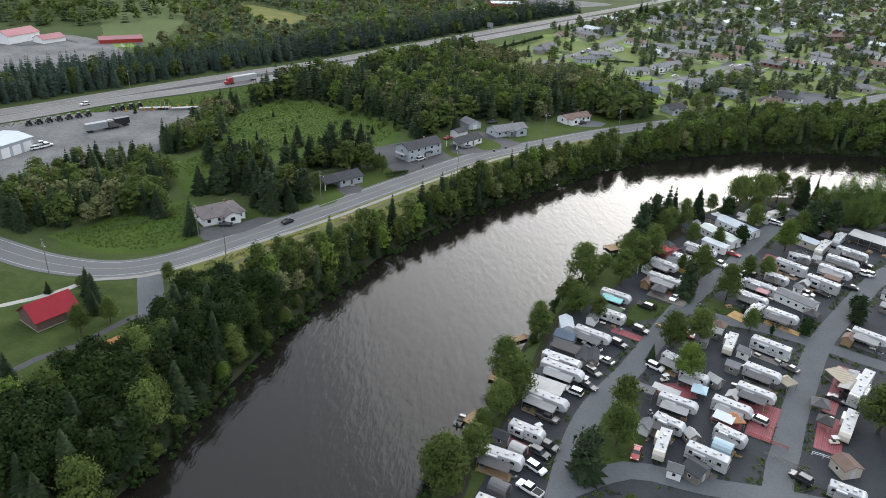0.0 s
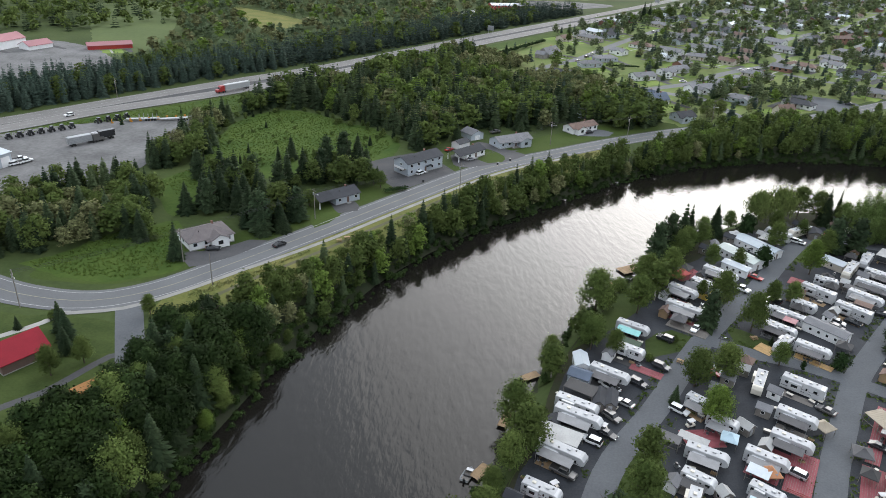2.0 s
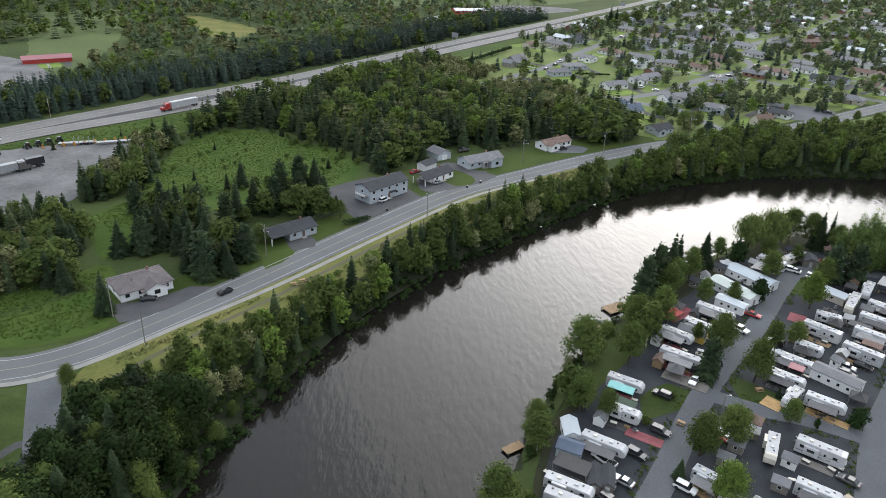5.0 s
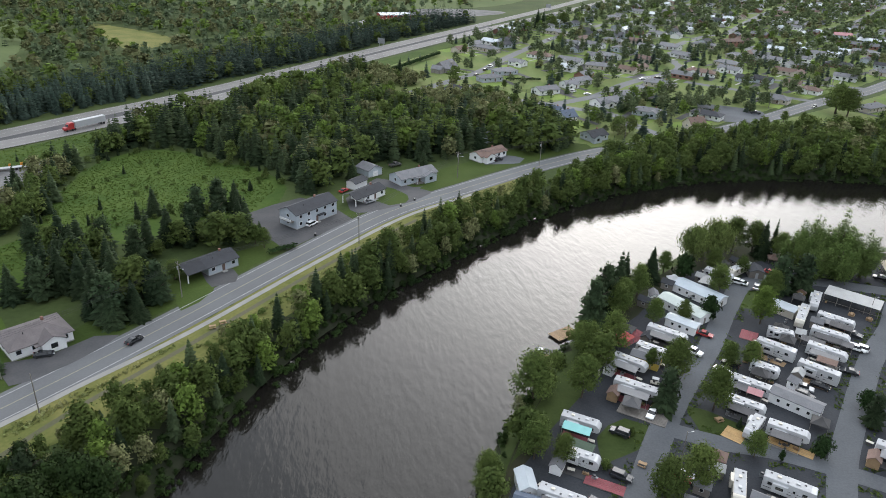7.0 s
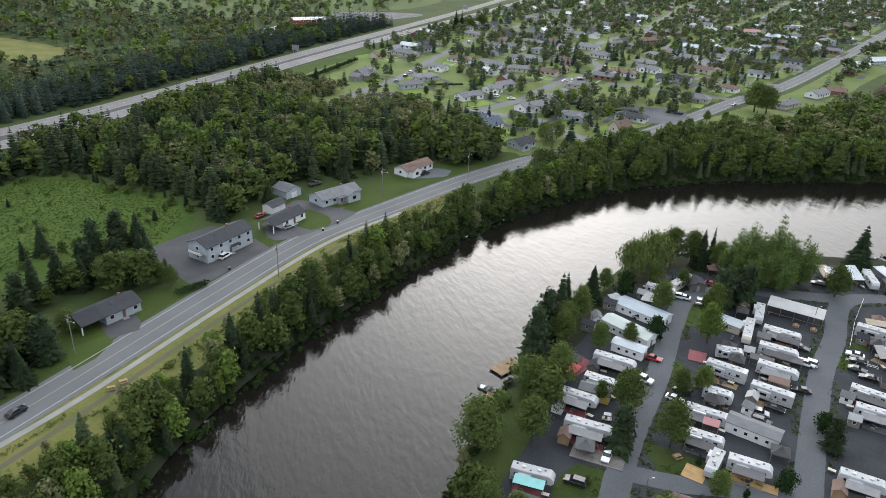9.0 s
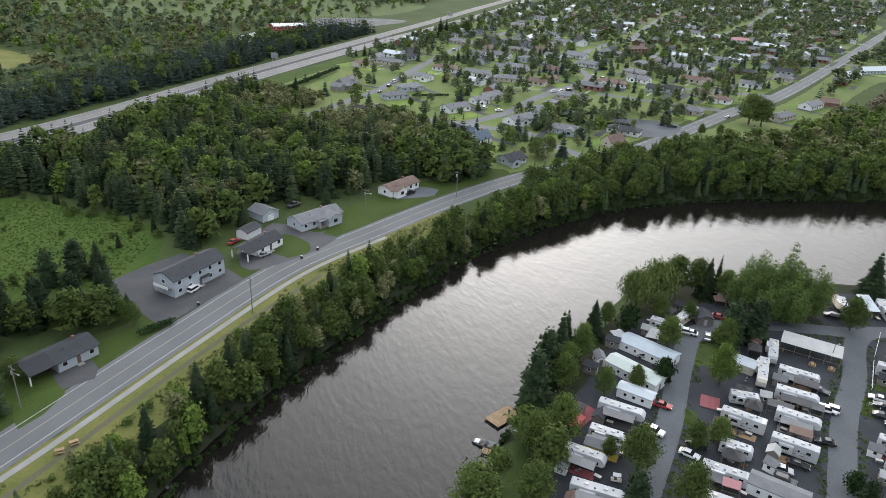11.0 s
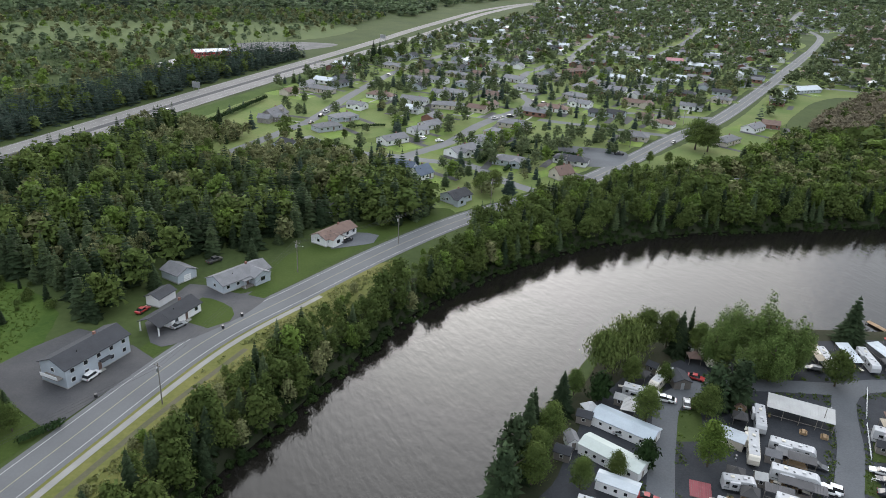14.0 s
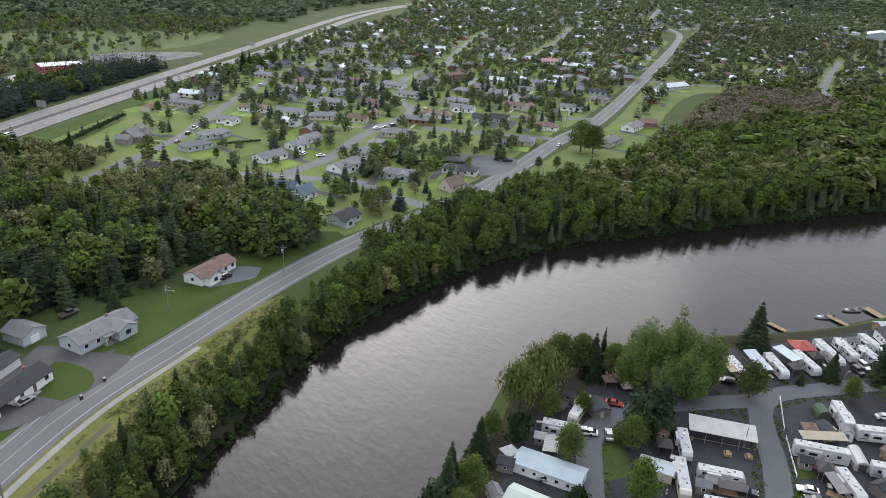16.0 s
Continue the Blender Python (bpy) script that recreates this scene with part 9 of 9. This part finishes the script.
# single large trees of the town
for a in [("broad", 238, 491, 19, 1.3), ("broad", 243, 486, 17, 1.25), ("broad", 191, 442, 6, 1.0), ("willow", 92, 425, 11, 1.0), ("willow", 99, 430, 10, 1.0), ("broad", 196, 466, 7, 1.0), ("broad", 206, 464, 7, 1.1), ("spruce", 244, 455, 12, 1.4),
          ("spruce", 92, 783, 19, 1.0), ("spruce", 98, 786, 18, 1.0), ("broad", 108, 790, 12, 1.2), ("broad", 122, 815, 13, 1.4), ("pale", 176, 692, 12, 1.1), ("broad", 40, 520, 6, 1.0), ("broad", 18, 632, 8, 1.0), ("spruce", -28, 560, 9, 1.0)]:
    tree(*a)


def hedge(x0, y0, x1, y1, H=1.8, W=1.6):
    rng = np.random.default_rng(int(abs(x0 * 7 + y0)))
    d = math.hypot(x1 - x0, y1 - y0)
    n = max(2, int(d / 0.9))
    lobes = [(x0 + (x1 - x0) * i / (n - 1), y0 + (y1 - y0) * i / (n - 1), H * 0.5, W * 0.6, H * 0.55) for i in range(n)]
    v = leaf_cloud(rng, lobes, n * 55, 0.5)
    v[:, 2] = np.maximum(v[:, 2], 0) + ground_z(x0, y0)
    tagged(part_mesh("hedge", leaf_mesh("hedge", v), M_HEDGE), "clipped dark green cedar hedge", "hedge")


for a in ((-38, 545, -2, 622, 3.2, 3.0), (-38, 540, -22, 512, 2.5, 2.5), (104, 470, 122, 497, 2.2, 2), (122, 497, 150, 508, 2.2, 2), (128, 492, 160, 480, 2.2, 2), (112, 455, 128, 478, 2.2, 2), (150, 476, 128, 490, 2, 1.8), (44, 545, 66, 548, 1.8, 1.6),
          (-54.0, 271.5, -47.5, 276.5, 1.8, 2.0)):
    hedge(*a)

# ---- garden plots and drives of the town ----
M_PLOT = material("garden_grass", (0.085, 0.135, 0.03), 0.95, scale=0.08, fine=0.8, bump=0.4, other=(0.13, 0.165, 0.045), island=0.45, spec=0.1)
plot_rng = random.Random(21)
PLOTS = {"garden_lawns": bmesh.new(), "driveways": bmesh.new(), "garden_paths": bmesh.new()}


def plots(x, y, heading):
    """A lawn in two or three pieces round a house and a paved drive at its end."""
    m = pose(x, y, WEST_Z, 0, 0, heading)

    def lay(key, x0, x1, y0, y1, z):
        bm = PLOTS[key]
        bm.faces.new([bm.verts.new(m @ Vector((a, b, z + plot_rng.uniform(0, 0.004)))) for a, b in ((x0, y0), (x1, y0), (x1, y1), (x0, y1))])

    e, f, w = plot_rng.uniform(9, 12), plot_rng.uniform(9, 13), plot_rng.choice([-1, 1])
    lay("garden_lawns", -e, e * 0.6, -5 - f, -4.6, 0.105)
    lay("garden_lawns", -e, e, 4.6, 5 + f * 0.8, 0.112)
    lay("driveways", w * 8.4 if w > 0 else w * 12.4, w * 12.4 if w > 0 else w * 8.4, -5 - f, 4, 0.125)
    if plot_rng.random() < 0.4:
        lay("garden_paths", -1.2, 0.2, -5 - f, -4.6, 0.131)


# ---- far houses ----
far_rng = random.Random(5)
FAR_KINDS = [(M_WALLWHITE, M_SHGREY, "gable", "white"), (M_WALLBEIGE, M_SHBROWN, "hip", "beige"), (M_WALLGREY, M_SHDARK, "hip", "grey"), (M_WALLWHITE, M_PALEMETAL, "gable", "white"), (M_BRICK, M_SHGREY, "gable", "brick")]
spots = []
for poly, sp, seed in ((TOWN, 24, 60), (TOWN_E, 27, 61), (FAR_T, 31, 62)):
    p = scatter(poly, sp, seed, 7.0, 0.8)
    spots += [(float(q[0]), float(q[1])) for q in p if q[1] > (560 if q[0] > 90 else 640)]
made, heap = {}, {}
for x, y in spots:
    if min(((x - a) ** 2 + (y - b) ** 2) for a, b, r in CX) < 17 ** 2:
        continue
    k = far_rng.randrange(len(FAR_KINDS))
    h = far_rng.choice([-40, 50]) + far_rng.uniform(-6, 6)
    wm, rm, rf, word = FAR_KINDS[k]
    m = pose(x, y, WEST_Z, 0, 0, h) @ Matrix.Diagonal((far_rng.uniform(0.85, 1.3), 1, 1, 1))
    if math.hypot(x, y - 130) > 400:
        heap.setdefault(k, []).append(m)
    elif k not in made:
        made[k] = house(x, y, h, 13.5, 8.6, rf, wm, rm, label="%s bungalow among garden trees in the far town" % word, windows=False, chimney=False)
        for xx in (-4.4, 0.2, 4.0):
            part("window", boxed(xx - 0.8, xx + 0.8, -4.36, -4.3, 1.2, 2.5), M_GLASS, made[k])
        part("door", boxed(-2.4, -1.5, -4.36, -4.3, 0.3, 2.4), M_SHBROWN, made[k])
        made[k]["group"] = "houses of the far town"
    else:
        copy_thing(made[k], m)
for ob in [o for o in bpy.data.objects if o.parent is None and o.get("category") == "house" and o.location.y > 440]:
    plots(ob.location.x, ob.location.y, math.degrees(ob.matrix_basis.to_euler().z))
for k, ms in heap.items():
    for m in ms:
        plots(m.translation.x, m.translation.y, math.degrees(m.to_euler().z))
for key, mt, words in (("garden_lawns", M_PLOT, "mown garden lawns of many green tones"), ("driveways", M_DRIVE, "short asphalt driveways beside the houses"), ("garden_paths", M_CONCRETE, "narrow concrete paths to front doors")):
    tagged(part(key, PLOTS[key], mt), words, "lawn" if "lawn" in key else "drive", kind="stuff")
for k, ms in heap.items():
    wm, rm, rf, word = FAR_KINDS[k]
    bw, br, bg = bmesh.new(), bmesh.new(), bmesh.new()
    for m in ms:
        for bm, pts, faces in (
                (bw, [(-6, -4, 0), (6, -4, 0), (6, 4, 0), (-6, 4, 0), (-6, -4, 3), (6, -4, 3), (6, 4, 3), (-6, 4, 3), (-6, 0, 4.8), (6, 0, 4.8)], [(0, 1, 5, 4), (2, 3, 7, 6), (1, 2, 6, 9, 5), (3, 0, 4, 8, 7)]),
                (br, [(-6.5, -4.5, 2.9), (6.5, -4.5, 2.9), (6.5, 0, 5), (-6.5, 0, 5), (6.5, 4.5, 2.9), (-6.5, 4.5, 2.9)], [(0, 1, 2, 3), (3, 2, 4, 5)]),
                (bg, [(u + a, -4.05, z) for u in (-4.4, -0.8, 2.8) for a, z in ((0, 1.2), (1.5, 1.2), (1.5, 2.4), (0, 2.4))], [(0, 1, 2, 3), (4, 5, 6, 7), (8, 9, 10, 11)])):
            vs = [bm.verts.new(m @ Vector(q)) for q in pts]
            for f in faces:
                bm.faces.new([vs[i] for i in f])
    ob = tagged(new("distant_houses"), "%s bungalows crowded in the distance" % word, "houses", kind="stuff")
    part("walls", bw, wm, ob)
    part("roofs", br, rm, ob)
    part("windows", bg, M_GLASS, ob)
